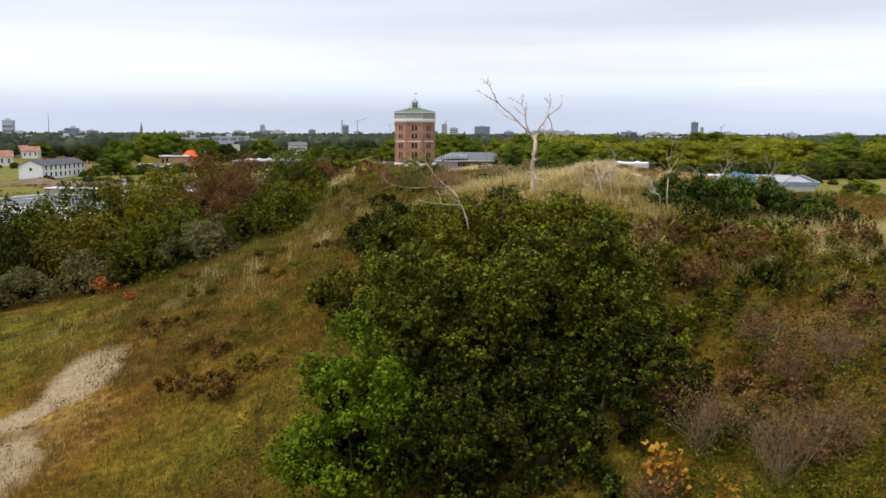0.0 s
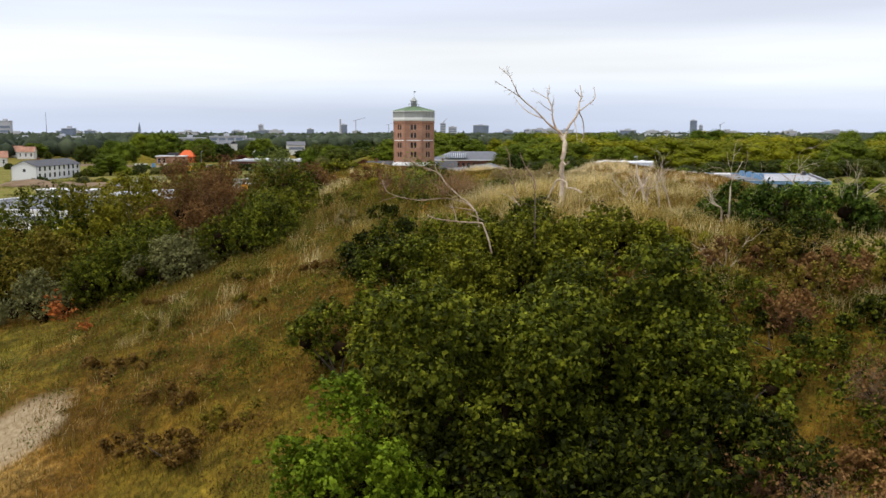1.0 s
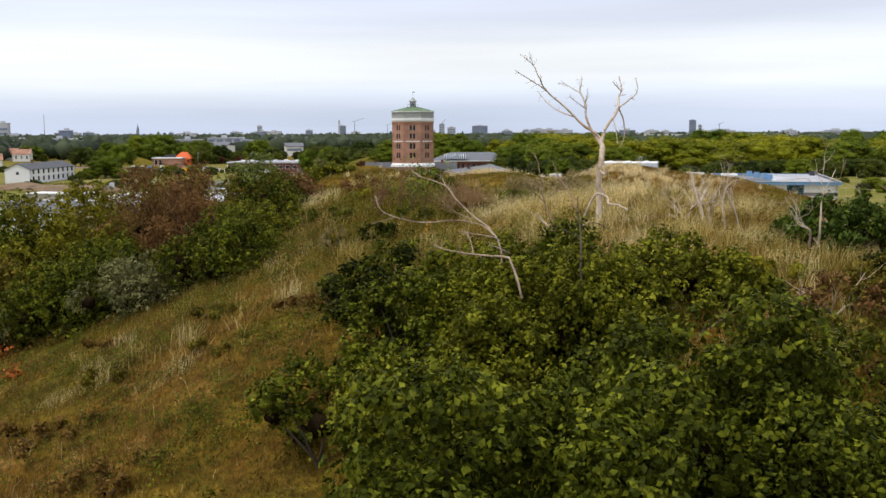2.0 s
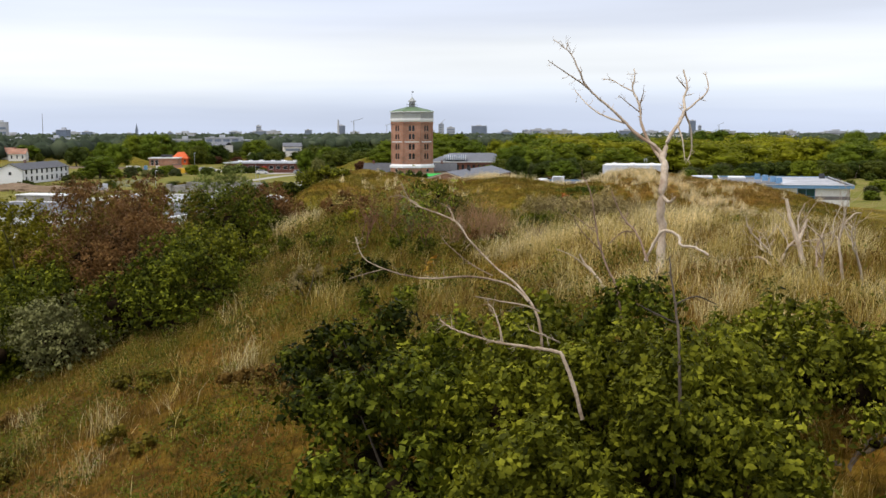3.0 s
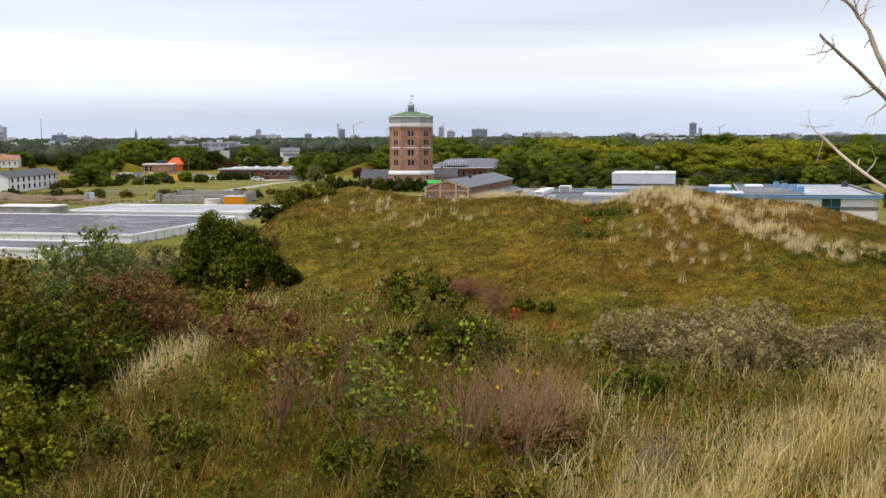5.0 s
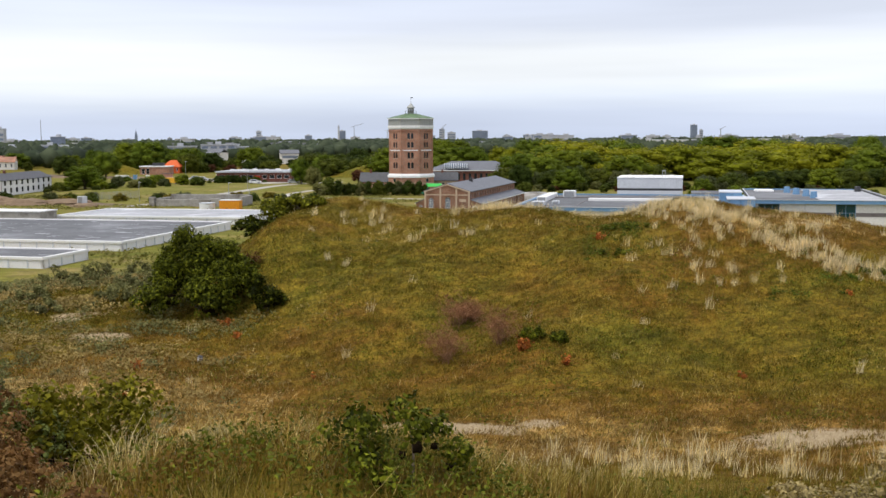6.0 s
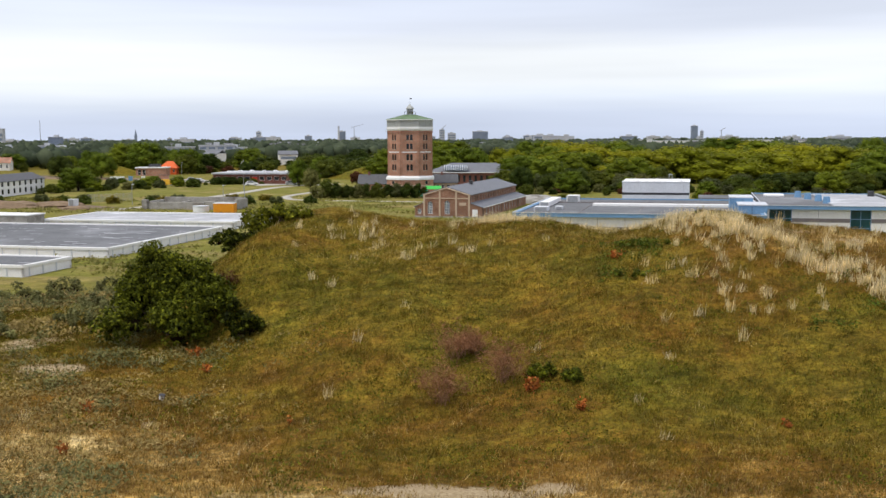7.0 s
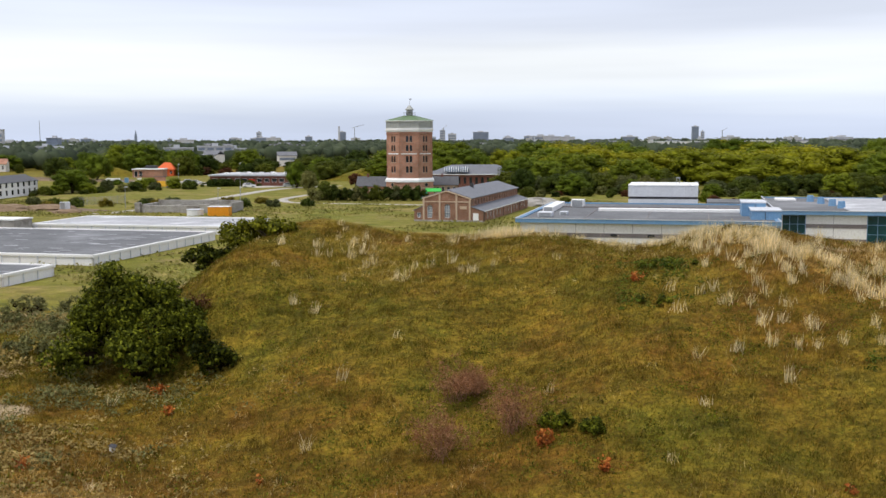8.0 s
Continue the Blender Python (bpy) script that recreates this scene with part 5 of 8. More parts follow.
part("body", box_bm(0, 2.6, 0, 1.8, 0, 1.7, 0.03), M_teal, tc)
part("lid", box_bm(-0.05, 2.65, -0.05, 1.85, 1.704, 1.85), M_teal, tc)
gc = thing("canopy_tent", "bright green canvas canopy beside the tower", "tent", pose(-4.4, 328.1, 0))
bm = bmesh.new()
slab(bm, (0, 0, 2.1), (4.4, 0, 2.1), (4.4, 1.6, 2.9), (0, 1.6, 2.9), 0.08)
slab(bm, (0, 1.6, 2.9), (4.4, 1.6, 2.9), (4.4, 3.2, 2.1), (0, 3.2, 2.1), 0.08)
part("canvas", bm, M_green, gc)
for px, py in ((0.1, 0.1), (4.3, 0.1), (0.1, 3.1), (4.3, 3.1)):
    part("pole", box_bm(px - 0.04, px + 0.04, py - 0.04, py + 0.04, 0, 2.05), M_steel, gc)


def street_lamp(x, y, h):
    ob = thing("street_lamp", "slim grey steel lamp post", "lamp", pose(x, y, 0), "lamp posts")
    bm = frustum(bmesh.new(), 0.09, 0.05, 0, h, 8, 0)
    part("pole", bm, M_steel, ob)
    part("head", box_bm(-0.15, 0.55, -0.12, 0.12, h, h + 0.14, 0.03), M_grey, ob)


for sx, sy, sh in ((-49.8, 277.2, 5.5), (-47.5, 291.1, 5.0), (21.5, 264.4, 3.6), (-76.0, 295.5, 5.0), (-60.5, 359.7, 5.5), (-98.0, 436.0, 7.0)):
    street_lamp(sx, sy, sh)
fence = thing("mesh_fence", "tall grey steel mesh fence panels", "fence", pose(-90.5, 305.6, 0, 0, 0, 42))
for i in range(7):
    part("post", box_bm(2.0 * i - 0.04, 2.0 * i + 0.04, -0.04, 0.04, 0, 2.1), M_steel, fence)
    if i < 6:
        bm = bmesh.new()
        for r in range(7):
            add_box(bm, 2.0 * i + 0.05, 2.0 * i + 1.95, -0.015, 0.015, 0.2 + 0.3 * r, 0.24 + 0.3 * r)
        for r in range(9):
            add_box(bm, 2.0 * i + 0.15 + 0.21 * r, 2.0 * i + 0.18 + 0.21 * r, -0.012, 0.012, 0.1, 2.05)
        part("mesh_panel", bm, M_steel, fence)
cab = thing("control_cabinet", "grey steel control cabinet", "cabinet", pose(-86.0, 279.3, 0, 0, 0, 20))
part("body", box_bm(0, 2.2, 0, 1.2, 0.1, 2.4, 0.03), M_grey, cab)
part("door", box_bm(0.1, 1.05, -0.03, -0.002, 0.2, 2.3), M_steel, cab)


def car(x, y, rz, paint, label, van=False, name="car"):
    """A parked car or van: body with sloping cabin, windows, lights and four wheels."""
    ob = thing(name, label, "car" if not van else "van", pose(x, y, 0.04, 0, 0, rz), "parked vehicles")
    L_, W_ = (5.0, 1.95) if van else (4.3, 1.75)
    prof = ([(-2.5, 0.35), (2.4, 0.35), (2.5, 0.85), (2.1, 1.15), (1.5, 2.05), (1.2, 2.2), (-2.4, 2.2), (-2.5, 2.1)] if van else
            [(-2.12, 0.32), (2.05, 0.32), (2.15, 0.6), (2.0, 0.82), (1.1, 0.95), (0.45, 1.42), (0.2, 1.48), (-1.35, 1.46), (-1.95, 1.05), (-2.12, 0.95)])
    bm = bmesh.new()
    for s in (-1, 1):
        pass
    a = [bm.verts.new((p[0], -W_ / 2 + (0.14 if p[1] > 1.2 else 0), p[1])) for p in prof]
    b = [bm.verts.new((p[0], W_ / 2 - (0.14 if p[1] > 1.2 else 0), p[1])) for p in prof]
    bm.faces.new(a)
    bm.faces.new(b[::-1])
    for i in range(len(prof)):
        j = (i + 1) % len(prof)
        bm.faces.new((a[i], b[i], b[j], a[j]))
    bmesh.ops.bevel(bm, geom=list(bm.edges), offset=0.05, segments=2, affect="EDGES")
    body = part("body", bm, paint, ob)
    for s in (-1, 1):
        bm = bmesh.new()
        y0 = s * (W_ / 2 - 0.09)
        pts = [(0.95, 1.28), (0.5, 1.85), (1.35, 1.85), (1.75, 1.28)] if van else [(-1.55, 1.0), (-1.15, 1.36), (0.25, 1.38), (0.85, 0.99)]
        o0 = [bm.verts.new((p[0], y0 + s * (0.07 - 0.11 * (p[1] > 1.2)), p[1])) for p in pts]
        o1 = [bm.verts.new((p[0], y0 + s * (0.10 - 0.11 * (p[1] > 1.2)), p[1])) for p in pts]
        bm.faces.new(o1)
        bm.faces.new(o0[::-1])
        for i in range(4):
            bm.faces.new((o0[i], o0[(i + 1) % 4], o1[(i + 1) % 4], o1[i]))
        part("side_window", bm, M_pane, body)
    fx = (2.02, 1.62, 1.22, 1.98) if van else (1.12, 0.52, 1.0, 1.40)
    bm = bmesh.new()
    q = [(fx[0], fx[2]), (fx[1], fx[3])]
    vs = [bm.verts.new((q[i][0] + 0.03 + d, s * (W_ / 2 - 0.2), q[i][1] + 0.03 + d)) for d in (0, 0.03) for i in (0, 1) for s in (-1, 1)]
    for f in ((0, 1, 3, 2), (4, 6, 7, 5), (0, 4, 5, 1), (2, 3, 7, 6), (0, 2, 6, 4), (1, 5, 7, 3)):
        bm.faces.new([vs[i] for i in f])
    part("windscreen", bm, M_pane, body)
    for s in (-1, 1):
        part("headlight", box_bm(L_ / 2 - 0.12, L_ / 2 + 0.02, s * 0.6 - 0.16, s * 0.6 + 0.16, 0.62, 0.76, 0.02), M_white, body)
        part("tail_light", box_bm(-L_ / 2 - 0.02, -L_ / 2 + 0.08, s * 0.68 - 0.1, s * 0.68 + 0.1, 0.7, 0.9, 0.02), M_redpaint, body)
        for wx in (-1.3, 1.35):
            bm = bmesh.new()
            bmesh.ops.create_cone(bm, cap_ends=True, segments=16, radius1=0.32, radius2=0.32, depth=0.2, matrix=Matrix.Translation((wx, s * (W_ / 2 - 0.08), 0.28)) @ Matrix.Rotation(radians(90), 4, "X"))
            wh = part("wheel", bm, M_rubber, ob)
            bm = bmesh.new()
            bmesh.ops.create_cone(bm, cap_ends=True, segments=10, radius1=0.19, radius2=0.19, depth=0.22, matrix=Matrix.Translation((wx, s * (W_ / 2 - 0.08), 0.28)) @ Matrix.Rotation(radians(90), 4, "X"))
            part("rim", bm, M_steel, wh)
    return ob


def paint(name, c):
    return worn(name, tuple(v * 0.92 for v in c), c, 0.8, 10, 0.25, 0.0, 0.5, relief=0)


P_white, P_silver, P_black, P_yellow = paint("white_car_paint", (0.78, 0.78, 0.79)), paint("silver_car_paint", (0.45, 0.47, 0.50)), paint("black_car_paint", (0.02, 0.02, 0.022)), paint("yellow_car_paint", (0.75, 0.42, 0.03))
car(-99.5, 435.2, 8, P_white, "white hatchback car parked in the yard")
car(-94.5, 437.7, 12, P_silver, "silver car parked in the yard")
car(-90.0, 429.7, 5, P_white, "white car parked in the yard")
car(-84.5, 440.0, 0, P_white, "white delivery van parked in the yard", True, "van")
car(-81.0, 428.1, 15, P_silver, "silver car parked by the hedge")
car(-65.5, 401.8, 0, P_white, "white car parked by the workshop")
car(-52.0, 402.2, 10, P_silver, "silver car parked by the tree")
car(-94.5, 402.7, -10, P_yellow, "yellow works van parked on the grass edge", True, "van")
car(-105.0, 408.3, -5, P_black, "black pick-up parked on the grass edge")
car(-122.0, 440.3, 20, P_silver, "silver car parked by the plot")
for k, (bx, by, c, w_) in enumerate(((-134.0, 437.2, M_redpaint, 2.6), (-126.0, 438.7, M_white, 5.0), (-120.5, 443.8, M_blue, 1.3), (-115.0, 441.8, M_white, 1.2), (-110.0, 446.9, M_brick, 4.0))):
    sk = thing("skip_container", "small painted site container in the yard", "container", pose(bx, by, 0, 0, 0, 5), "yard containers")
    part("body", box_bm(0, w_, 0, 1.8, 0.05, 1.7 + 0.4 * (k == 4), 0.04), c, sk)
    part("lid", box_bm(-0.04, w_ + 0.04, -0.04, 1.84, 1.704 + 0.4 * (k == 4), 1.82 + 0.4 * (k == 4)), M_dark if k == 4 else c, sk)
litter = thing("white_bucket", "small white plastic bucket lying in the turf", "bucket", pose(-10.29, 73.45, gz(-10.29, 73.45), 8, 12, 0) @ Matrix.Scale(0.7, 4))
part("body", frustum(bmesh.new(), 0.12, 0.16, -0.02, 0.3, 14, 0), M_white, litter)
part("rim", frustum(bmesh.new(), 0.175, 0.175, 0.302, 0.33, 14, 0), M_dark, litter)

# ---- trees of the site and the woods behind ----
_bs = bmesh.new()
bmesh.ops.create_icosphere(_bs, subdivisions=1, radius=1.0)
ICOS_V = np.array([v.co[:] for v in _bs.verts])
ICOS_F = np.array([[v.index for v in f.verts] for f in _bs.faces])
_bs.free()


def tree_proto(name, label, leaf_mat, seed, h=10.0, r=4.0, trunk=0.25, clumps=30, leaf=0.27, per=125):
    """A deciduous tree: tapered trunk, limbs, and a crown of leaf clumps with gaps."""
    rng = np.random.default_rng(seed)
    ob = thing(name, label, "tree", pose(0, 0, 0))
    cl = []
    for i in range(clumps):
        a, u = 2.39996 * i + rng.uniform(-0.4, 0.4), (i + 0.5) / clumps
        zz = trunk * h + (h - trunk * h) * (0.1 + 0.78 * u)
        prof = math.sqrt(max(0.05, 1 - (2 * (0.1 + 0.82 * u) - 0.85) ** 2 * 0.85))
        k = r * prof * rng.uniform(0.45, 0.92)
        cl.append((k * math.cos(a), k * math.sin(a), zz * rng.uniform(0.94, 1.04), r * rng.uniform(0.27, 0.42)))
    cl.append((0, 0, h * (trunk + (1 - trunk) * 0.5), r * 0.6))
    leafage, inner = Pile(), Pile()
    for x, y, z, rr in cl:
        n = int(per * rr * rr) + 10
        d = unit(rng.normal(size=(n, 3)) + np.array([0, 0, 0.3]))
        p = np.array([x, y, z]) + d * (rr * rng.uniform(0.6, 1.15, n))[:, None]
        leafage.add(*chips_np(p, unit(d + 0.5 * rng.normal(size=(n, 3)) + np.array([0, 0, 0.25])), leaf, rng))
        inner.add(ICO_V * rr * 0.66 * (1 + 0.12 * rng.normal(size=(len(ICO_V), 1))) + np.array([x, y, z]), ICO_F)
    fa, fb = np.concatenate(leafage.f[3]), np.concatenate(inner.f[3]) + leafage.n
    part("crown", mesh_np("crown", np.concatenate(leafage.v + inner.v), [fa, fb], leaf_mat), leaf_mat, ob)
    pile = Pile()
    pile.add(*tube_np([(0, 0, -0.2), (0.05, 0, h * 0.2), (0, 0.08, h * 0.45), (0.1, 0, h * 0.75)], [0.032 * h, 0.024 * h, 0.018 * h, 0.006 * h], 8))
    for i in range(0, clumps, 3):
        x, y, z, rr = cl[i]
        pile.add(*tube_np([(0, 0, h * 0.22), (x * 0.4, y * 0.4, z * 0.65), (x * 0.9, y * 0.9, z)], [0.014 * h, 0.009 * h, 0.003 * h], 5))
    part("trunk", pile.mesh("trunk", M_bark), M_bark, ob)
    return ob


PROTO = {
    "dark": [tree_proto("broadleaf_tree", "dark green broadleaf tree at the wood's edge", M_t_dark, 301 + i, trunk=0.03 + 0.05 * i, r=4.1 + 0.5 * i) for i in range(2)],
    "mid": [tree_proto("broadleaf_tree", "full green broadleaf tree", M_t_mid, 311 + i, trunk=0.06, r=3.8 + 0.6 * i) for i in range(2)],
    "yel": [tree_proto("poplar_tree", "yellowing green poplar in the wood", M_t_yel, 321 + i, trunk=0.08, r=3.6 + 0.5 * i, clumps=24) for i in range(2)],
    "grey": [tree_proto("willow_tree", "grey-green willow with a low rounded crown", M_t_grey, 331, trunk=0.06, r=5.0)],
    "rust": [tree_proto("copper_tree", "reddish brown autumn tree", M_t_rust, 341, trunk=0.12, r=4.6)],
}
_used = set()


def plant(kind, x, y, h, wide=1.0, z=0.0, rng=RNG):
    proto = PROTO[kind][int(rng.integers(len(PROTO[kind])))]
    s = h / 11.6
    m = pose(x, y, z, 0, 0, float(rng.uniform(0, 360))) @ Matrix.Diagonal((s * wide, s * wide, s, 1))
    if proto.name not in _used:
        _used.add(proto.name)
        proto.matrix_basis = m
        return proto
    return copy_thing(proto, m)


_t = np.random.default_rng(55)
# single trees on the site: kind, x, y, height, width
for kind, x, y, h, wide in (("mid", -48.5, 396.0, 10.5, 0.95), ("mid", -44.5, 399.3, 9.0, 1.0), ("grey", -43.0, 383.6, 7.0, 0.9), ("mid", 3.0, 373.3, 5.2, 1.4), ("yel", 11.5, 341.6, 3.8, 1.8), ("dark", -35.0, 358.8, 4.5, 1.2),
                            ("rust", -30.0, 411.1, 5.0, 1.2), ("grey", 30.5, 361.9, 9.5, 1.0), ("grey", 37.0, 347.8, 10.2, 1.25), ("dark", 24.0, 356.9, 8.5, 1.1), ("grey", 26.5, 323.6, 3.0, 1.5), ("dark", 31.5, 309.5, 2.4, 1.8),
                            ("rust", 64.5, 290.9, 7.6, 1.15), ("grey", 55.0, 322.7, 12.0, 1.1), ("rust", 71.0, 297.7, 4.6, 1.2), ("dark", 46.0, 330.0, 7.0, 1.1), ("mid", 17.0, 456.7, 13.0, 0.6), ("yel", 28.0, 428.4, 15.5, 1.2)):
    plant(kind, x, y, h, wide, rng=_t)
for kind, x, y, h, wide in (("mid", -140.0, 472.4, 13.5, 1.3), ("dark", -155.0, 485.1, 14.5, 1.3), ("dark", -165.0, 494.1, 14.0, 1.2), ("mid", -132.0, 528.0, 13.0, 1.3), ("mid", -120.0, 536.4, 13.5, 1.3), ("dark", -112.0, 548.3, 14.0, 1.2),
                            ("rust", -108.0, 527.2, 9.5, 1.3), ("rust", -99.0, 530.4, 9.0, 1.3), ("dark", -205.0, 556.6, 14.0, 1.0), ("mid", -113.5, 366.6, 7.5, 1.5), ("grey", -106.0, 376.9, 7.0, 1.4), ("dark", -117.0, 352.8, 4.5, 1.4),
                            ("dark", -119.0, 377.3, 8.0, 1.3), ("dark", -140.0, 449.6, 5.0, 1.6), ("grey", -128.0, 426.5, 4.0, 1.8), ("mid", -136.5, 283.5, 6.5, 1.0), ("dark", -122.0, 302.3, 2.8, 1.2), ("dark", -118.5, 310.9, 2.4, 1.2)):
    plant(kind, x, y, h, wide, rng=_t)
for i in range(7):
    plant("dark", -82.0 + 3.0 * i + _t.uniform(-1, 1), 408.0 + 0.6 * i, _t.uniform(4.0, 5.4), 1.3, -0.5, _t)
for i in range(16):
    plant(("dark", "grey", "mid")[i % 3], -150.0 + 4.2 * i + _t.uniform(-2, 2), 427 + 0.1 * i + _t.uniform(-5, 5), _t.uniform(1.8, 3.2), 1.9, -0.3, _t)


def wood(n, x0, x1, y0, y1, h0, h1, kinds, slant=0.0):
    """A stand of trees, taller to the back."""
    for k in range(n):
        u = (k + _t.random()) / n
        v = _t.random()
        y = y0 + (y1 - y0) * v
        x = x0 + (x1 - x0) * u + slant * (y - y0)
        plant(kinds[int(_t.integers(len(kinds)))], x, y, (h0 + (h1 - h0) * v) * _t.uniform(0.86, 1.1), _t.uniform(1.3, 1.75), -0.6, _t)


wood(30, 34, 160, 340, 362, 9.0, 11.0, ["dark", "grey", "dark", "dark"])
wood(18, 20, 75, 368, 435, 10.0, 13.5, ["dark", "dark", "mid", "grey"], 0.09)
wood(18, 22, 90, 443, 557, 13.5, 15.0, ["mid", "yel", "mid", "dark"], 0.09)
wood(40, 60, 190, 372, 453, 10.2, 12.8, ["yel", "yel", "yel", "mid"], 0.11)
wood(24, 120, 250, 462, 570, 13.0, 16.0, ["mid", "yel", "mid"], 0.11)
plant("mid", 206, 543, 20.5, 1.0, rng=_t)
for tx, ty, th in ((-188, 436, 6.0), (-180, 430, 5.0), (-172, 425, 4.5), (-196, 440, 7.0)):
    plant("dark", tx, ty, th, 1.4, -0.4, _t)
wood(20, -60, 24, 458, 524, 12.0, 14.0, ["dark", "dark", "mid"])
wood(26, -100, 30, 542, 682, 13.0, 15.0, ["dark", "mid", "dark", "grey"])
wood(21, -185, -100, 560, 651, 8.0, 9.5, ["dark", "mid", "dark"])
wood(21, -260, -150, 583, 740, 8.0, 12.0, ["dark", "mid", "grey"])


def mound(name, label, x, y, rx, ry, h):
    n, k = 40, 12
    v, f, dry = [], [], []
    for j in range(k + 1):
        r = j / k
        for i in range(n):
            a = 2 * math.pi * i / n
            px, py = rx * r * math.cos(a), ry * r * math.sin(a)
            v.append((px, py, h * (math.cos(math.pi * r) * 0.5 + 0.5) * (0.85 + 0.3 * fbm(px / 4 + 3, py / 4)) - 0.05))
            dry.append(0.20 + 0.4 * (fbm(px / 5, py / 5 + 9) - 0.5))
    for j in range(k):
        for i in range(n):
            f.append((j * n + i, j * n + (i + 1) % n, (j + 1) * n + (i + 1) % n, (j + 1) * n + i))
    ob = new(name, mesh_np(name, v, np.array(f), M_ground, {"dry": np.array(dry), "sand": np.zeros(len(v))}, True))
    ob.location = (x, y, 0)
    return tagged(ob, label, "hill", kind="structure")


for i in range(16):
    plant(("dark", "mid", "dark")[i % 3], -163 + 3.4 * i + _t.uniform(-2, 2), _t.uniform(520, 560), _t.uniform(13.0, 15.5), 1.15, -0.5, _t)
for i in range(9):
    plant(("rust", "rust", "dark")[i % 3], -112 + 4.0 * i + _t.uniform(-2, 2), _t.uniform(515, 545), _t.uniform(7.5, 9.5), 1.4, -0.5, _t)
for i in range(16):
    plant(("grey", "dark", "mid", "dark")[i % 4], -121 + 2.4 * i + _t.uniform(-2, 2), 352 + 2.6 * i + _t.uniform(-8, 8), _t.uniform(3.0, 6.0), 1.6, -0.4, _t)
for i in range(30):
    plant(("dark", "grey", "mid", "dark")[i % 4], _t.uniform(67, 118), _t.uniform(185, 335), _t.uniform(2.2, 5.0), 1.7, -0.4, _t)


mound("grassy_knoll", "grassy dune knoll behind the tower", -27, 462.0, 24, 14, 5.2)
mound("grassy_knoll", "dry grassy knoll behind the yard", -150.0, 514.6, 22, 10, 4.5)

# ---- the far woods, as one mass of crowns out to the horizon ----
_w = np.random.default_rng(77)
pile = Pile()
_d = 580 * (4700 / 580) ** _w.random(6500)
_ang = _w.uniform(-0.5, 0.5, len(_d))
for dist, tx in zip(_d, _ang):
    x, y = dist * tx, 25 + dist
    if (abs(x - 0.25 * dist) < 0.06 * dist and 1200 < dist < 2200) or dist < 730 and not -0.255 * dist > x:
        continue
    if fbm(x / 260 + 5, y / 260 + 2, 3) < 0.40:
        continue
    r = _w.uniform(3, 6) * (1 + dist / 4500)
    h = _w.uniform(7.5, 12)
    nv = len(ICOS_V)
    body = ICOS_V * np.array([r, r, h * 0.55]) * (1 + 0.26 * _w.normal(size=(nv, 1))) + np.array([x, y, h * 0.5])
    pile.add(body, ICOS_F)
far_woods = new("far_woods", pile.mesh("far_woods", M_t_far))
tagged(far_woods, "dense dark woods stretching to the horizon", "woods", kind="stuff")

# ---- flats, houses and the skyline ----
def block_of_flats(x, y, wide, deep, h, rz, storeys, label, mat=None, name="apartment_building"):
    ob = thing(name, label, "building", pose(x, y, 0, 0, 0, rz))
    part("wall", box_bm(0, wide, 0, deep, 0, h), mat or M_flat, ob)
    part("roof", box_bm(-0.4, wide + 0.4, -0.4, deep + 0.4, h + 0.004, h + 0.5), M_flat, ob)
    n = max(3, int(wide / 6))
    for s in range(storeys):
        z = h * (s + 0.35) / storeys
        bm = bmesh.new()
        for i in range(n):
            a = wide * (i + 0.12) / n
            add_box(bm, a, a + 0.72 * wide / n, -0.06, 0.3, z, z + 0.42 * h / storeys)
        part("window_band", bm, M_farblue, ob)
    part("roof_housing", box_bm(wide * 0.4, wide * 0.4 + 3.5, deep * 0.3, deep * 0.7, h + 0.5, h + 2.4), M_flat, ob)
    return ob


for k, (x, y, w_, h) in enumerate(((-190.0, 757.1, 22, 10.2), (-166.0, 763.3, 24, 11.2), (-152.0, 773.3, 16, 9.6), (-345.0, 849.5, 26, 9.5), (-318.0, 859.1, 24, 10.8), (-300.0, 848.0, 20, 8.8))):
    block_of_flats(x, y, w_, 10, h, 4, 3, "pale concrete low-rise flats behind the trees")
block_of_flats(-352, 989, 10, 10, 17.5, 0, 5, "pale flats with a blue-grey stair tower", M_farblue)
for k, (x, y, rz) in enumerate(((-193.0, 452.0, 25), (-232.0, 583.7, 10), (-252.0, 619.3, 10), (-268.0, 689.7, 0))):
    simple_house("terraced_house", "small pale house with red-brown tiled roof", pose(x, y, 0, 0, 0, rz), 9, 7, 4.0, 6.6, M_cream, M_brick, 1, 3)

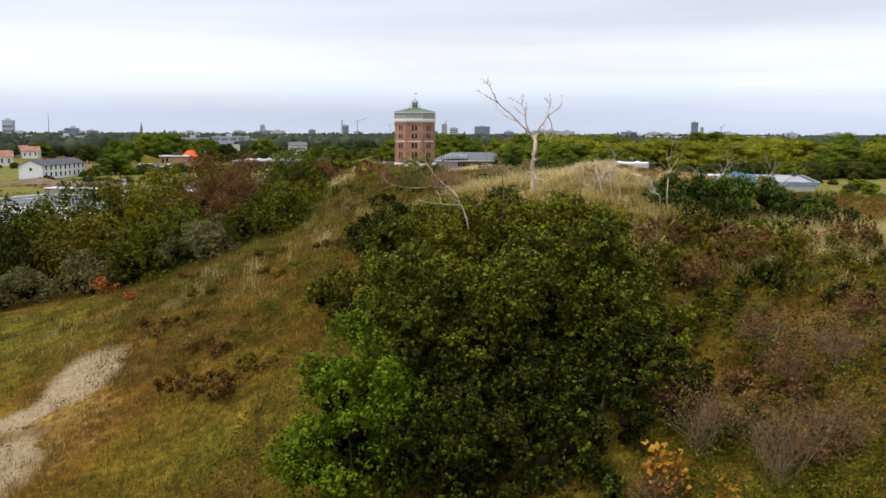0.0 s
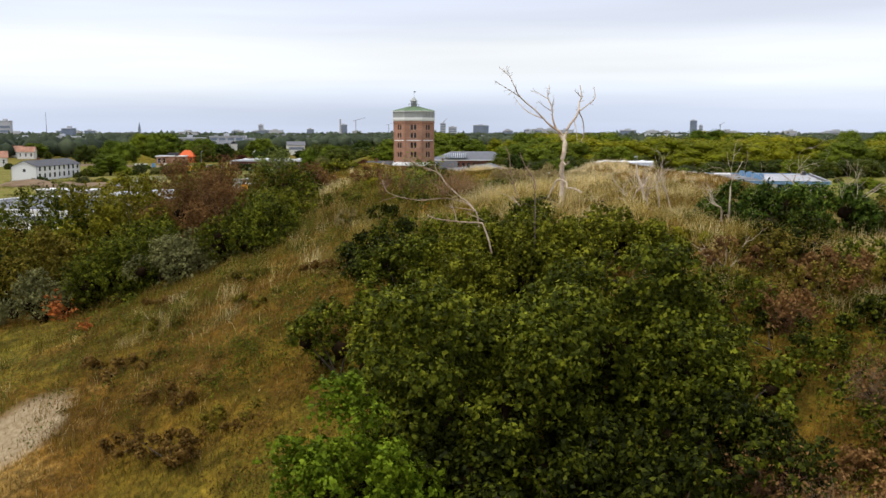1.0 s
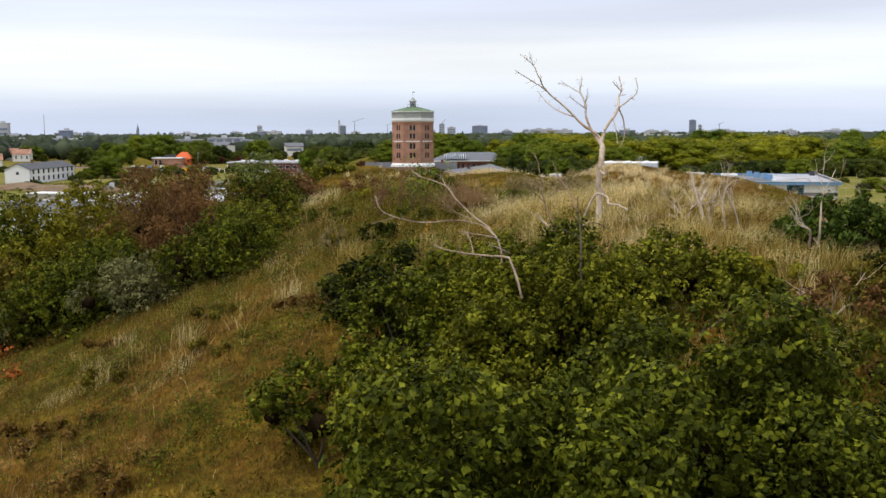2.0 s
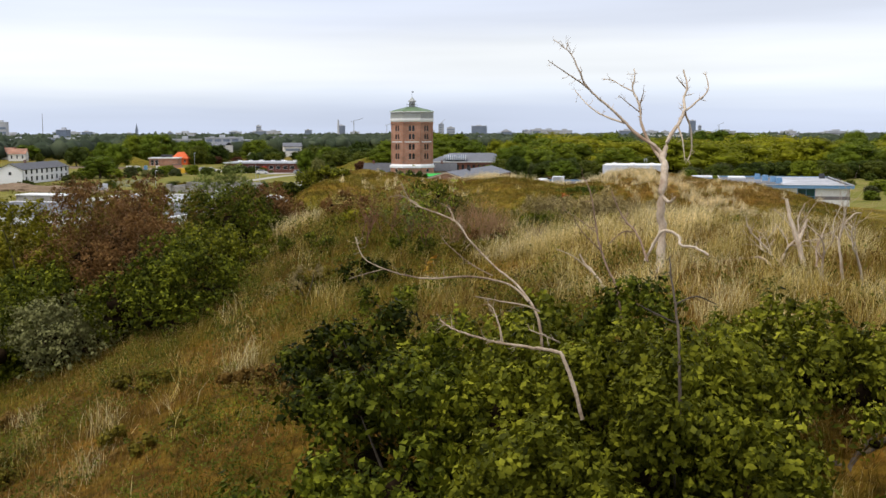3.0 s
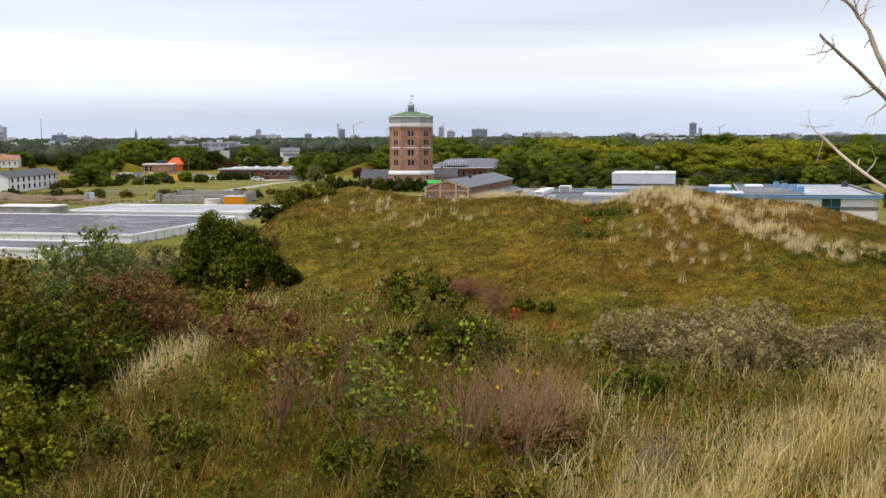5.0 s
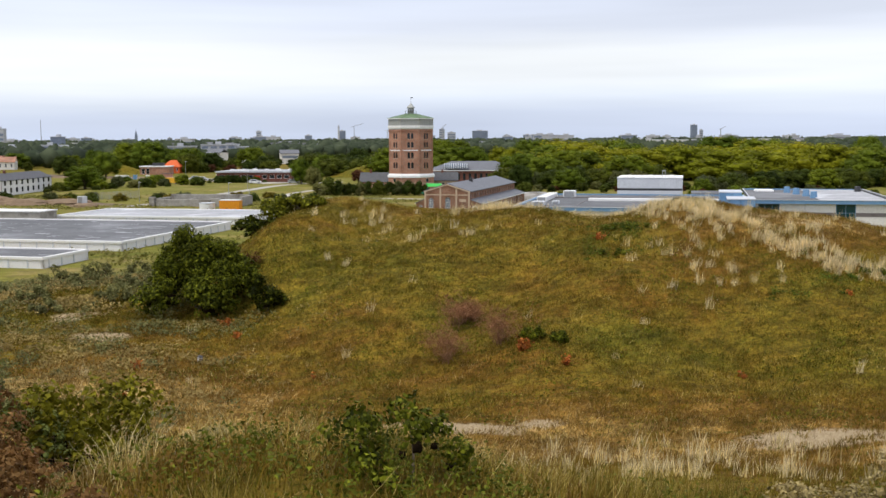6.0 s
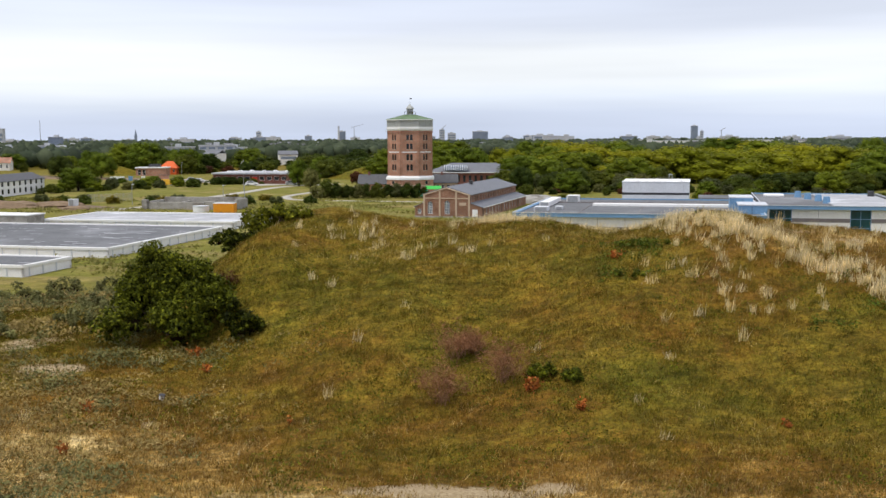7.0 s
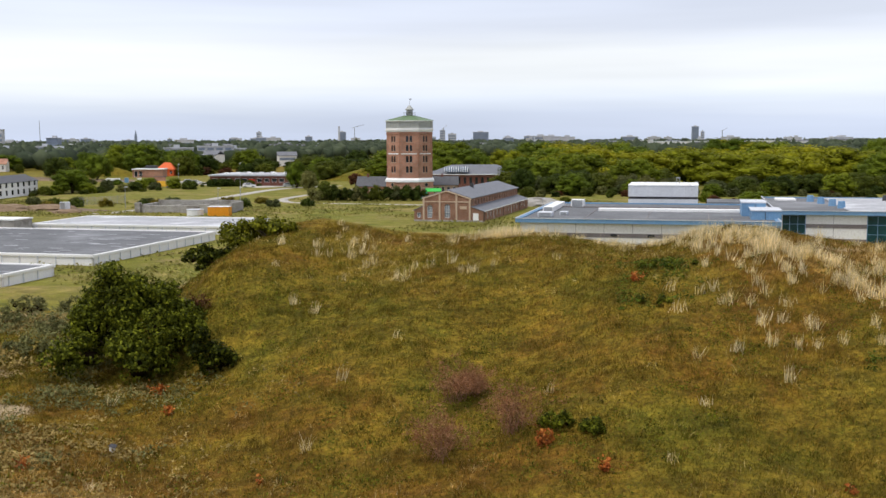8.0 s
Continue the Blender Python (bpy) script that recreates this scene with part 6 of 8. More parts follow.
# small pale houses scattered through the plain
_h = np.random.default_rng(131)
for k in range(54):
    b = _h.uniform(-0.42, -0.10) if k < 36 else _h.uniform(-0.08, 0.40)
    d = _h.uniform(620, 1500) if k < 36 else _h.uniform(1300, 2600)
    hw, hd, hh = _h.uniform(8, 19) * d / 1000, 9.0, _h.uniform(6.5, 9.0) + 1.5 * d / 1000
    ob = thing("town_house", "distant pale house among the trees", "house", pose(b * d, d + 25, 0, 0, 0, _h.uniform(-25, 25)), "houses on the plain")
    part("wall", box_bm(-hw / 2, hw / 2, 0, hd, 0, hh - 2.0), (M_white, M_cream, M_flat, M_cream)[int(_h.integers(4))], ob)
    bm = bmesh.new()
    slab(bm, (-hw / 2 - 0.4, -0.4, hh - 2.2), (hw / 2 + 0.4, -0.4, hh - 2.2), (hw / 2 + 0.4, hd / 2, hh), (-hw / 2 - 0.4, hd / 2, hh), 0.3)
    slab(bm, (-hw / 2 - 0.4, hd / 2, hh), (hw / 2 + 0.4, hd / 2, hh), (hw / 2 + 0.4, hd + 0.4, hh - 2.2), (-hw / 2 - 0.4, hd + 0.4, hh - 2.2), 0.3)
    part("roof", bm, (M_slate, M_slate, M_tile_dark)[int(_h.integers(3))], ob)
    part("window_band", box_bm(-hw / 2 + 1, hw / 2 - 1, -0.06, 0.1, hh * 0.4, hh * 0.58), M_farblue, ob)

SKY = "distant city buildings"
_c = np.random.default_rng(91)


def tower_block(px, dist, wide, h, mat, label, name="tower_block"):
    """A far building at a bearing: px is its offset to the right for each metre ahead."""
    x = px * dist
    ob = thing(name, label, "building", pose(x, dist + 25, 0), SKY)
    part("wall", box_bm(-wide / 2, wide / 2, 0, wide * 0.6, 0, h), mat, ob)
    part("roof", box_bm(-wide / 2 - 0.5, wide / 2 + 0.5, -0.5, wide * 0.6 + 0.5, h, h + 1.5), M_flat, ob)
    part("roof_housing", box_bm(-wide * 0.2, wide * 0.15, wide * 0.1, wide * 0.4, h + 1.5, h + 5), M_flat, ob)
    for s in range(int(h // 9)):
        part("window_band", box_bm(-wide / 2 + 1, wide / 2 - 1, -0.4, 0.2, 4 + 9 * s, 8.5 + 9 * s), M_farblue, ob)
    return ob


tower_block(0.2361, 4059, 24, 56, M_farblue, "distant dark blue-grey tower block")
tower_block(0.2429, 4130, 13, 37, M_flat, "distant slim pale tower block")
tower_block(0.0358, 4130, 59, 38, M_farblue, "distant broad blue-grey office block")
tower_block(-0.1714, 4130, 18, 40, M_flat, "distant pale tower block")
tower_block(-0.4143, 2100, 21, 35, M_flat, "distant pale grey tower block")
tower_block(0.0000, 4130, 21, 45, M_flat, "distant pale tower block")
tower_block(0.0091, 4200, 32, 32, M_flat, "distant pale office block")
for k in range(46):
    b = _c.uniform(-0.41, 0.42)
    d = _c.uniform(2200, 4700)
    big = math.exp(-((b + 0.07) / 0.115) ** 2) + math.exp(-((b - 0.14) / 0.09) ** 2)
    tower_block(b, d, _c.uniform(14, 46), _c.uniform(11, 17) + big * _c.uniform(1, 9) * d / 3900, M_flat if _c.random() < 0.65 else M_farblue, "distant city building, its concrete paled by painted haze")
chim = thing("chimney_stack", "distant tall slim chimney stack", "chimney", pose(-0.0965 * 4060, 4085, 0), SKY)
part("shaft", frustum(bmesh.new(), 4.5, 3.2, 0, 62, 12, 0), M_flat, chim)
tower_block(-0.0937, 4087, 27, 40, M_farblue, "distant building beside the chimney")
mast = thing("radio_mast", "distant thin steel lattice radio mast", "mast", pose(-0.3746 * 2400, 2425, 0), SKY)
part("mast", frustum(bmesh.new(), 1.0, 0.5, 0, 58, 4, 0), M_steel, mast)
mast2 = thing("church_spire", "distant dark church spire", "church", pose(-0.286 * 3300, 3325, 0), SKY)
part("spire", frustum(frustum(bmesh.new(), 5, 5, 0, 24, 4, 45), 4.5, 0.2, 24, 44, 8, 0), M_farblue, mast2)


def crane(px, dist, h, reach, rz):
    ob = thing("tower_crane", "distant slim steel tower crane", "crane", pose(px * dist, dist + 25, 0, 0, 0, rz), "tower cranes")
    part("mast", box_bm(-0.9, 0.9, -0.9, 0.9, 0, h), M_steel, ob)
    bm = bmesh.new()
    slab(bm, (-reach * 0.3, -0.6, h - 2), (reach, -0.6, h + reach * 0.3), (reach, 0.6, h + reach * 0.3), (-reach * 0.3, 0.6, h - 2), 1.2)
    part("jib", bm, M_steel, ob)


for p, d, h, r, z in ((-0.082, 3700, 54, 34, 20), (0.001, 3600, 50, 30, 70), (-0.051, 3900, 42, 26, 0), (0.261, 3800, 40, 28, 40)):
    crane(p, d, h, r, z)
for k, (p, d, w_, h) in enumerate(((0.2185, 1837, 90, 9), (0.2526, 1925, 80, 8), (0.2838, 2012, 70, 8), (0.3008, 2100, 60, 9), (0.1873, 2187, 40, 10), (-0.3406, 1575, 60, 9), (-0.1249, 1750, 50, 8))):
    g = thing("warehouse", "distant long white warehouse", "building", pose(p * d, d + 25, 0), "distant warehouses")
    part("wall", box_bm(-w_ / 2, w_ / 2, 0, 25, 0, h), M_white, g)
    part("roof", box_bm(-w_ / 2 - 0.5, w_ / 2 + 0.5, -0.5, 25.5, h, h + 0.8), M_grey, g)


# undergrowth along the foot of the right-hand wood
for i in range(26):
    plant(("dark", "grey", "dark", "rust", "mid")[i % 5], 24.0 + 3.6 * i + _t.uniform(-1.5, 1.5), 345 - 0.35 * i + _t.uniform(-8, 6), _t.uniform(4.0, 7.0), 1.35, -0.4, _t)

# ---- shrubs, saplings and dead wood on the dunes ----
def bush(name, label, x, y, top, rx, ry, leaf_mat, seed, leaf=0.055, per=420, clumps=16, sub=0.42, twigs=5, core=0.30, category="shrub", group="", low=0.15):
    """A shrub from the ground up to the height top: forking stems and a crown of leaf clumps with an uneven outline."""
    rng = np.random.default_rng(seed)
    z0 = gz(x, y)
    h = top - z0
    ob = thing(name, label, category, pose(x, y, z0), group)
    size = 1.25 * sub * min(rx, h)
    lobes, sprays = [], []
    n = max(6, int(clumps * 0.7))
    for i in range(n):
        a, u = 2.4 * i + rng.uniform(-0.5, 0.5), (i + 0.5) / n
        el = math.asin(min(1, max(-0.1, 1.1 * u - 0.1)))
        k = rng.uniform(0.5, 1.08)
        cx, cy = rx * k * math.cos(el) * math.cos(a), ry * k * math.cos(el) * math.sin(a)
        cz = h * (low + (0.84 - low) * math.sin(el) * rng.uniform(0.68, 1.12)) if el > 0 else h * low
        r = size * rng.uniform(0.7, 1.2)
        cz = max(cz, gz(x + cx, y + cy) - z0 + 0.2 * r)
        lobes.append((cx, cy, cz, r))
        out = unit(np.array([cx / rx, cy / ry, 0.45]))
        if h > 1.2:
            # leaves inside the lobe, so that nothing shines through
            sprays.append((cx * 0.92, cy * 0.92, cz - 0.1 * r, r * 0.62))
        for _ in range(10):
            d = unit(out * 0.55 + rng.normal(size=3) * 0.85 + np.array([0, 0, 0.25]))
            sprays.append((cx + d[0] * r * 0.62, cy + d[1] * r * 0.62, cz + d[2] * r * 0.62, r * rng.uniform(0.30, 0.50)))
    pile = crown_np(sprays, per * 1.9, leaf, rng, 0)
    # dark cores in the lobes, painted as the shade between the leaves
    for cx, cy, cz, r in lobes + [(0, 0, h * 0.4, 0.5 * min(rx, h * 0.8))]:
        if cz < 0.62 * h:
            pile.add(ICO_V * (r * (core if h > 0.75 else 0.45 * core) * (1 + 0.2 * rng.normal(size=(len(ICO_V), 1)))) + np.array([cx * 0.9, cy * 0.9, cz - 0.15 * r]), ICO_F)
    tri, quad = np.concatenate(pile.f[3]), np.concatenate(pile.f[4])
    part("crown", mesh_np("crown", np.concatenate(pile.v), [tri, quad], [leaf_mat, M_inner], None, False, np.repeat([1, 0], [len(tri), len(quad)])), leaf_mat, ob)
    for i in range(min(twigs, 5)):
        cx, cy, cz, r = lobes[int(rng.integers(len(lobes)))]
        a = np.array([rng.normal() * 0.08, rng.normal() * 0.08, -0.1])
        b = np.array([cx, cy, cz]) * rng.uniform(0.9, 1.15)
        mid = (a + b) / 2 + rng.normal(size=3) * 0.1 * rx
        t = np.linspace(0, 1, 7)[:, None]
        part("stem", mesh_np("stem", *tube_np((1 - t) ** 2 * a + 2 * t * (1 - t) * mid + t * t * b, np.linspace(0.035, 0.008, 7) * max(0.5, rx / 1.5), 5), M_bark), M_bark, ob)
    return ob


def bare_bush(name, label, x, y, top, spread, twig_mat, seed, stems=26, radius=0.011, group="", leaf_mat=None, leaves=0, leaf=0.05, depth=2, kids=4, wander=0.3):
    """A shrub of bare twigs, with a few leaves left at the tips."""
    rng = np.random.default_rng(seed)
    z0 = gz(x, y)
    h = top - z0
    ob = thing(name, label, "shrub", pose(x, y, z0), group)
    pile, tips = Pile(), []
    for i in range(stems):
        a = rng.uniform(0, 2 * np.pi)
        d = np.array([math.cos(a) * spread * rng.uniform(0.2, 1), math.sin(a) * spread * rng.uniform(0.2, 1), h])
        p = np.array([rng.normal() * 0.12 * spread, rng.normal() * 0.12 * spread, -0.05])
        branch_np(p, d, np.linalg.norm(d) * rng.uniform(0.6, 0.9), radius * rng.uniform(0.7, 1.2), rng, pile, depth, wander, kids, 0.3, 0.15, 4, 0.75, tips)
    part("branchwork", pile.mesh("branchwork", twig_mat), twig_mat, ob)
    if leaves and leaf_mat:
        t = np.array(tips)
        p = t[rng.integers(len(t), size=leaves)] + rng.normal(size=(leaves, 3)) * 0.05
        part("leaves", mesh_np("leaves", *leaves_np(p, unit(rng.normal(size=(leaves, 3)) + np.array([0, 0, 0.6])), leaf, rng), leaf_mat), leaf_mat, ob)
    return ob


def sprig(name, label, x, y, height, leaf_mat, seed, stems=5, leaves=70, leaf=0.06, group=""):
    """A low plant of a few upright leafy stems."""
    rng = np.random.default_rng(seed)
    ob = thing(name, label, "plant", pose(x, y, gz(x, y)), group)
    pile, pts = Pile(), []
    for i in range(stems):
        a = rng.uniform(0, 2 * np.pi)
        pts.append(branch_np((0, 0, -0.03), (0.5 * math.cos(a), 0.5 * math.sin(a), 1), height * rng.uniform(0.6, 1), 0.006, rng, pile, 1, 0.3, 2, 0.4, 0.1, 4))
    part("stem", pile.mesh("stem", M_twigred), M_twigred, ob)
    q = np.concatenate([p[len(p) // 3:] for p in pts])
    p = q[rng.integers(len(q), size=leaves)] + rng.normal(size=(leaves, 3)) * height * 0.16
    p[:, 2] = np.maximum(p[:, 2], 0.03)
    part("leaves", mesh_np("leaves", *leaves_np(p, unit(rng.normal(size=(leaves, 3)) + np.array([0, 0, 0.8])), leaf, rng), leaf_mat), leaf_mat, ob)
    return ob


OAK = "dense green scrub oak with small lobed leaves on the dune slope"
bush("scrub_oak", OAK, 1.12, 17.29, 12.49, 1.9, 1.5, M_oak, 1, clumps=22, sub=0.36, per=812)
bush("scrub_oak", OAK, 3.15, 18.23, 12.80, 1.6, 1.4, M_oak, 2, clumps=20, sub=0.38, per=812)
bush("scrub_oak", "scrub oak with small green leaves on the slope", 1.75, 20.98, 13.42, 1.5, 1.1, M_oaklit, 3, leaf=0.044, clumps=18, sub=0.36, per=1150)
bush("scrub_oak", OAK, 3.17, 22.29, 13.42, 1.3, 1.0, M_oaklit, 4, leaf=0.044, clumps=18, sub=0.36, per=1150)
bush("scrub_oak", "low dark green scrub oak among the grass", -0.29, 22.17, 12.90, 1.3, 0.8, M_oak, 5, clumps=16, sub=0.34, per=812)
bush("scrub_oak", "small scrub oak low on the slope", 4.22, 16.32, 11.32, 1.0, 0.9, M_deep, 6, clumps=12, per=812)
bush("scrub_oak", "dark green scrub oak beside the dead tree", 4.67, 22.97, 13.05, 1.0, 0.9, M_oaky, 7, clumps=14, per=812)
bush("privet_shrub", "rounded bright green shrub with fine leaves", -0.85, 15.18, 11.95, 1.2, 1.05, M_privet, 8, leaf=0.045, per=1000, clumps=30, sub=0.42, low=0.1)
bush("scrub_oak", "leafy oak scrub at the foot, dark as in shade", 0.6, 14.4, 10.7, 1.1, 0.9, M_deep, 9, leaf=0.05, per=800, clumps=14, sub=0.4)
GREEN = "leafy dark green shrub on the dune crest"
bush("crest_shrub", GREEN, 6.9, 24.9, 13.8, 1.3, 0.9, M_holly, 10, per=950, clumps=20)
bush("crest_shrub", GREEN, 8.2, 25.0, 13.75, 1.4, 1.0, M_holly, 11, per=950, clumps=20)
bush("crest_shrub", GREEN, 9.5, 24.2, 13.35, 1.1, 0.9, M_holly, 12, per=950, clumps=18)
# the thicket on the flank of the first dune
THICK = "shrubs of the thicket"
for bx, by, bt, brx, bry, bm_, bl, text in (
        (-13.4, 39.6, 13.75, 2.1, 1.9, M_oak, 0.085, "tall dark green hawthorn in the thicket"),
        (-9.6, 36.9, 13.55, 1.6, 1.4, M_oaky, 0.075, "yellow-green hawthorn in the thicket"),
        (-11.4, 38.6, 13.2, 1.7, 1.5, M_oaky, 0.08, "olive hawthorn in the thicket"),
        (-7.7, 38.6, 14.15, 1.7, 1.5, M_olive, 0.06, "tall olive-brown hawthorn in the thicket"),
        (-6.8, 31.3, 12.05, 1.3, 0.9, M_sage, 0.055, "grey-green low shrub in the thicket"),
        (-4.9, 31.0, 12.9, 1.3, 1.0, M_oak, 0.055, "green shrub at the edge of the thicket"),
        (-4.3, 33.0, 13.2, 1.0, 0.9, M_oaklit, 0.055, "green shrub at the edge of the thicket"),
        (-4.6, 35.7, 14.05, 1.15, 1.0, M_oak, 0.05, "upright fresh green shrub on the dune shoulder"),
        (-5.5, 39.7, 14.45, 1.15, 1.0, M_fresh, 0.045, "slender fresh green shrub beyond the shoulder"),
        (-8.4, 34.6, 12.7, 1.2, 1.1, M_oak, 0.07, "dark green shrub in the thicket"),
        (-16.3, 40.0, 12.2, 1.9, 1.5, M_oak, 0.085, "broad green shrub low in the thicket"),
        (-12.2, 35.0, 11.9, 1.5, 1.1, M_olive, 0.075, "olive shrub low in the thicket"),
        (-9.0, 32.6, 11.6, 1.4, 1.0, M_oak, 0.065, "green shrub at the foot of the thicket"),
        (-19.2, 38.5, 11.8, 1.9, 1.4, M_oaky, 0.085, "yellow-green shrub low in the thicket"),
        (-16.0, 44.5, 12.3, 2.2, 1.9, M_oak, 0.09, "tall green shrub at the back of the thicket"),
        (-19.5, 45.5, 11.5, 2.2, 1.8, M_deep, 0.09, "tall dark shrub at the back of the thicket"),
        (-10.5, 41.5, 13.3, 1.8, 1.5, M_olive, 0.08, "olive shrub at the back of the thicket"),
        (-14.4, 36.2, 11.4, 1.6, 1.2, M_deep, 0.08, "dark shrub at the foot of the thicket"),
        (-17.0, 35.0, 10.6, 1.5, 1.1, M_olive, 0.08, "olive shrub at the foot of the thicket"),
        (-8.2, 32.6, 12.0, 1.1, 0.9, M_oak, 0.06, "leafy green shrub below the brown one"),
        (-11.0, 32.6, 10.7, 1.2, 0.8, M_sage, 0.055, "silvery grey-green low shrub on the flank"),
        (-13.6, 33.2, 10.2, 1.1, 0.7, M_sage, 0.055, "silvery grey-green low shrub on the flank"),
        (-3.9, 40.4, 13.3, 1.0, 0.9, M_oaky, 0.06, "yellow-green shrub beyond the shoulder"),
        (-8.6, 42.0, 14.0, 1.8, 1.5, M_olive, 0.075, "tall olive shrub at the back of the thicket"),
        (-11.2, 42.8, 13.5, 1.8, 1.5, M_oaky, 0.08, "yellow-green shrub at the back of the thicket"),
        (-6.0, 37.4, 13.7, 1.1, 1.0, M_olive, 0.06, "olive shrub between the brown ones")):
    bush("hawthorn", text, bx, by, bt, brx, bry, bm_, int(20 - 7 * bx + 3 * by), leaf=bl * 0.8, per=1.35 / (0.8 * bl) ** 2, clumps=20, group=THICK)
for bx, by, bt, br, text in ((-7.1, 36.2, 14.08, 1.65, "broad reddish brown withered shrub in the thicket"), (-6.1, 35.2, 13.5, 1.0, "reddish brown withered shrub in the thicket"),
                             (-4.2, 37.2, 13.75, 1.1, "dark brown withered shrub on the shoulder"), (-5.0, 38.2, 13.4, 1.0, "dark brown withered shrub below the shoulder")):
    bush("bare_hawthorn", text, bx, by, bt, br, br * 0.9, M_brown, int(40 + by * 3), leaf=0.032, per=1150, clumps=22, group=THICK)
    bare_bush("bare_hawthorn", "fine brown leafless twigs standing out of the thicket", bx, by, bt + 0.14, br * 0.85, M_redtwig, int(300 + by * 3), stems=26, radius=0.006, group=THICK, depth=2, kids=4)
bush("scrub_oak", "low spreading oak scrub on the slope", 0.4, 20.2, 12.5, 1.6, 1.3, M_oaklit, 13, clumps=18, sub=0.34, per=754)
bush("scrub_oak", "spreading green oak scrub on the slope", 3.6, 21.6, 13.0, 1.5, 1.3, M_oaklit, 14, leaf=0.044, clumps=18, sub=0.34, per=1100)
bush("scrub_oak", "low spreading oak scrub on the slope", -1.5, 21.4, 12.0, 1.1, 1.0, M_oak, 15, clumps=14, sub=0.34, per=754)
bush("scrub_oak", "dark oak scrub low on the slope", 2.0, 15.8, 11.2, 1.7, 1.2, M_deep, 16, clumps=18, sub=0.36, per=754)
bush("scrub_oak", "dark oak scrub low on the slope", 4.3, 17.2, 11.7, 1.3, 1.1, M_oak, 17, clumps=16, sub=0.36, per=754)
bush("scrub_oak", "low green scrub beside the dead boughs", 0.9, 23.6, 13.25, 1.1, 0.9, M_oaklit, 18, clumps=14, sub=0.34, per=812)
bush("scrub_oak", "low dark scrub beside the dead boughs", -0.9, 24.6, 13.05, 1.0, 0.9, M_deep, 19, leaf=0.06, clumps=14, sub=0.34, per=899)
bush("scrub_oak", "dense green oak scrub round the dead boughs", 1.0, 22.1, 13.5, 1.1, 0.9, M_oaklit, 141, leaf=0.042, clumps=16, sub=0.36, per=1250)
bush("scrub_oak", "dense green oak scrub round the dead boughs", 2.1, 23.1, 13.48, 1.0, 0.8, M_oak, 142, leaf=0.042, clumps=16, sub=0.36, per=1250)
bush("scrub_oak", "leafy green oak scrub below the crest", 0.0, 23.0, 13.25, 1.0, 0.8, M_oak, 143, leaf=0.042, clumps=14, sub=0.36, per=1250)
bush("scrub_oak", "upright leafy oak shoots round dead stems", 2.0, 20.9, 13.75, 0.65, 0.55, M_oaklit, 146, leaf=0.042, clumps=14, sub=0.4, per=1250)
# oaks at the slope's foot, their shade painted in by the darkest leaves
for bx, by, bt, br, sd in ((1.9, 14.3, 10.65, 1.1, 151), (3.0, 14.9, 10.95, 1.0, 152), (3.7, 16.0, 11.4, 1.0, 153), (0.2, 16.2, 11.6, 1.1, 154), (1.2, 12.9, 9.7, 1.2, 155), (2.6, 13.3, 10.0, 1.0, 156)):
    bush("scrub_oak", "leafy oak scrub at the foot, dark as in shade", bx, by, bt, br, br * 0.85, M_deep, sd, clumps=14, sub=0.36, per=560)
# on top of the first dune
ROSE = "dense russet leafless rose bush in the grass"
for bx, by, bt, bs, sd in ((0.72, 31.55, 14.08, 0.62, 50), (0.30, 31.9, 13.95, 0.5, 49), (1.05, 32.1, 13.85, 0.5, 48)):
    bare_bush("burnet_rose", ROSE, bx, by, bt, bs, M_redtwig, sd, stems=34, radius=0.0075, leaf_mat=M_amber, leaves=40, leaf=0.022, depth=2, kids=3, group="rose bushes")
SAGE = "mounded grey-brown sage bush with fine leaves"
for bx, by, bt, br in ((2.75, 33.5, 13.86, 0.55), (2.1, 34.3, 13.80, 0.5), (3.35, 34.0, 13.78, 0.6), (3.95, 33.9, 13.70, 0.55), (4.55, 34.6, 13.62, 0.6), (2.7, 35.3, 13.70, 0.6), (3.7, 35.6, 13.60, 0.65), (5.4, 35.6, 13.42, 0.6)):
    bush("sage_bush", SAGE, bx, by, bt, br, br * 0.85, M_sagebrown, int(150 + bx * 9 + by), leaf=0.022, per=2300, clumps=16, twigs=5, group="sage bushes")
bare_bush("burnet_rose", "low brown twiggy bush in the grass", 1.64, 30.73, 13.68, 0.35, M_twig, 53, stems=24, radius=0.005)
bush("sage_bush", "pale grey seed-headed plant in the grass", -2.21, 29.90, 13.02, 0.32, 0.3, M_sagebrown, 54, leaf=0.02, per=2300, clumps=10, twigs=5)


def shoots(name, label, x, y, height, spread, leaf_mat, seed, stems=5, per=46, leaf=0.034, radius=0.008, stem_mat=M_twigred):
    """A sapling: upright crooked stems with short side twigs and leaves along them."""
    rng = np.random.default_rng(seed)
    ob = thing(name, label, "sapling", pose(x, y, gz(x, y)))
    for _ in range(stems):
        a, pile, tips = rng.uniform(0, 2 * np.pi), Pile(), []
        p = branch_np((0.06 * math.cos(a), 0.06 * math.sin(a), -0.06), (spread * math.cos(a), spread * math.sin(a), 1), height * rng.uniform(0.65, 1), radius, rng, pile, 1, 0.32, 6, 0.3, 0.25, 5, 0.7, tips)
        st = tagged(part("branchwork", pile.mesh("branchwork", stem_mat), stem_mat, ob), kind="stuff")
        q = np.concatenate([p[len(p) // 3:]] + [np.array(tips)] * 2 + [(np.array(tips) + p[len(p) // 2:].mean(0)) / 2])
        c = q[rng.integers(len(q), size=per)] + rng.normal(size=(per, 3)) * 0.035
        part("leaves", mesh_np("leaves", *leaves_np(c, unit(rng.normal(size=(per, 3)) + np.array([0, 0, 0.7])), leaf, rng), leaf_mat), leaf_mat, st)
    return ob


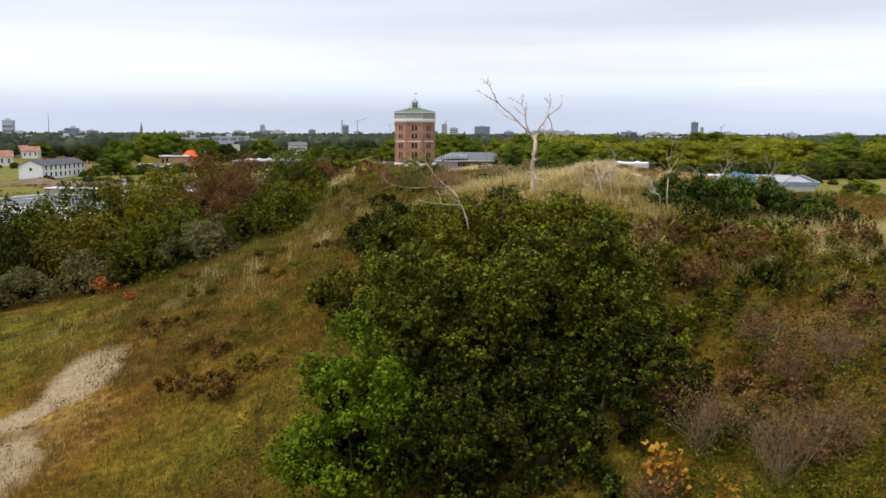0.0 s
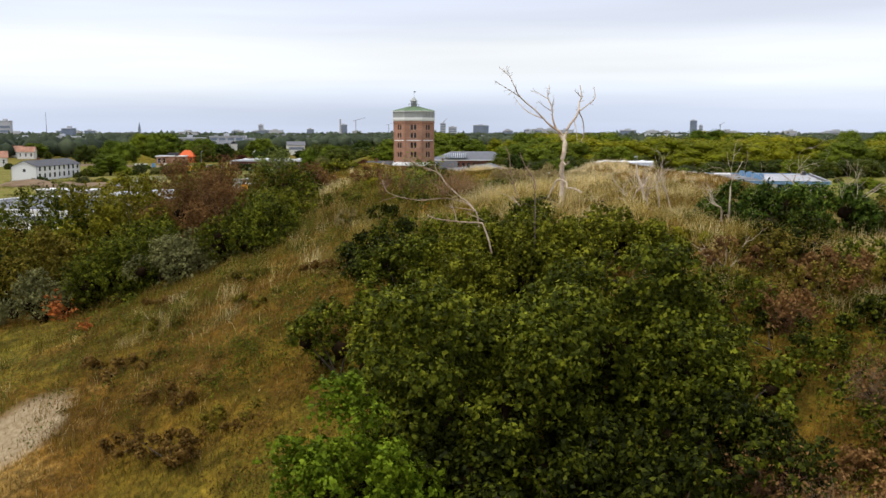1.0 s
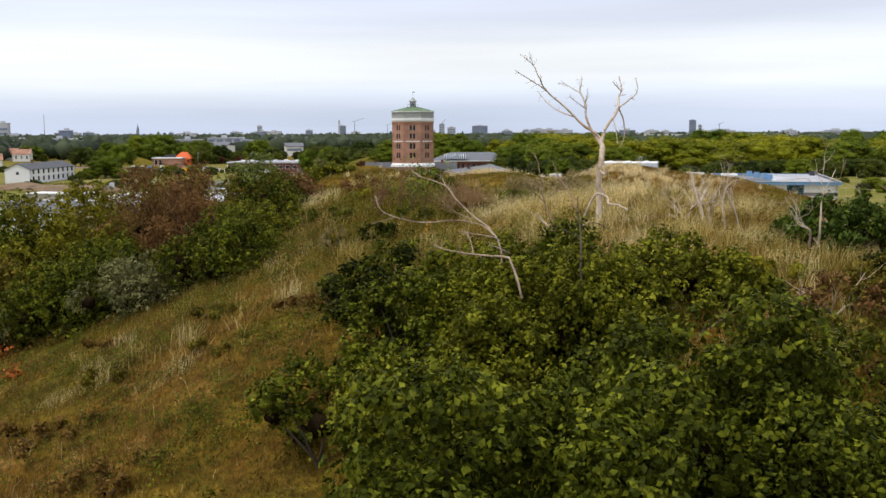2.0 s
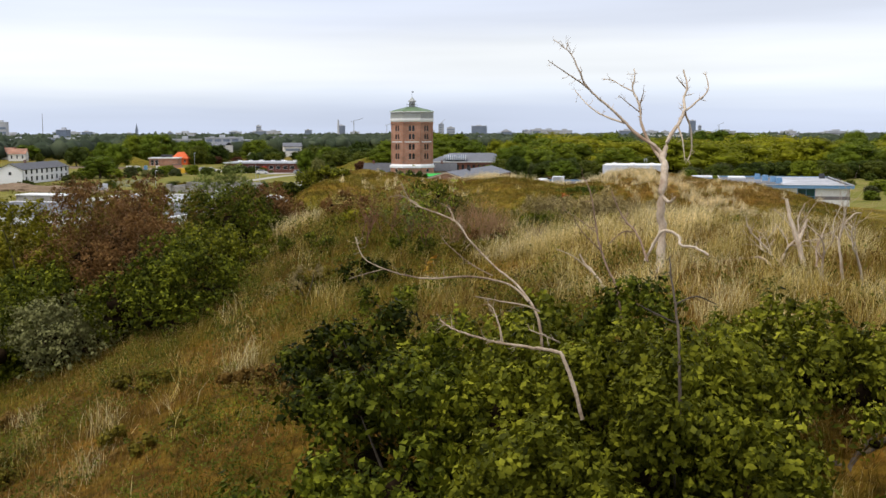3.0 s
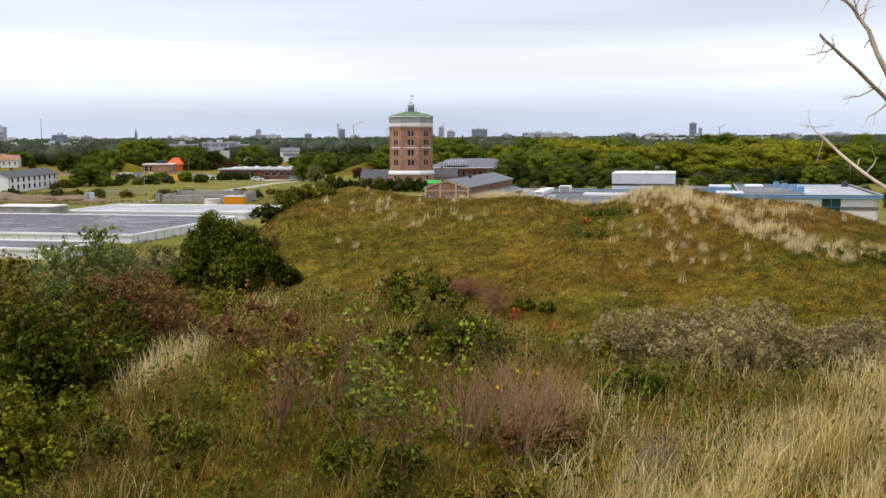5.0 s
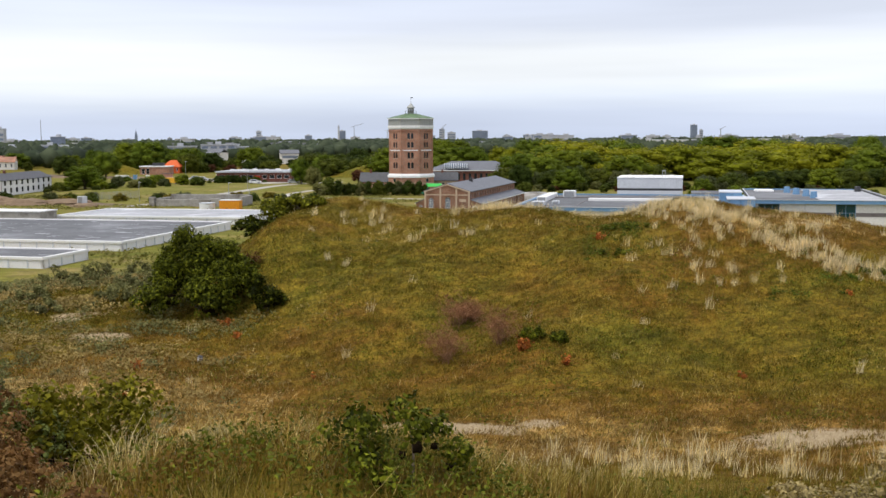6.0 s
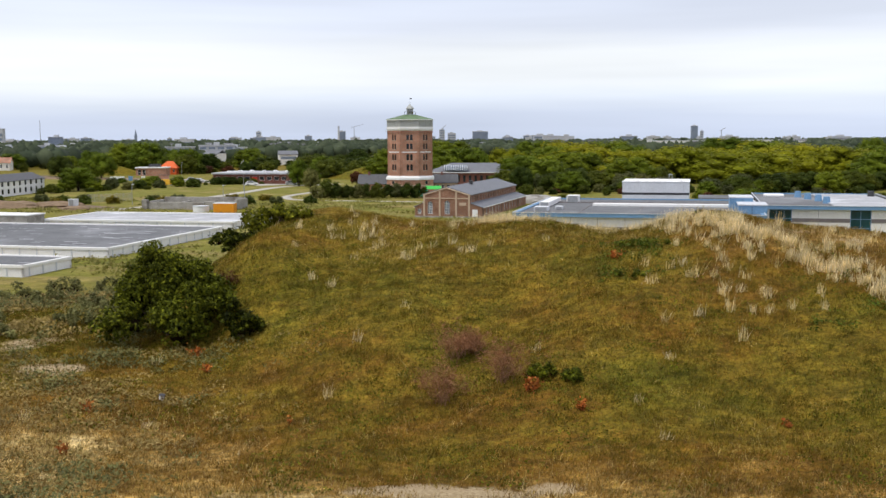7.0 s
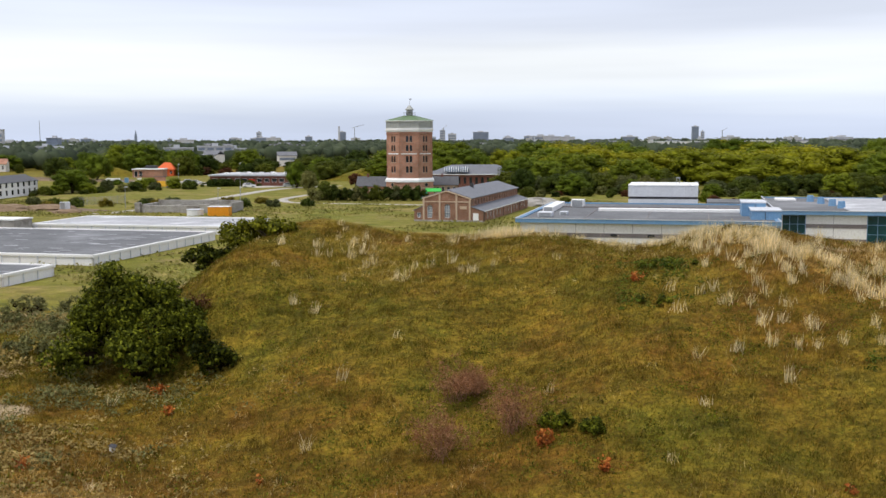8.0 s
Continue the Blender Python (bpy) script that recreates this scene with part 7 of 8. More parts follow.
shoots("sapling", "slender sapling with yellow-green leaves", -0.26, 31.3, 1.5, 0.22, M_lime, 55, 5, 70, 0.034)
shoots("sapling", "slender sapling with soft green leaves", -0.62, 31.7, 1.2, 0.3, M_fresh, 57, 5, 90, 0.034)
shoots("sapling", "thin leaning sapling with a few reddish leaves", -1.37, 31.97, 1.25, 0.35, M_brown, 56, 4, 40, 0.036, 0.014)
shoots("sapling", "brown sapling, nearly leafless", -1.0, 32.5, 1.05, 0.4, M_brown, 58, 6, 50, 0.03)
bush("low_shrub", "dense dark green shrub behind the rose bush", 0.3, 33.9, 13.82, 0.5, 0.45, M_oak, 47, leaf=0.024, per=2200, clumps=16, twigs=5)
for bx, by, bh, br, bm_ in ((-0.15, 36.4, 0.55, 0.6, M_oak), (-0.5, 31.3, 0.3, 0.5, M_oak), (-2.4, 32.2, 0.35, 0.6, M_oak), (-1.4, 33.6, 0.35, 0.5, M_oaky), (1.6, 34.6, 0.3, 0.5, M_oaky), (0.5, 30.4, 0.3, 0.5, M_olive), (-1.9, 34.6, 0.4, 0.5, M_brown),
                             (-2.1, 30.4, 0.3, 0.5, M_olive), (1.9, 32.6, 0.3, 0.4, M_oak), (0.9, 31.6, 0.25, 0.45, M_brown)):
    bush("low_shrub", "low leafy shrub in the tall grass", bx, by, gz(bx, by) + bh, br, br * 0.8, bm_, int(520 + 10 * bx + by), leaf=0.032, per=1300, clumps=10, twigs=3)
# low scrub over the near slopes
_s = np.random.default_rng(61)
for k in range(48):
    if k < 35:
        bx, by, bh, br, bm_ = _s.uniform(4.8, 9.6), _s.uniform(14.0, 22.0), _s.uniform(0.3, 0.75), _s.uniform(0.5, 0.9), (M_olive, M_deep, M_brown, M_oak)[k % 4]
    else:
        bx, by, bh, br, bm_ = _s.uniform(-6.4, -1.6), _s.uniform(20.0, 28.0), _s.uniform(0.18, 0.36), _s.uniform(0.5, 0.9), (M_heath, M_olive, M_heath)[k % 3]
    bush("heath_shrub", "low bushy scrub on the dune slope", bx, by, gz(bx, by) + bh, br, br * 0.85, bm_, 560 + k, leaf=0.04, per=560, clumps=10, twigs=3)
bush("low_shrub", "low dark green shrub in the grass", 0.02, 34.09, 13.73, 0.6, 0.45, M_deep, 58, leaf=0.04, per=900, clumps=10, twigs=5)
bush("low_shrub", "low dark green shrub in the grass", -1.10, 29.50, 13.11, 0.5, 0.4, M_deep, 59, leaf=0.04, per=900, clumps=10, twigs=5)
bush("low_shrub", "low green shrub in the grass", -0.70, 27.77, 12.90, 0.45, 0.35, M_oak, 60, leaf=0.04, per=900, clumps=9, twigs=5)
bush("low_shrub", "low green shrub below the dead branches", 1.23, 23.81, 13.26, 0.7, 0.5, M_oak, 61, leaf=0.06, per=700, clumps=12, twigs=5)
# dry brown growth on the near slope
for k, (bx, by, bt, bs) in enumerate(((4.4, 15.6, 11.0, 0.8), (7.0, 14.4, 10.9, 0.9), (6.6, 17.4, 11.7, 0.7), (8.6, 17.6, 12.0, 0.8), (4.82, 14.62, 10.91, 0.9), (5.83, 13.88, 10.91, 0.9), (6.55, 15.87, 11.53, 0.9), (3.78, 13.23, 9.89, 0.7), (7.66, 16.50, 11.74, 0.9), (5.76, 19.26, 12.35, 0.5))):
    bare_bush("dry_bramble", "tangle of dry reddish brown bramble stems", bx, by, bt, bs, M_drystem if k % 3 else M_pinktwig, 62 + k, stems=46, radius=0.005, leaf_mat=M_brown, leaves=700, leaf=0.035, group="dry bramble tangles")
sprig("amber_sprig", "oak seedling with amber autumn leaves", 3.94, 13.51, 0.75, M_amber, 70, 9, 260, 0.085)
sprig("amber_sprig", "oak seedling with amber autumn leaves", 4.70, 12.96, 0.5, M_amber, 71, 5, 60, 0.08)
for k, (sx, sy, sh, sn) in enumerate(((-10.25, 31.57, 0.75, 240), (-8.43, 28.20, 0.35, 110), (3.3, 70.9, 0.55, 170), (4.9, 69.0, 0.4, 90), (-10.19, 78.92, 0.5, 110), (-9.27, 76.80, 0.4, 80),
                                     (8.1, 82.2, 0.5, 90), (-12.29, 71.13, 0.4, 60), (-11.48, 66.39, 0.4, 70), (11.43, 67.91, 0.3, 30), (17.78, 74.00, 0.35, 40), (-5.03, 70.54, 0.25, 24))):
    sprig("red_sprig", "small seedling with rust-red autumn leaves", sx, sy, sh, M_rust, 80 + k, 6, sn, 0.07 if sy < 45 else 0.09, group="red seedlings")
sprig("amber_sprig", "small seedling with a few amber leaves in the grass", -0.16, 29.5, 0.32, M_amber, 92, 5, 30, 0.045)
# on the second dune and in the hollow
bush("dune_oak", "large rounded dark green oak on the dune flank", -12.2, 82.24, 11.3, 2.6, 2.4, M_oak, 100, leaf=0.10, per=300, clumps=50, sub=0.30, category="tree")
bush("dune_oak", "small dark green oak beside the large one", -8.5, 79.8, 9.2, 0.9, 0.8, M_deep, 101, leaf=0.1, per=300, clumps=12)
bush("crest_bush", "yellow-green bush behind the dune crest", -8.5, 93.5, 12.5, 1.5, 1.1, M_oaklit, 102, leaf=0.12, per=220, clumps=12)
bush("crest_bush", "dark green bush behind the dune crest", -10.8, 91.3, 11.2, 1.4, 1.0, M_deep, 103, leaf=0.12, per=220, clumps=12)
bush("crest_bush", "yellow-green bush behind the dune crest", -9.8, 95.6, 12.2, 1.5, 1.1, M_oaklit, 104, leaf=0.12, per=220, clumps=12)
bare_bush("bare_hawthorn", "small reddish brown leafless shrub on the flank", -9.95, 84.09, 9.89, 0.7, M_twigred, 105, stems=24, radius=0.014, leaf_mat=M_t_rust, leaves=700, leaf=0.07)
for k, (bx, by, bt, bs) in enumerate(((0.75, 74.9, 1.0, 1.0), (2.55, 72.2, 1.3, 1.0), (0.3, 71.2, 1.15, 0.95), (1.5, 75.4, 0.8, 0.6))):
    bare_bush("bare_hawthorn", "pinkish brown leafless shrub in the turf", bx, by, gz(bx, by) + bt, bs * 1.25, M_pinktwig, 106 + k, stems=36, radius=0.009, leaf_mat=M_pinkleaf, leaves=3600, leaf=0.032, depth=2, kids=3)
for k, (bx, by, bt, br) in enumerate(((3.9, 71.9, 8.1, 0.5), (4.9, 71.4, 8.05, 0.4), (9.7, 83.5, 11.48, 1.1), (8.5, 80.0, 10.42, 0.9), (19.74, 76.14, 9.96, 0.9), (21.75, 75.40, 9.76, 0.9))):
    bush("creeping_shrub", "low deep green creeping shrub in the turf", bx, by, bt, br, br * 0.7, M_oak, 110 + k, leaf=0.06, per=500, clumps=8, twigs=3)
for k, (bx, by, br) in enumerate(((-24.24, 95.28, 1.1), (-21.20, 91.68, 1.0), (-22.73, 98.72, 1.2), (-19.19, 95.99, 1.0), (-26.75, 90.12, 1.1), (-18.17, 89.84, 0.8), (-12.68, 61.71, 0.7), (-10.86, 59.90, 0.6), (-14.60, 63.17, 0.8), (-8.64, 59.13, 0.5), (-16.63, 67.08, 0.7), (-7.03, 60.82, 0.4), (-16.2, 88.0, 0.8), (-15.2, 92.5, 0.9), (-17.6, 85.0, 0.9), (-20.2, 82.5, 0.8), (-14.6, 96.0, 0.9), (-22.3, 86.5, 1.0), (-25.0, 84.0, 0.9), (-13.5, 57.5, 0.6))):
    bush("sea_buckthorn", "low silvery grey-green sea buckthorn", bx, by, gz(bx, by) + 0.75 * br, br, br * 0.8, M_sage, 120 + k, leaf=0.07, per=330, clumps=10, twigs=4, group="sea buckthorn scrub")


# ---- dead wood ----
def dead_limbs(name, label, limbs, seed, mat=None, twig=0.45, category="tree", group=""):
    """A dead tree from its main limbs: (points, start radius, end radius), each with short dead twigs."""
    rng = np.random.default_rng(seed)
    first = limbs[0][0][0]
    start, nxt = Vector(first), Vector(limbs[0][0][1])
    back = (start - nxt).normalized() * (0.7 if category == "tree" else 0.2)
    base = Vector((start.x + back.x, start.y + back.y, max(gz(start.x + back.x, start.y + back.y), start.z + min(back.z, 0) - 0.25) - 0.12))
    ob = thing(name, label, category, Matrix.Translation(base), group)
    for k, (pts, r0, r1) in enumerate(limbs):
        p = np.array(([tuple(base)] if k == 0 else []) + list(pts), float) - np.array(base)
        # a smooth line through the given points, slightly crooked
        t = np.linspace(0, len(p) - 1, 5 * (len(p) - 1) + 1)
        i = np.clip(t.astype(int), 0, len(p) - 2)
        u = (t - i)[:, None]
        pm, pn = p[np.maximum(i - 1, 0)], p[np.minimum(i + 2, len(p) - 1)]
        q = 0.5 * (2 * p[i] + (p[i + 1] - pm) * u + (2 * pm - 5 * p[i] + 4 * p[i + 1] - pn) * u**2 + (3 * p[i] - pm - 3 * p[i + 1] + pn) * u**3)
        q[1:-1] += rng.normal(size=q[1:-1].shape) * 0.13 * r0
        pile = Pile()
        rad = np.linspace(r0, r1, len(q)) * (1 + 0.07 * rng.normal(size=len(q)))
        pile.add(*tube_np(q, rad, 7))
        n = int(len(q) * twig)
        for _ in range(n):
            a = int(rng.integers(len(q) // 3, len(q)))
            d = unit(q[a] - q[max(a - 2, 0)]) + 0.9 * rng.normal(size=3)
            branch_np(q[a], d, rng.uniform(0.05, 0.15), min(rad[a] * 0.5, 0.006), rng, pile, 1, 0.5, 2, 0.4, 0.1, 4)
        part("trunk" if k == 0 else "limb", pile.mesh("limb", mat or M_dead, smooth=True), mat or M_dead, ob)
    return ob

# the hedge in front of the tower
for k in range(11):
    hx = -33.5 + 2.75 * k
    bush("hedge_shrub", "clipped dark green hedge shrub before the tower", hx, 320.5 + 0.6 * (k % 3), 3.9 + 0.25 * (k % 2), 2.1, 1.7, M_t_dark if k % 4 else M_t_grey, 400 + k, leaf=0.3, per=55, clumps=12, sub=0.42, group="hedge before the tower")
# rough growth between the covered basins and the yard
for k in range(20):
    hx, hy = -118 + 4.4 * k + 3.0 * math.sin(5.1 * k), 305 + 9 * math.sin(2.3 * k) - 0.12 * k
    bush("field_shrub", "low olive-green scrub in the rough meadow", hx, hy, gz(hx, hy) + 1.0 + 0.6 * abs(math.sin(1.7 * k)), 1.6, 1.3, (M_t_grey, M_t_dark, M_olive)[k % 3], 430 + k, leaf=0.3, per=18, clumps=6, twigs=2, group="scrub in the meadow")

dead_limbs("dead_tree", "bleached bare dead tree with forked limbs", [
    ([(3.02, 26.90, 13.36), (3.05, 27.00, 13.80), (3.03, 27.00, 14.18), (3.10, 27.20, 14.59), (3.13, 27.40, 14.84)], 0.066, 0.046),
    ([(3.13, 27.40, 14.80), (3.23, 27.50, 15.06), (3.42, 27.70, 15.29), (3.50, 27.80, 15.46), (3.54, 28.00, 15.63), (3.60, 28.10, 15.80), (3.59, 28.30, 16.05)], 0.0344, 0.0096),
    ([(3.51, 27.80, 15.44), (3.70, 28.00, 15.56), (3.93, 28.20, 15.75), (3.93, 28.40, 16.02)], 0.0180, 0.0064),
    ([(3.59, 28.10, 15.77), (3.42, 28.00, 15.93)], 0.0115, 0.0056),
    ([(3.51, 27.80, 15.42), (3.62, 27.90, 15.19), (3.64, 27.90, 14.92), (3.57, 27.80, 14.73)], 0.0180, 0.0072),
    ([(3.37, 27.60, 15.22), (3.39, 27.40, 15.05), (3.41, 27.30, 14.75)], 0.0131, 0.0056),
    ([(3.13, 27.40, 14.82), (3.01, 27.48, 14.96), (2.85, 27.62, 15.07), (2.67, 27.77, 15.26), (2.51, 27.80, 15.43), (2.31, 27.80, 15.59), (2.10, 27.76, 15.79), (1.98, 27.70, 15.99), (1.88, 27.72, 16.22), (1.78, 27.70, 16.32), (1.62, 27.76, 16.44)], 0.0279, 0.0048),
    ([(2.15, 27.78, 15.74), (1.96, 27.55, 15.85), (1.71, 27.30, 15.98), (1.48, 27.10, 16.11)], 0.0131, 0.0048),
    ([(1.80, 27.71, 16.30), (1.82, 27.72, 16.44)], 0.0074, 0.0040),
    ([(2.65, 27.78, 15.27), (2.50, 28.10, 15.34), (2.33, 28.35, 15.44), (2.17, 28.60, 15.61), (2.07, 28.85, 15.78)], 0.0156, 0.0048),
    ([(3.08, 27.40, 14.79), (2.94, 27.60, 15.05), (2.88, 27.80, 15.31), (2.88, 27.90, 15.53), (2.79, 28.00, 15.77), (2.82, 28.00, 15.93), (2.83, 28.10, 16.06)], 0.0279, 0.0064),
    ([(2.88, 27.90, 15.51), (2.89, 27.80, 15.62), (2.90, 27.70, 15.73)], 0.0107, 0.0048),
    ([(2.79, 28.00, 15.73), (2.68, 28.20, 15.81), (2.53, 28.30, 15.91), (2.42, 28.40, 15.91)], 0.0107, 0.0040),
    ([(2.88, 27.90, 15.43), (2.66, 27.60, 15.55), (2.52, 27.50, 15.65)], 0.0098, 0.0040),
    ([(3.05, 27.00, 14.26), (3.10, 26.80, 14.21), (3.15, 26.70, 14.27)], 0.0246, 0.0144),
], 201)
dead_limbs("dead_bough", "long bleached dead bough leaning over the scrub", [
    ([(0.96, 22.60, 13.36), (0.84, 23.60, 13.53), (0.64, 24.30, 13.64), (0.38, 24.80, 13.87), (0.19, 25.20, 14.09), (-0.18, 25.60, 14.21), (-0.37, 25.80, 14.31), (-0.48, 26.00, 14.51)], 0.0156, 0.0060),
    ([(0.19, 25.20, 14.09), (0.13, 25.40, 14.22), (0.02, 25.60, 14.28)], 0.0080, 0.0038),
    ([(-0.26, 25.70, 14.26), (-0.47, 25.90, 14.35), (-0.64, 26.10, 14.32)], 0.0070, 0.0038),
    ([(0.90, 23.00, 13.46), (0.73, 23.30, 13.59), (0.34, 23.50, 13.65), (-0.07, 23.70, 13.60), (-0.36, 23.90, 13.61), (-0.67, 24.20, 13.67), (-0.86, 24.40, 13.76), (-0.95, 24.60, 13.96)], 0.0119, 0.0047),
    ([(-0.61, 24.10, 13.65), (-0.81, 24.10, 13.60), (-1.00, 24.20, 13.53)], 0.0059, 0.0030),
    ([(0.56, 23.40, 13.67), (0.34, 23.60, 13.77), (0.11, 23.90, 13.93), (0.03, 24.00, 14.02)], 0.0070, 0.0030),
], 202, M_deadbrown, category="dead branch")
dead_limbs("dead_bough", "grey dead branch lying in the oak scrub", [
    ([(1.02, 20.90, 13.32), (0.92, 21.00, 13.38), (0.75, 21.20, 13.37), (0.47, 21.40, 13.38), (0.27, 21.70, 13.38), (0.09, 22.00, 13.40), (0.02, 22.20, 13.42)], 0.0179, 0.0059),
    ([(0.55, 21.40, 13.37), (0.52, 21.50, 13.51), (0.48, 21.60, 13.62), (0.44, 21.70, 13.65)], 0.0102, 0.0037),
    ([(0.97, 22.60, 13.43), (0.83, 22.60, 13.49), (0.59, 22.70, 13.52), (0.36, 22.80, 13.55)], 0.0102, 0.0048),
    ([(1.02, 21.30, 13.39), (0.88, 21.20, 13.47), (0.75, 21.20, 13.52)], 0.0090, 0.0048),
], 203, M_deadbrown, category="dead branch")
dead_limbs("dead_bough", "dark brown dead branches standing in the scrub", [
    ([(1.82, 23.20, 13.53), (1.74, 23.40, 13.76), (1.67, 23.60, 14.04), (1.64, 23.70, 14.31), (1.61, 23.80, 14.53), (1.55, 23.90, 14.66)], 0.015, 0.005),
    ([(1.69, 23.50, 13.92), (1.47, 23.30, 14.13), (1.37, 23.20, 14.28)], 0.007, 0.004),
    ([(1.67, 23.60, 14.09), (1.50, 24.00, 14.22), (1.38, 24.20, 14.30)], 0.005, 0.003),
    ([(2.12, 23.20, 13.84), (2.07, 23.50, 14.08), (1.98, 23.70, 14.21), (1.91, 23.80, 14.34), (1.85, 23.90, 14.54)], 0.014, 0.005),
    ([(2.05, 23.60, 14.11), (1.89, 23.40, 14.12), (1.72, 23.20, 14.02)], 0.008, 0.004),
], 204, M_twig, category="dead branch")
dead_limbs("dead_bough", "pale bleached broken branch in the grass", [
    ([(2.79, 25.80, 13.89), (2.98, 25.70, 13.86), (3.00, 25.60, 13.75), (3.15, 25.50, 13.73), (3.29, 25.40, 13.65)], 0.022, 0.015),
], 205, category="dead branch", twig=0.05)
dead_limbs("dead_bough", "pale broken branch stub in the grass", [
    ([(2.13, 26.30, 13.16), (2.02, 26.40, 13.32), (1.92, 26.50, 13.43), (1.86, 26.50, 13.54)], 0.019, 0.012),
    ([(2.00, 26.40, 13.32), (1.78, 26.40, 13.51), (1.55, 26.50, 13.61)], 0.008, 0.004),
], 206, category="dead branch", twig=0.1)
dead_limbs("dead_stump", "pale split dead stump on the crest", [
    ([(4.89, 26.60, 13.28), (4.83, 26.70, 13.64), (4.75, 26.80, 13.94), (4.71, 26.90, 14.24)], 0.050, 0.020),
    ([(4.82, 26.70, 13.64), (4.97, 26.90, 13.87), (5.03, 27.00, 13.95)], 0.030, 0.015),
], 207, category="stump", twig=0.05)
dead_limbs("dead_bough", "brown dead oak stems above the leaves", [
    ([(1.87, 20.60, 13.41), (1.89, 20.80, 13.67), (1.89, 20.90, 13.83), (1.88, 21.00, 13.99), (1.89, 21.10, 14.14)], 0.014, 0.006),
    ([(1.89, 20.80, 13.64), (1.65, 20.60, 13.77), (1.51, 20.50, 13.85)], 0.008, 0.004),
    ([(1.90, 20.90, 13.78), (2.11, 21.10, 13.81), (2.33, 21.30, 13.71)], 0.008, 0.004),
], 208, M_bark, category="dead branch", twig=0.3)
DEADB = "grey leafless dead shrub rising from green scrub"
for k, (bx, by, bt) in enumerate(((5.0, 25.6, 14.6), (6.1, 24.4, 14.7), (7.3, 25.2, 14.75), (8.7, 24.9, 14.6), (4.6, 26.8, 14.5))):
    bare_bush("dead_shrub", DEADB, bx, by, bt, 1.3, M_dead, 210 + k, stems=4, radius=0.022, depth=2, kids=4, wander=0.6, group="dead shrubs")
bare_bush("dead_shrub", "small pale forked dead shrub on the slope", 5.3, 21.4, 13.3, 0.5, M_dead, 216, stems=4, radius=0.02, depth=1, kids=3)

# ---- grass ----
def blades_np(x, y, height, width, rng, tri=False, lean=0.35):
    n = len(x)
    z = ground_z(x, y) - 0.02
    a = rng.uniform(0, 2 * np.pi, n)
    side = np.stack([np.cos(a), np.sin(a), 0 * a], -1)
    b = rng.uniform(0, 2 * np.pi, n)
    bend = np.stack([np.cos(b), np.sin(b), 0 * b], -1) * (height * lean * rng.uniform(0.2, 1.6, n))[:, None] + np.array([0.10, 0.03, 0]) * height[:, None]
    root = np.stack([x, y, z], -1)
    up = np.array([0, 0, 1.0])[None] * height[:, None]
    w = side * (width * 0.5)[:, None]
    if tri:
        v = np.stack([root - w, root + w, root + bend + up], 1).reshape(-1, 3)
        return v, np.arange(3 * n).reshape(-1, 3), 3
    mid = root + bend * 0.35 + up * 0.6
    tip = root + bend * 1.15 + up * 0.97
    v = np.stack([root - w, root + w, mid + w * 0.8, mid - w * 0.8, tip], 1).reshape(-1, 3)
    k = np.arange(n)[:, None] * 5
    f = np.stack([k + np.array([0, 1, 2]), k + np.array([0, 2, 3]), k + np.array([3, 2, 4])], 1).reshape(-1, 3)
    return v, f, 5


def scatter(n, x0, x1, y0, y1, rng, keep):
    x, y = rng.uniform(x0, x1, n), rng.uniform(y0, y1, n)
    ok = rng.random(n) < keep(x, y)
    return x[ok], y[ok]


def grass(name, label, x, y, height, width, rng, tri, lean, dry, mat=None, fade=0.0):
    """Blades as one sheet of grass; fade: how much fresher the foot of a blade is than its tip."""
    v, f, k = blades_np(x, y, height, width, rng, tri, lean)
    rise = np.array([-1, -1, 0.35] if tri else [-1, -1, 0, 0, 0.35]) * fade
    ob = new(name, mesh_np(name, v, f, mat or M_blade, {"dry": np.clip(np.repeat(dry, k) + np.tile(rise, len(x)), 0, 1)}))
    return tagged(ob, label, "grass", kind="stuff")


_r = np.random.default_rng(21)
bare = lambda x, y: 1 - smooth(0.25, 0.7, sandiness(x, y) + 0.8 * (fbm(x / 0.8, y / 0.8, 4) - 0.5))  # noqa: E731
# short turf on the first dune
_x, _y = scatter(330000, -17, 14, 11, 42, _r, lambda x, y: bare(x, y) * (0.3 + 0.7 * (np.abs(x) < 8)))
grass("dune_turf", "short olive and brown dune turf", _x, _y, _r.uniform(0.06, 0.22, len(_x)) * (0.6 + 0.8 * fbm(_x / 1.5, _y / 1.5)), _r.uniform(0.008, 0.018, len(_x)), _r, True, 0.5,
      np.clip(dryness(_x, _y) + 0.12 * _r.normal(size=len(_x)), 0, 1), fade=0.06)
# short turf on the second dune and in the hollow
_x, _y = scatter(230000, -28, 28, 50, 96, _r, bare)
grass("dune_turf", "short olive-green turf on the dune slope", _x, _y, _r.uniform(0.06, 0.2, len(_x)) * (0.5 + fbm(_x / 2.5, _y / 2.5)), _r.uniform(0.014, 0.03, len(_x)), _r, True, 0.7,
      np.clip(dryness(_x, _y) + 0.09 * _r.normal(size=len(_x)), 0, 1))


def tufts(n, x0, x1, y0, y1, rng, keep, per, spread):
    x, y = scatter(n, x0, x1, y0, y1, rng, keep)
    k = rng.integers(per // 2, per + per // 2, len(x))
    s = np.repeat(rng.uniform(0.6, 1.25, len(x)), k)
    px, py = np.repeat(x, k), np.repeat(y, k)
    return px + rng.normal(size=len(px)) * spread, py + rng.normal(size=len(py)) * spread, s


def own(s):
    """One value for all blades of a tuft, from its size."""
    return np.sin(s * 9173.0) * 0.5


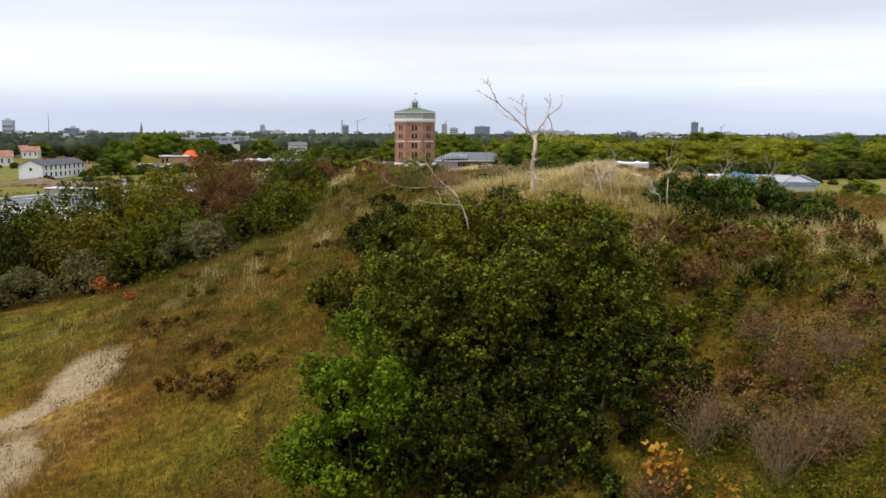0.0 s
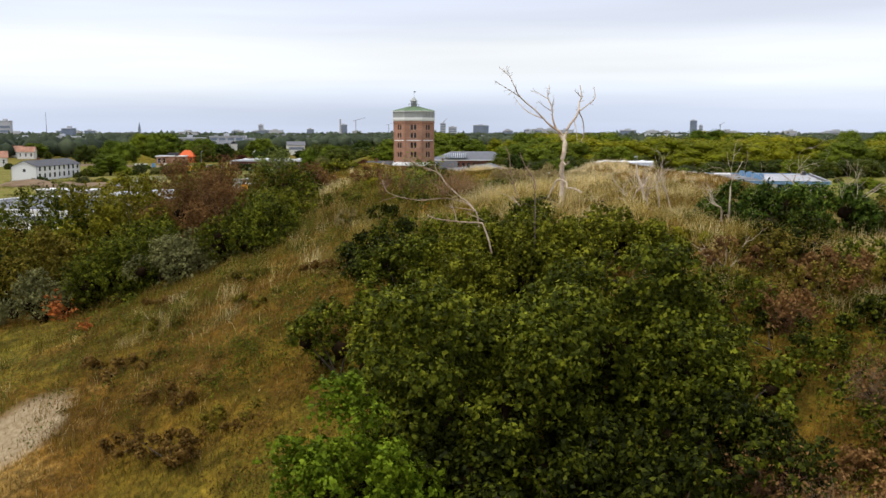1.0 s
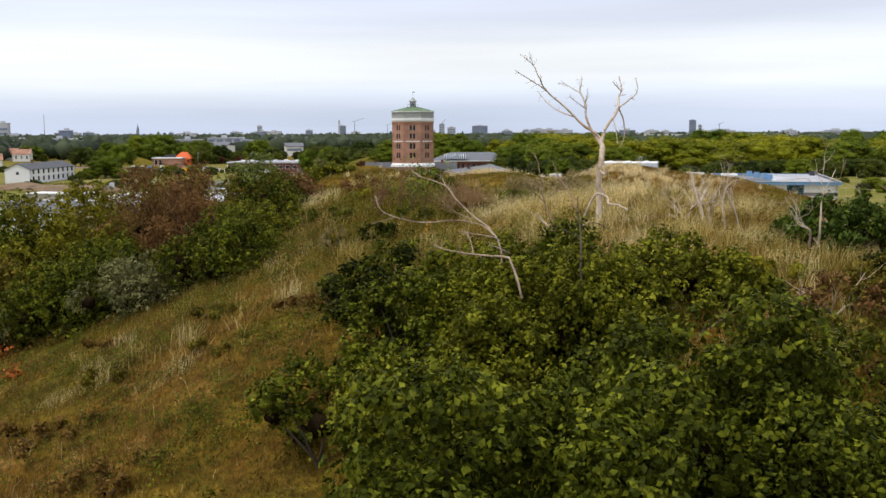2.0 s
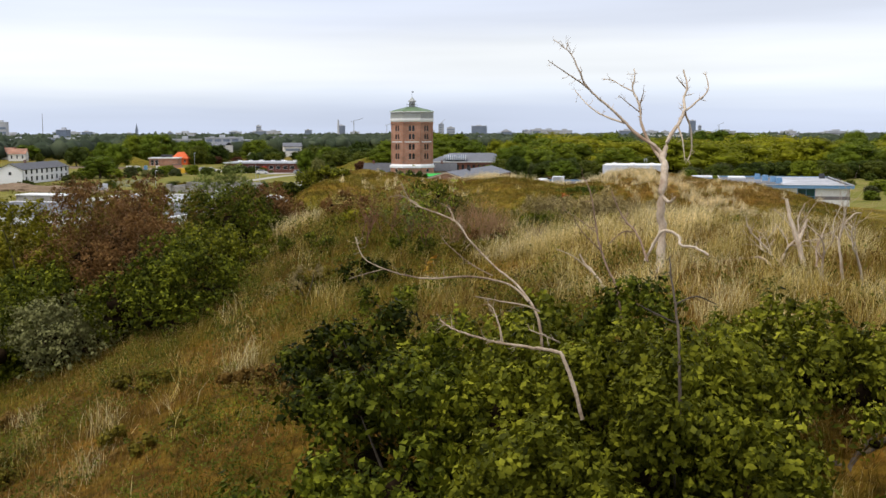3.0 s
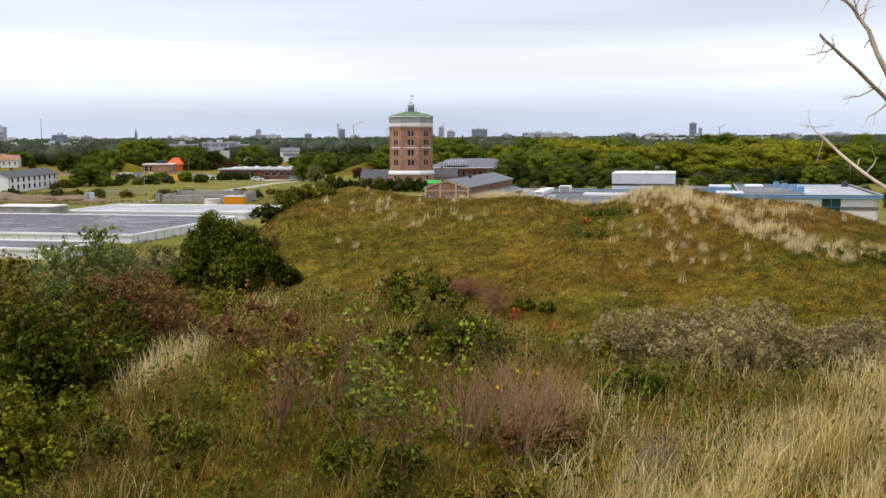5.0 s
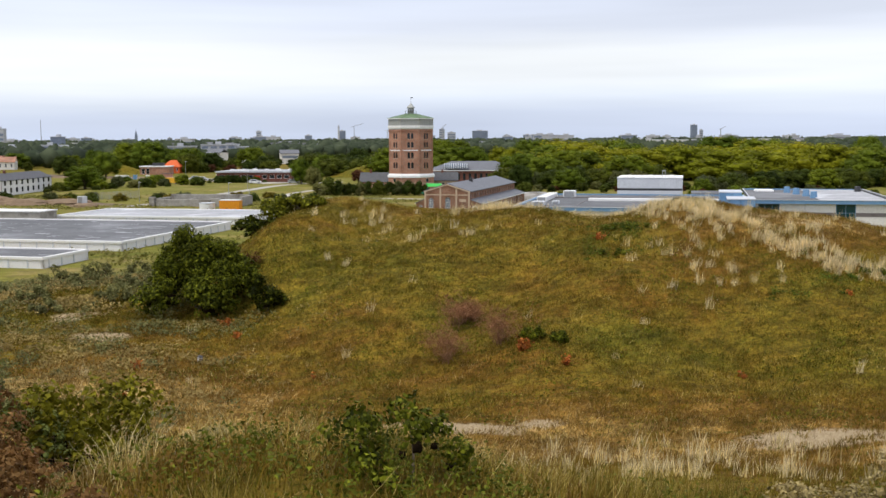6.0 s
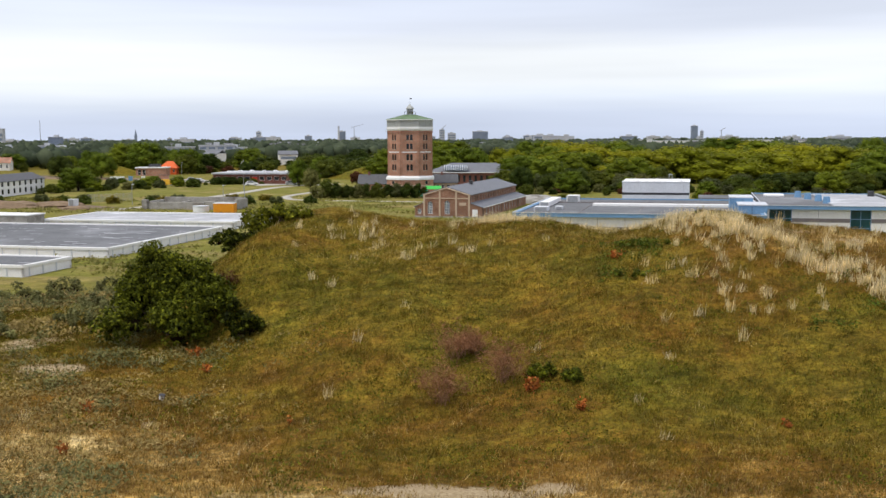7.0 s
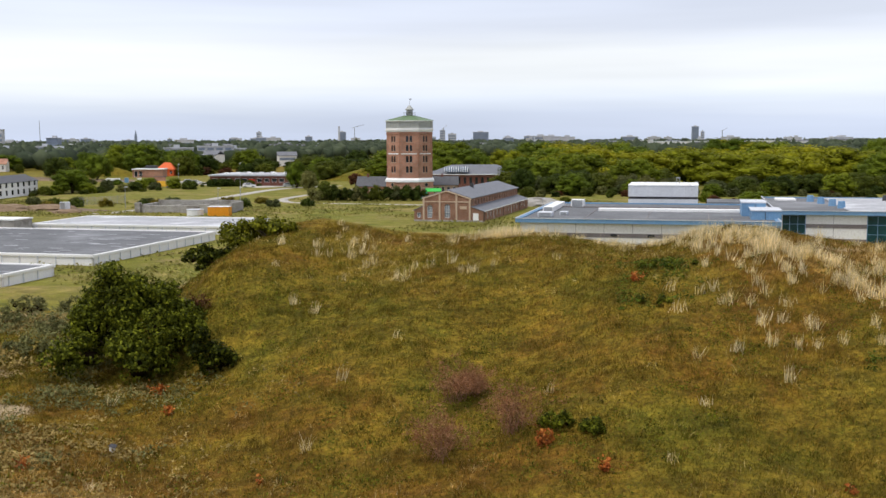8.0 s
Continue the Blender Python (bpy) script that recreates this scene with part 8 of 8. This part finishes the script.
# tall marram on the near crest, in dense soft stands
_x, _y, _s = tufts(9000, -12, 15, 16, 41, _r, lambda x, y: np.clip(1.3 * straw(x, y) - 0.10, 0, 1) * (0.07 + 0.93 * smooth(0.44, 0.58, fbm(x / 0.9 + 2, y / 0.9, 3))), 70, 0.13)
grass("marram_grass", "tall pale straw-coloured marram grass on the dune crest", _x, _y, _s * _r.uniform(0.2, 0.5, len(_x)), _r.uniform(0.003, 0.0062, len(_x)), _r, False, 0.42,
      np.clip(0.80 + 0.36 * own(_s) + 0.10 * _r.normal(size=len(_x)), 0.25, 1), M_golden, 0.26)
# scattered greener tufts on the near dune
_x, _y, _s = tufts(5200, -14, 13, 13, 41, _r, lambda x, y: 0.5 * smooth(0.45, 0.6, fbm(x / 2.2 + 7, y / 2.2, 3)) + 0.1, 18, 0.09)
grass("dune_grass", "tufts of green and tawny dune grass", _x, _y, _s * _r.uniform(0.15, 0.36, len(_x)), _r.uniform(0.005, 0.011, len(_x)), _r, False, 0.5,
      np.clip(dryness(_x, _y) + 0.03 + 0.22 * own(_s) + 0.1 * _r.normal(size=len(_x)), 0, 0.85), fade=0.06)
# clumped grass over the second dune
_x, _y, _s = tufts(40000, -26, 27, 54, 95, _r, lambda x, y: (0.35 + 0.65 * smooth(0.38, 0.56, fbm(x / 1.6 + 8, y / 1.6, 3))) * bare(x, y), 11, 0.13)
grass("dune_grass", "clumped olive and tawny grass on the dune slope", _x, _y, _s * _r.uniform(0.10, 0.26, len(_x)), _r.uniform(0.014, 0.030, len(_x)), _r, True, 0.6,
      np.clip(dryness(_x, _y) + 0.22 * own(_s) + 0.07 * _r.normal(size=len(_x)), 0, 0.78), fade=0.05)
# pale blond tussocks thinly over the same slope
_x, _y, _s = tufts(9000, -26, 27, 54, 94, _r, lambda x, y: (0.55 + 0.35 * smooth(78, 90, y)) * smooth(0.50 - 0.10 * smooth(78, 90, y), 0.66, fbm(x / 3.4 + 21, y / 3.4, 4)) * bare(x, y) + 0.04, 15, 0.16)
grass("dune_grass", "pale blond grass tussocks on the dune slope", _x, _y, _s * _r.uniform(0.10, 0.26, len(_x)), _r.uniform(0.012, 0.024, len(_x)), _r, True, 0.7,
      np.clip(0.40 + 0.16 * smooth(78, 90, _y) + 0.36 * own(_s) + 0.1 * _r.normal(size=len(_x)), 0, 1), M_marram, 0.12)
# soft green grass on the top of the first dune
_x, _y, _s = tufts(13000, -8, 9, 20, 41, _r, lambda x, y: (0.3 + 0.7 * smooth(0.40, 0.56, fbm(x / 1.3 + 4, y / 1.3, 3))) * (1 - 0.6 * straw(x, y)) * bare(x, y) * smooth(23, 27, y + 0.8 * x), 26, 0.10)
grass("dune_grass", "soft green and olive grass on the dune top", _x, _y, _s * _r.uniform(0.12, 0.34, len(_x)), _r.uniform(0.005, 0.010, len(_x)), _r, True, 0.55,
      np.clip(0.34 + 0.9 * (dryness(_x, _y) - 0.35) + 0.36 * own(_s) + 0.12 * _r.normal(size=len(_x)), 0, 1), M_golden, 0.16)
# tawny withered patches between
_x, _y, _s = tufts(6000, -8, 9, 20, 41, _r, lambda x, y: smooth(0.50, 0.62, fbm(x / 1.9 + 14, y / 1.9, 3)) * bare(x, y), 24, 0.11)
grass("dune_grass", "withered russet grass on the dune top", _x, _y, _s * _r.uniform(0.10, 0.28, len(_x)), _r.uniform(0.005, 0.010, len(_x)), _r, True, 0.6,
      np.clip(0.58 + 0.10 * own(_s) + 0.07 * _r.normal(size=len(_x)), 0.4, 0.76))
# nodding pale seed heads along the shoulder
_x, _y = scatter(1000, -7, 0, 20, 36, _r, lambda x, y: 0.5 * ridge(x, y, [(-2.9, 35.0), (-2.9, 30.0), (-3.6, 26.0), (-5.5, 25.2)], 0.5) + 0.35 * spot(x, y, -3.9, 24.0, 1.5, 1.2))
grass("seed_heads", "pale nodding grass seed heads", _x, _y, _r.uniform(0.3, 0.5, len(_x)), _r.uniform(0.006, 0.009, len(_x)), _r, False, 0.55, np.clip(0.85 + 0.1 * _r.normal(size=len(_x)), 0.5, 1), M_golden, 0.5)
# marram on the second dune
_x, _y, _s = tufts(30000, -20, 30, 52, 96, _r, lambda x, y: np.clip(1.3 * straw(x, y) ** 1.5 * (0.15 + 0.85 * smooth(0.36, 0.60, fbm(x / 1.0, y / 1.0 + 3, 3))) + 0.002, 0, 1), 28, 0.10)
grass("marram_grass", "pale tufts of marram grass on the far dune", _x, _y, _s * _r.uniform(0.24, 0.62, len(_x)), _r.uniform(0.014, 0.030, len(_x)), _r, True, 0.36,
      np.clip(0.92 + 0.12 * own(_s) + 0.06 * _r.normal(size=len(_x)), 0.5, 1), M_marram, 0.10)


# ---- low herbs and heath between the grasses ----
def herbs(name, label, n, x0, x1, y0, y1, keep, leaf, per, mat, rng, tall=0.22, wide=0.16):
    x, y = scatter(n, x0, x1, y0, y1, rng, keep)
    k = rng.integers(per // 2, per + per // 2, len(x))
    s = np.repeat(rng.uniform(0.5, 1.3, len(x)), k)
    px, py = np.repeat(x, k) + rng.normal(size=k.sum()) * wide * s, np.repeat(y, k) + rng.normal(size=k.sum()) * wide * s
    p = np.stack([px, py, ground_z(px, py) + tall * s * rng.random(len(px)) ** 0.7], -1)
    v, f = chips_np(p, unit(rng.normal(size=p.shape) * 0.6 + np.array([0, -0.2, 0.8])), leaf * 1.15, rng, 1.6)
    return tagged(new(name, mesh_np(name, v, f, mat)), label, "undergrowth", kind="stuff")


_patch = lambda x, y, s, lo, hi, o: smooth(lo, hi, fbm(x / s + o, y / s + 2 * o, 4)) * bare(x, y)  # noqa: E731
herbs("low_herbs", "low green herbs between the grasses", 4500, -15, 13, 12, 41, lambda x, y: _patch(x, y, 2.6, 0.44, 0.6, 3) * (1 - 0.75 * straw(x, y)), 0.032, 20, M_herb, _r)
herbs("low_heath", "low brown heath between the grasses", 9000, -15, 13, 12, 41, lambda x, y: _patch(x, y, 2.9, 0.46, 0.6, 11) * (1 - 0.8 * straw(x, y)), 0.03, 20, M_heath, _r)
herbs("low_herbs", "low dark green undergrowth on the slope", 6000, -9, 10, 12, 28, lambda x, y: smooth(-4, 1, x) * smooth(23, 20, y) * _patch(x, y, 1.7, 0.42, 0.55, 23) * (1 - 0.8 * straw(x, y)), 0.04, 24, M_oak, _r, 0.34, 0.2)
herbs("low_herbs", "low green herbs in the dune turf", 6000, -27, 27, 52, 94, lambda x, y: _patch(x, y, 3.4, 0.47, 0.62, 5), 0.045, 9, M_herb, _r, 0.13, 0.22)
herbs("low_heath", "low brown heath in the dune turf", 6000, -27, 27, 52, 94, lambda x, y: _patch(x, y, 3.8, 0.46, 0.6, 17), 0.045, 9, M_heath, _r, 0.12, 0.22)
herbs("low_herbs", "low green herbs on the dune top", 3400, -7, 6, 22, 38, lambda x, y: _patch(x, y, 1.3, 0.45, 0.58, 31) * (1 - 0.8 * straw(x, y)), 0.022, 34, M_herb, _r, 0.26, 0.13)
herbs("low_herbs", "dark green herbs on the dune top", 1500, -6, 4, 22, 37, lambda x, y: _patch(x, y, 1.1, 0.50, 0.60, 47) * (1 - 0.8 * straw(x, y)), 0.024, 40, M_oak, _r, 0.30, 0.15)
herbs("rough_meadow", "rough tussocky meadow grass on the site", 15000, -130, 60, 128, 330, lambda x, y: _patch(x, y, 16, 0.42, 0.62, 8), 0.30, 8, M_meadow, _r, 0.30, 0.9)
herbs("flank_scrub", "low sage and tawny scrub on the dune flank", 5000, -34, -13, 78, 132, lambda x, y: _patch(x, y, 4, 0.40, 0.58, 13), 0.08, 22, M_sage, _r, 0.35, 0.28)
herbs("flank_scrub", "dry tawny growth on the dune flank", 5000, -34, -13, 78, 132, lambda x, y: _patch(x, y, 4, 0.42, 0.6, 29), 0.10, 18, M_tawny, _r, 0.26, 0.3)
herbs("flank_scrub", "low sage scrub in the hollow", 2600, -30, -5, 55, 80, lambda x, y: _patch(x, y, 3, 0.46, 0.60, 19) * smooth(-6, -10, x), 0.07, 22, M_sage, _r, 0.30, 0.24)
herbs("flank_scrub", "dry tawny growth in the hollow", 4200, -30, -4, 55, 80, lambda x, y: _patch(x, y, 3.5, 0.40, 0.58, 37) * smooth(-4, -9, x), 0.07, 16, M_tawny, _r, 0.20, 0.26)
herbs("creeping_growth", "deep green creeping growth in the turf", 2600, 5, 24, 74, 86, lambda x, y: np.clip(0.9 * spot(x, y, 9.6, 83.2, 1.6, 1.4) + 0.8 * spot(x, y, 8.4, 80.2, 1.2, 0.7) + 0.6 * spot(x, y, 20.5, 75.6, 2.6, 1.6) + 0.5 * spot(x, y, 16.0, 73.5, 2.4, 1.2), 0, 1), 0.055, 26, M_holly, _r, 0.2, 0.16)
herbs("low_herbs", "dark green herbs in the dune turf", 9000, -24, 27, 62, 93, lambda x, y: _patch(x, y, 2.2, 0.50, 0.64, 41), 0.05, 10, M_oak, _r, 0.12, 0.2)
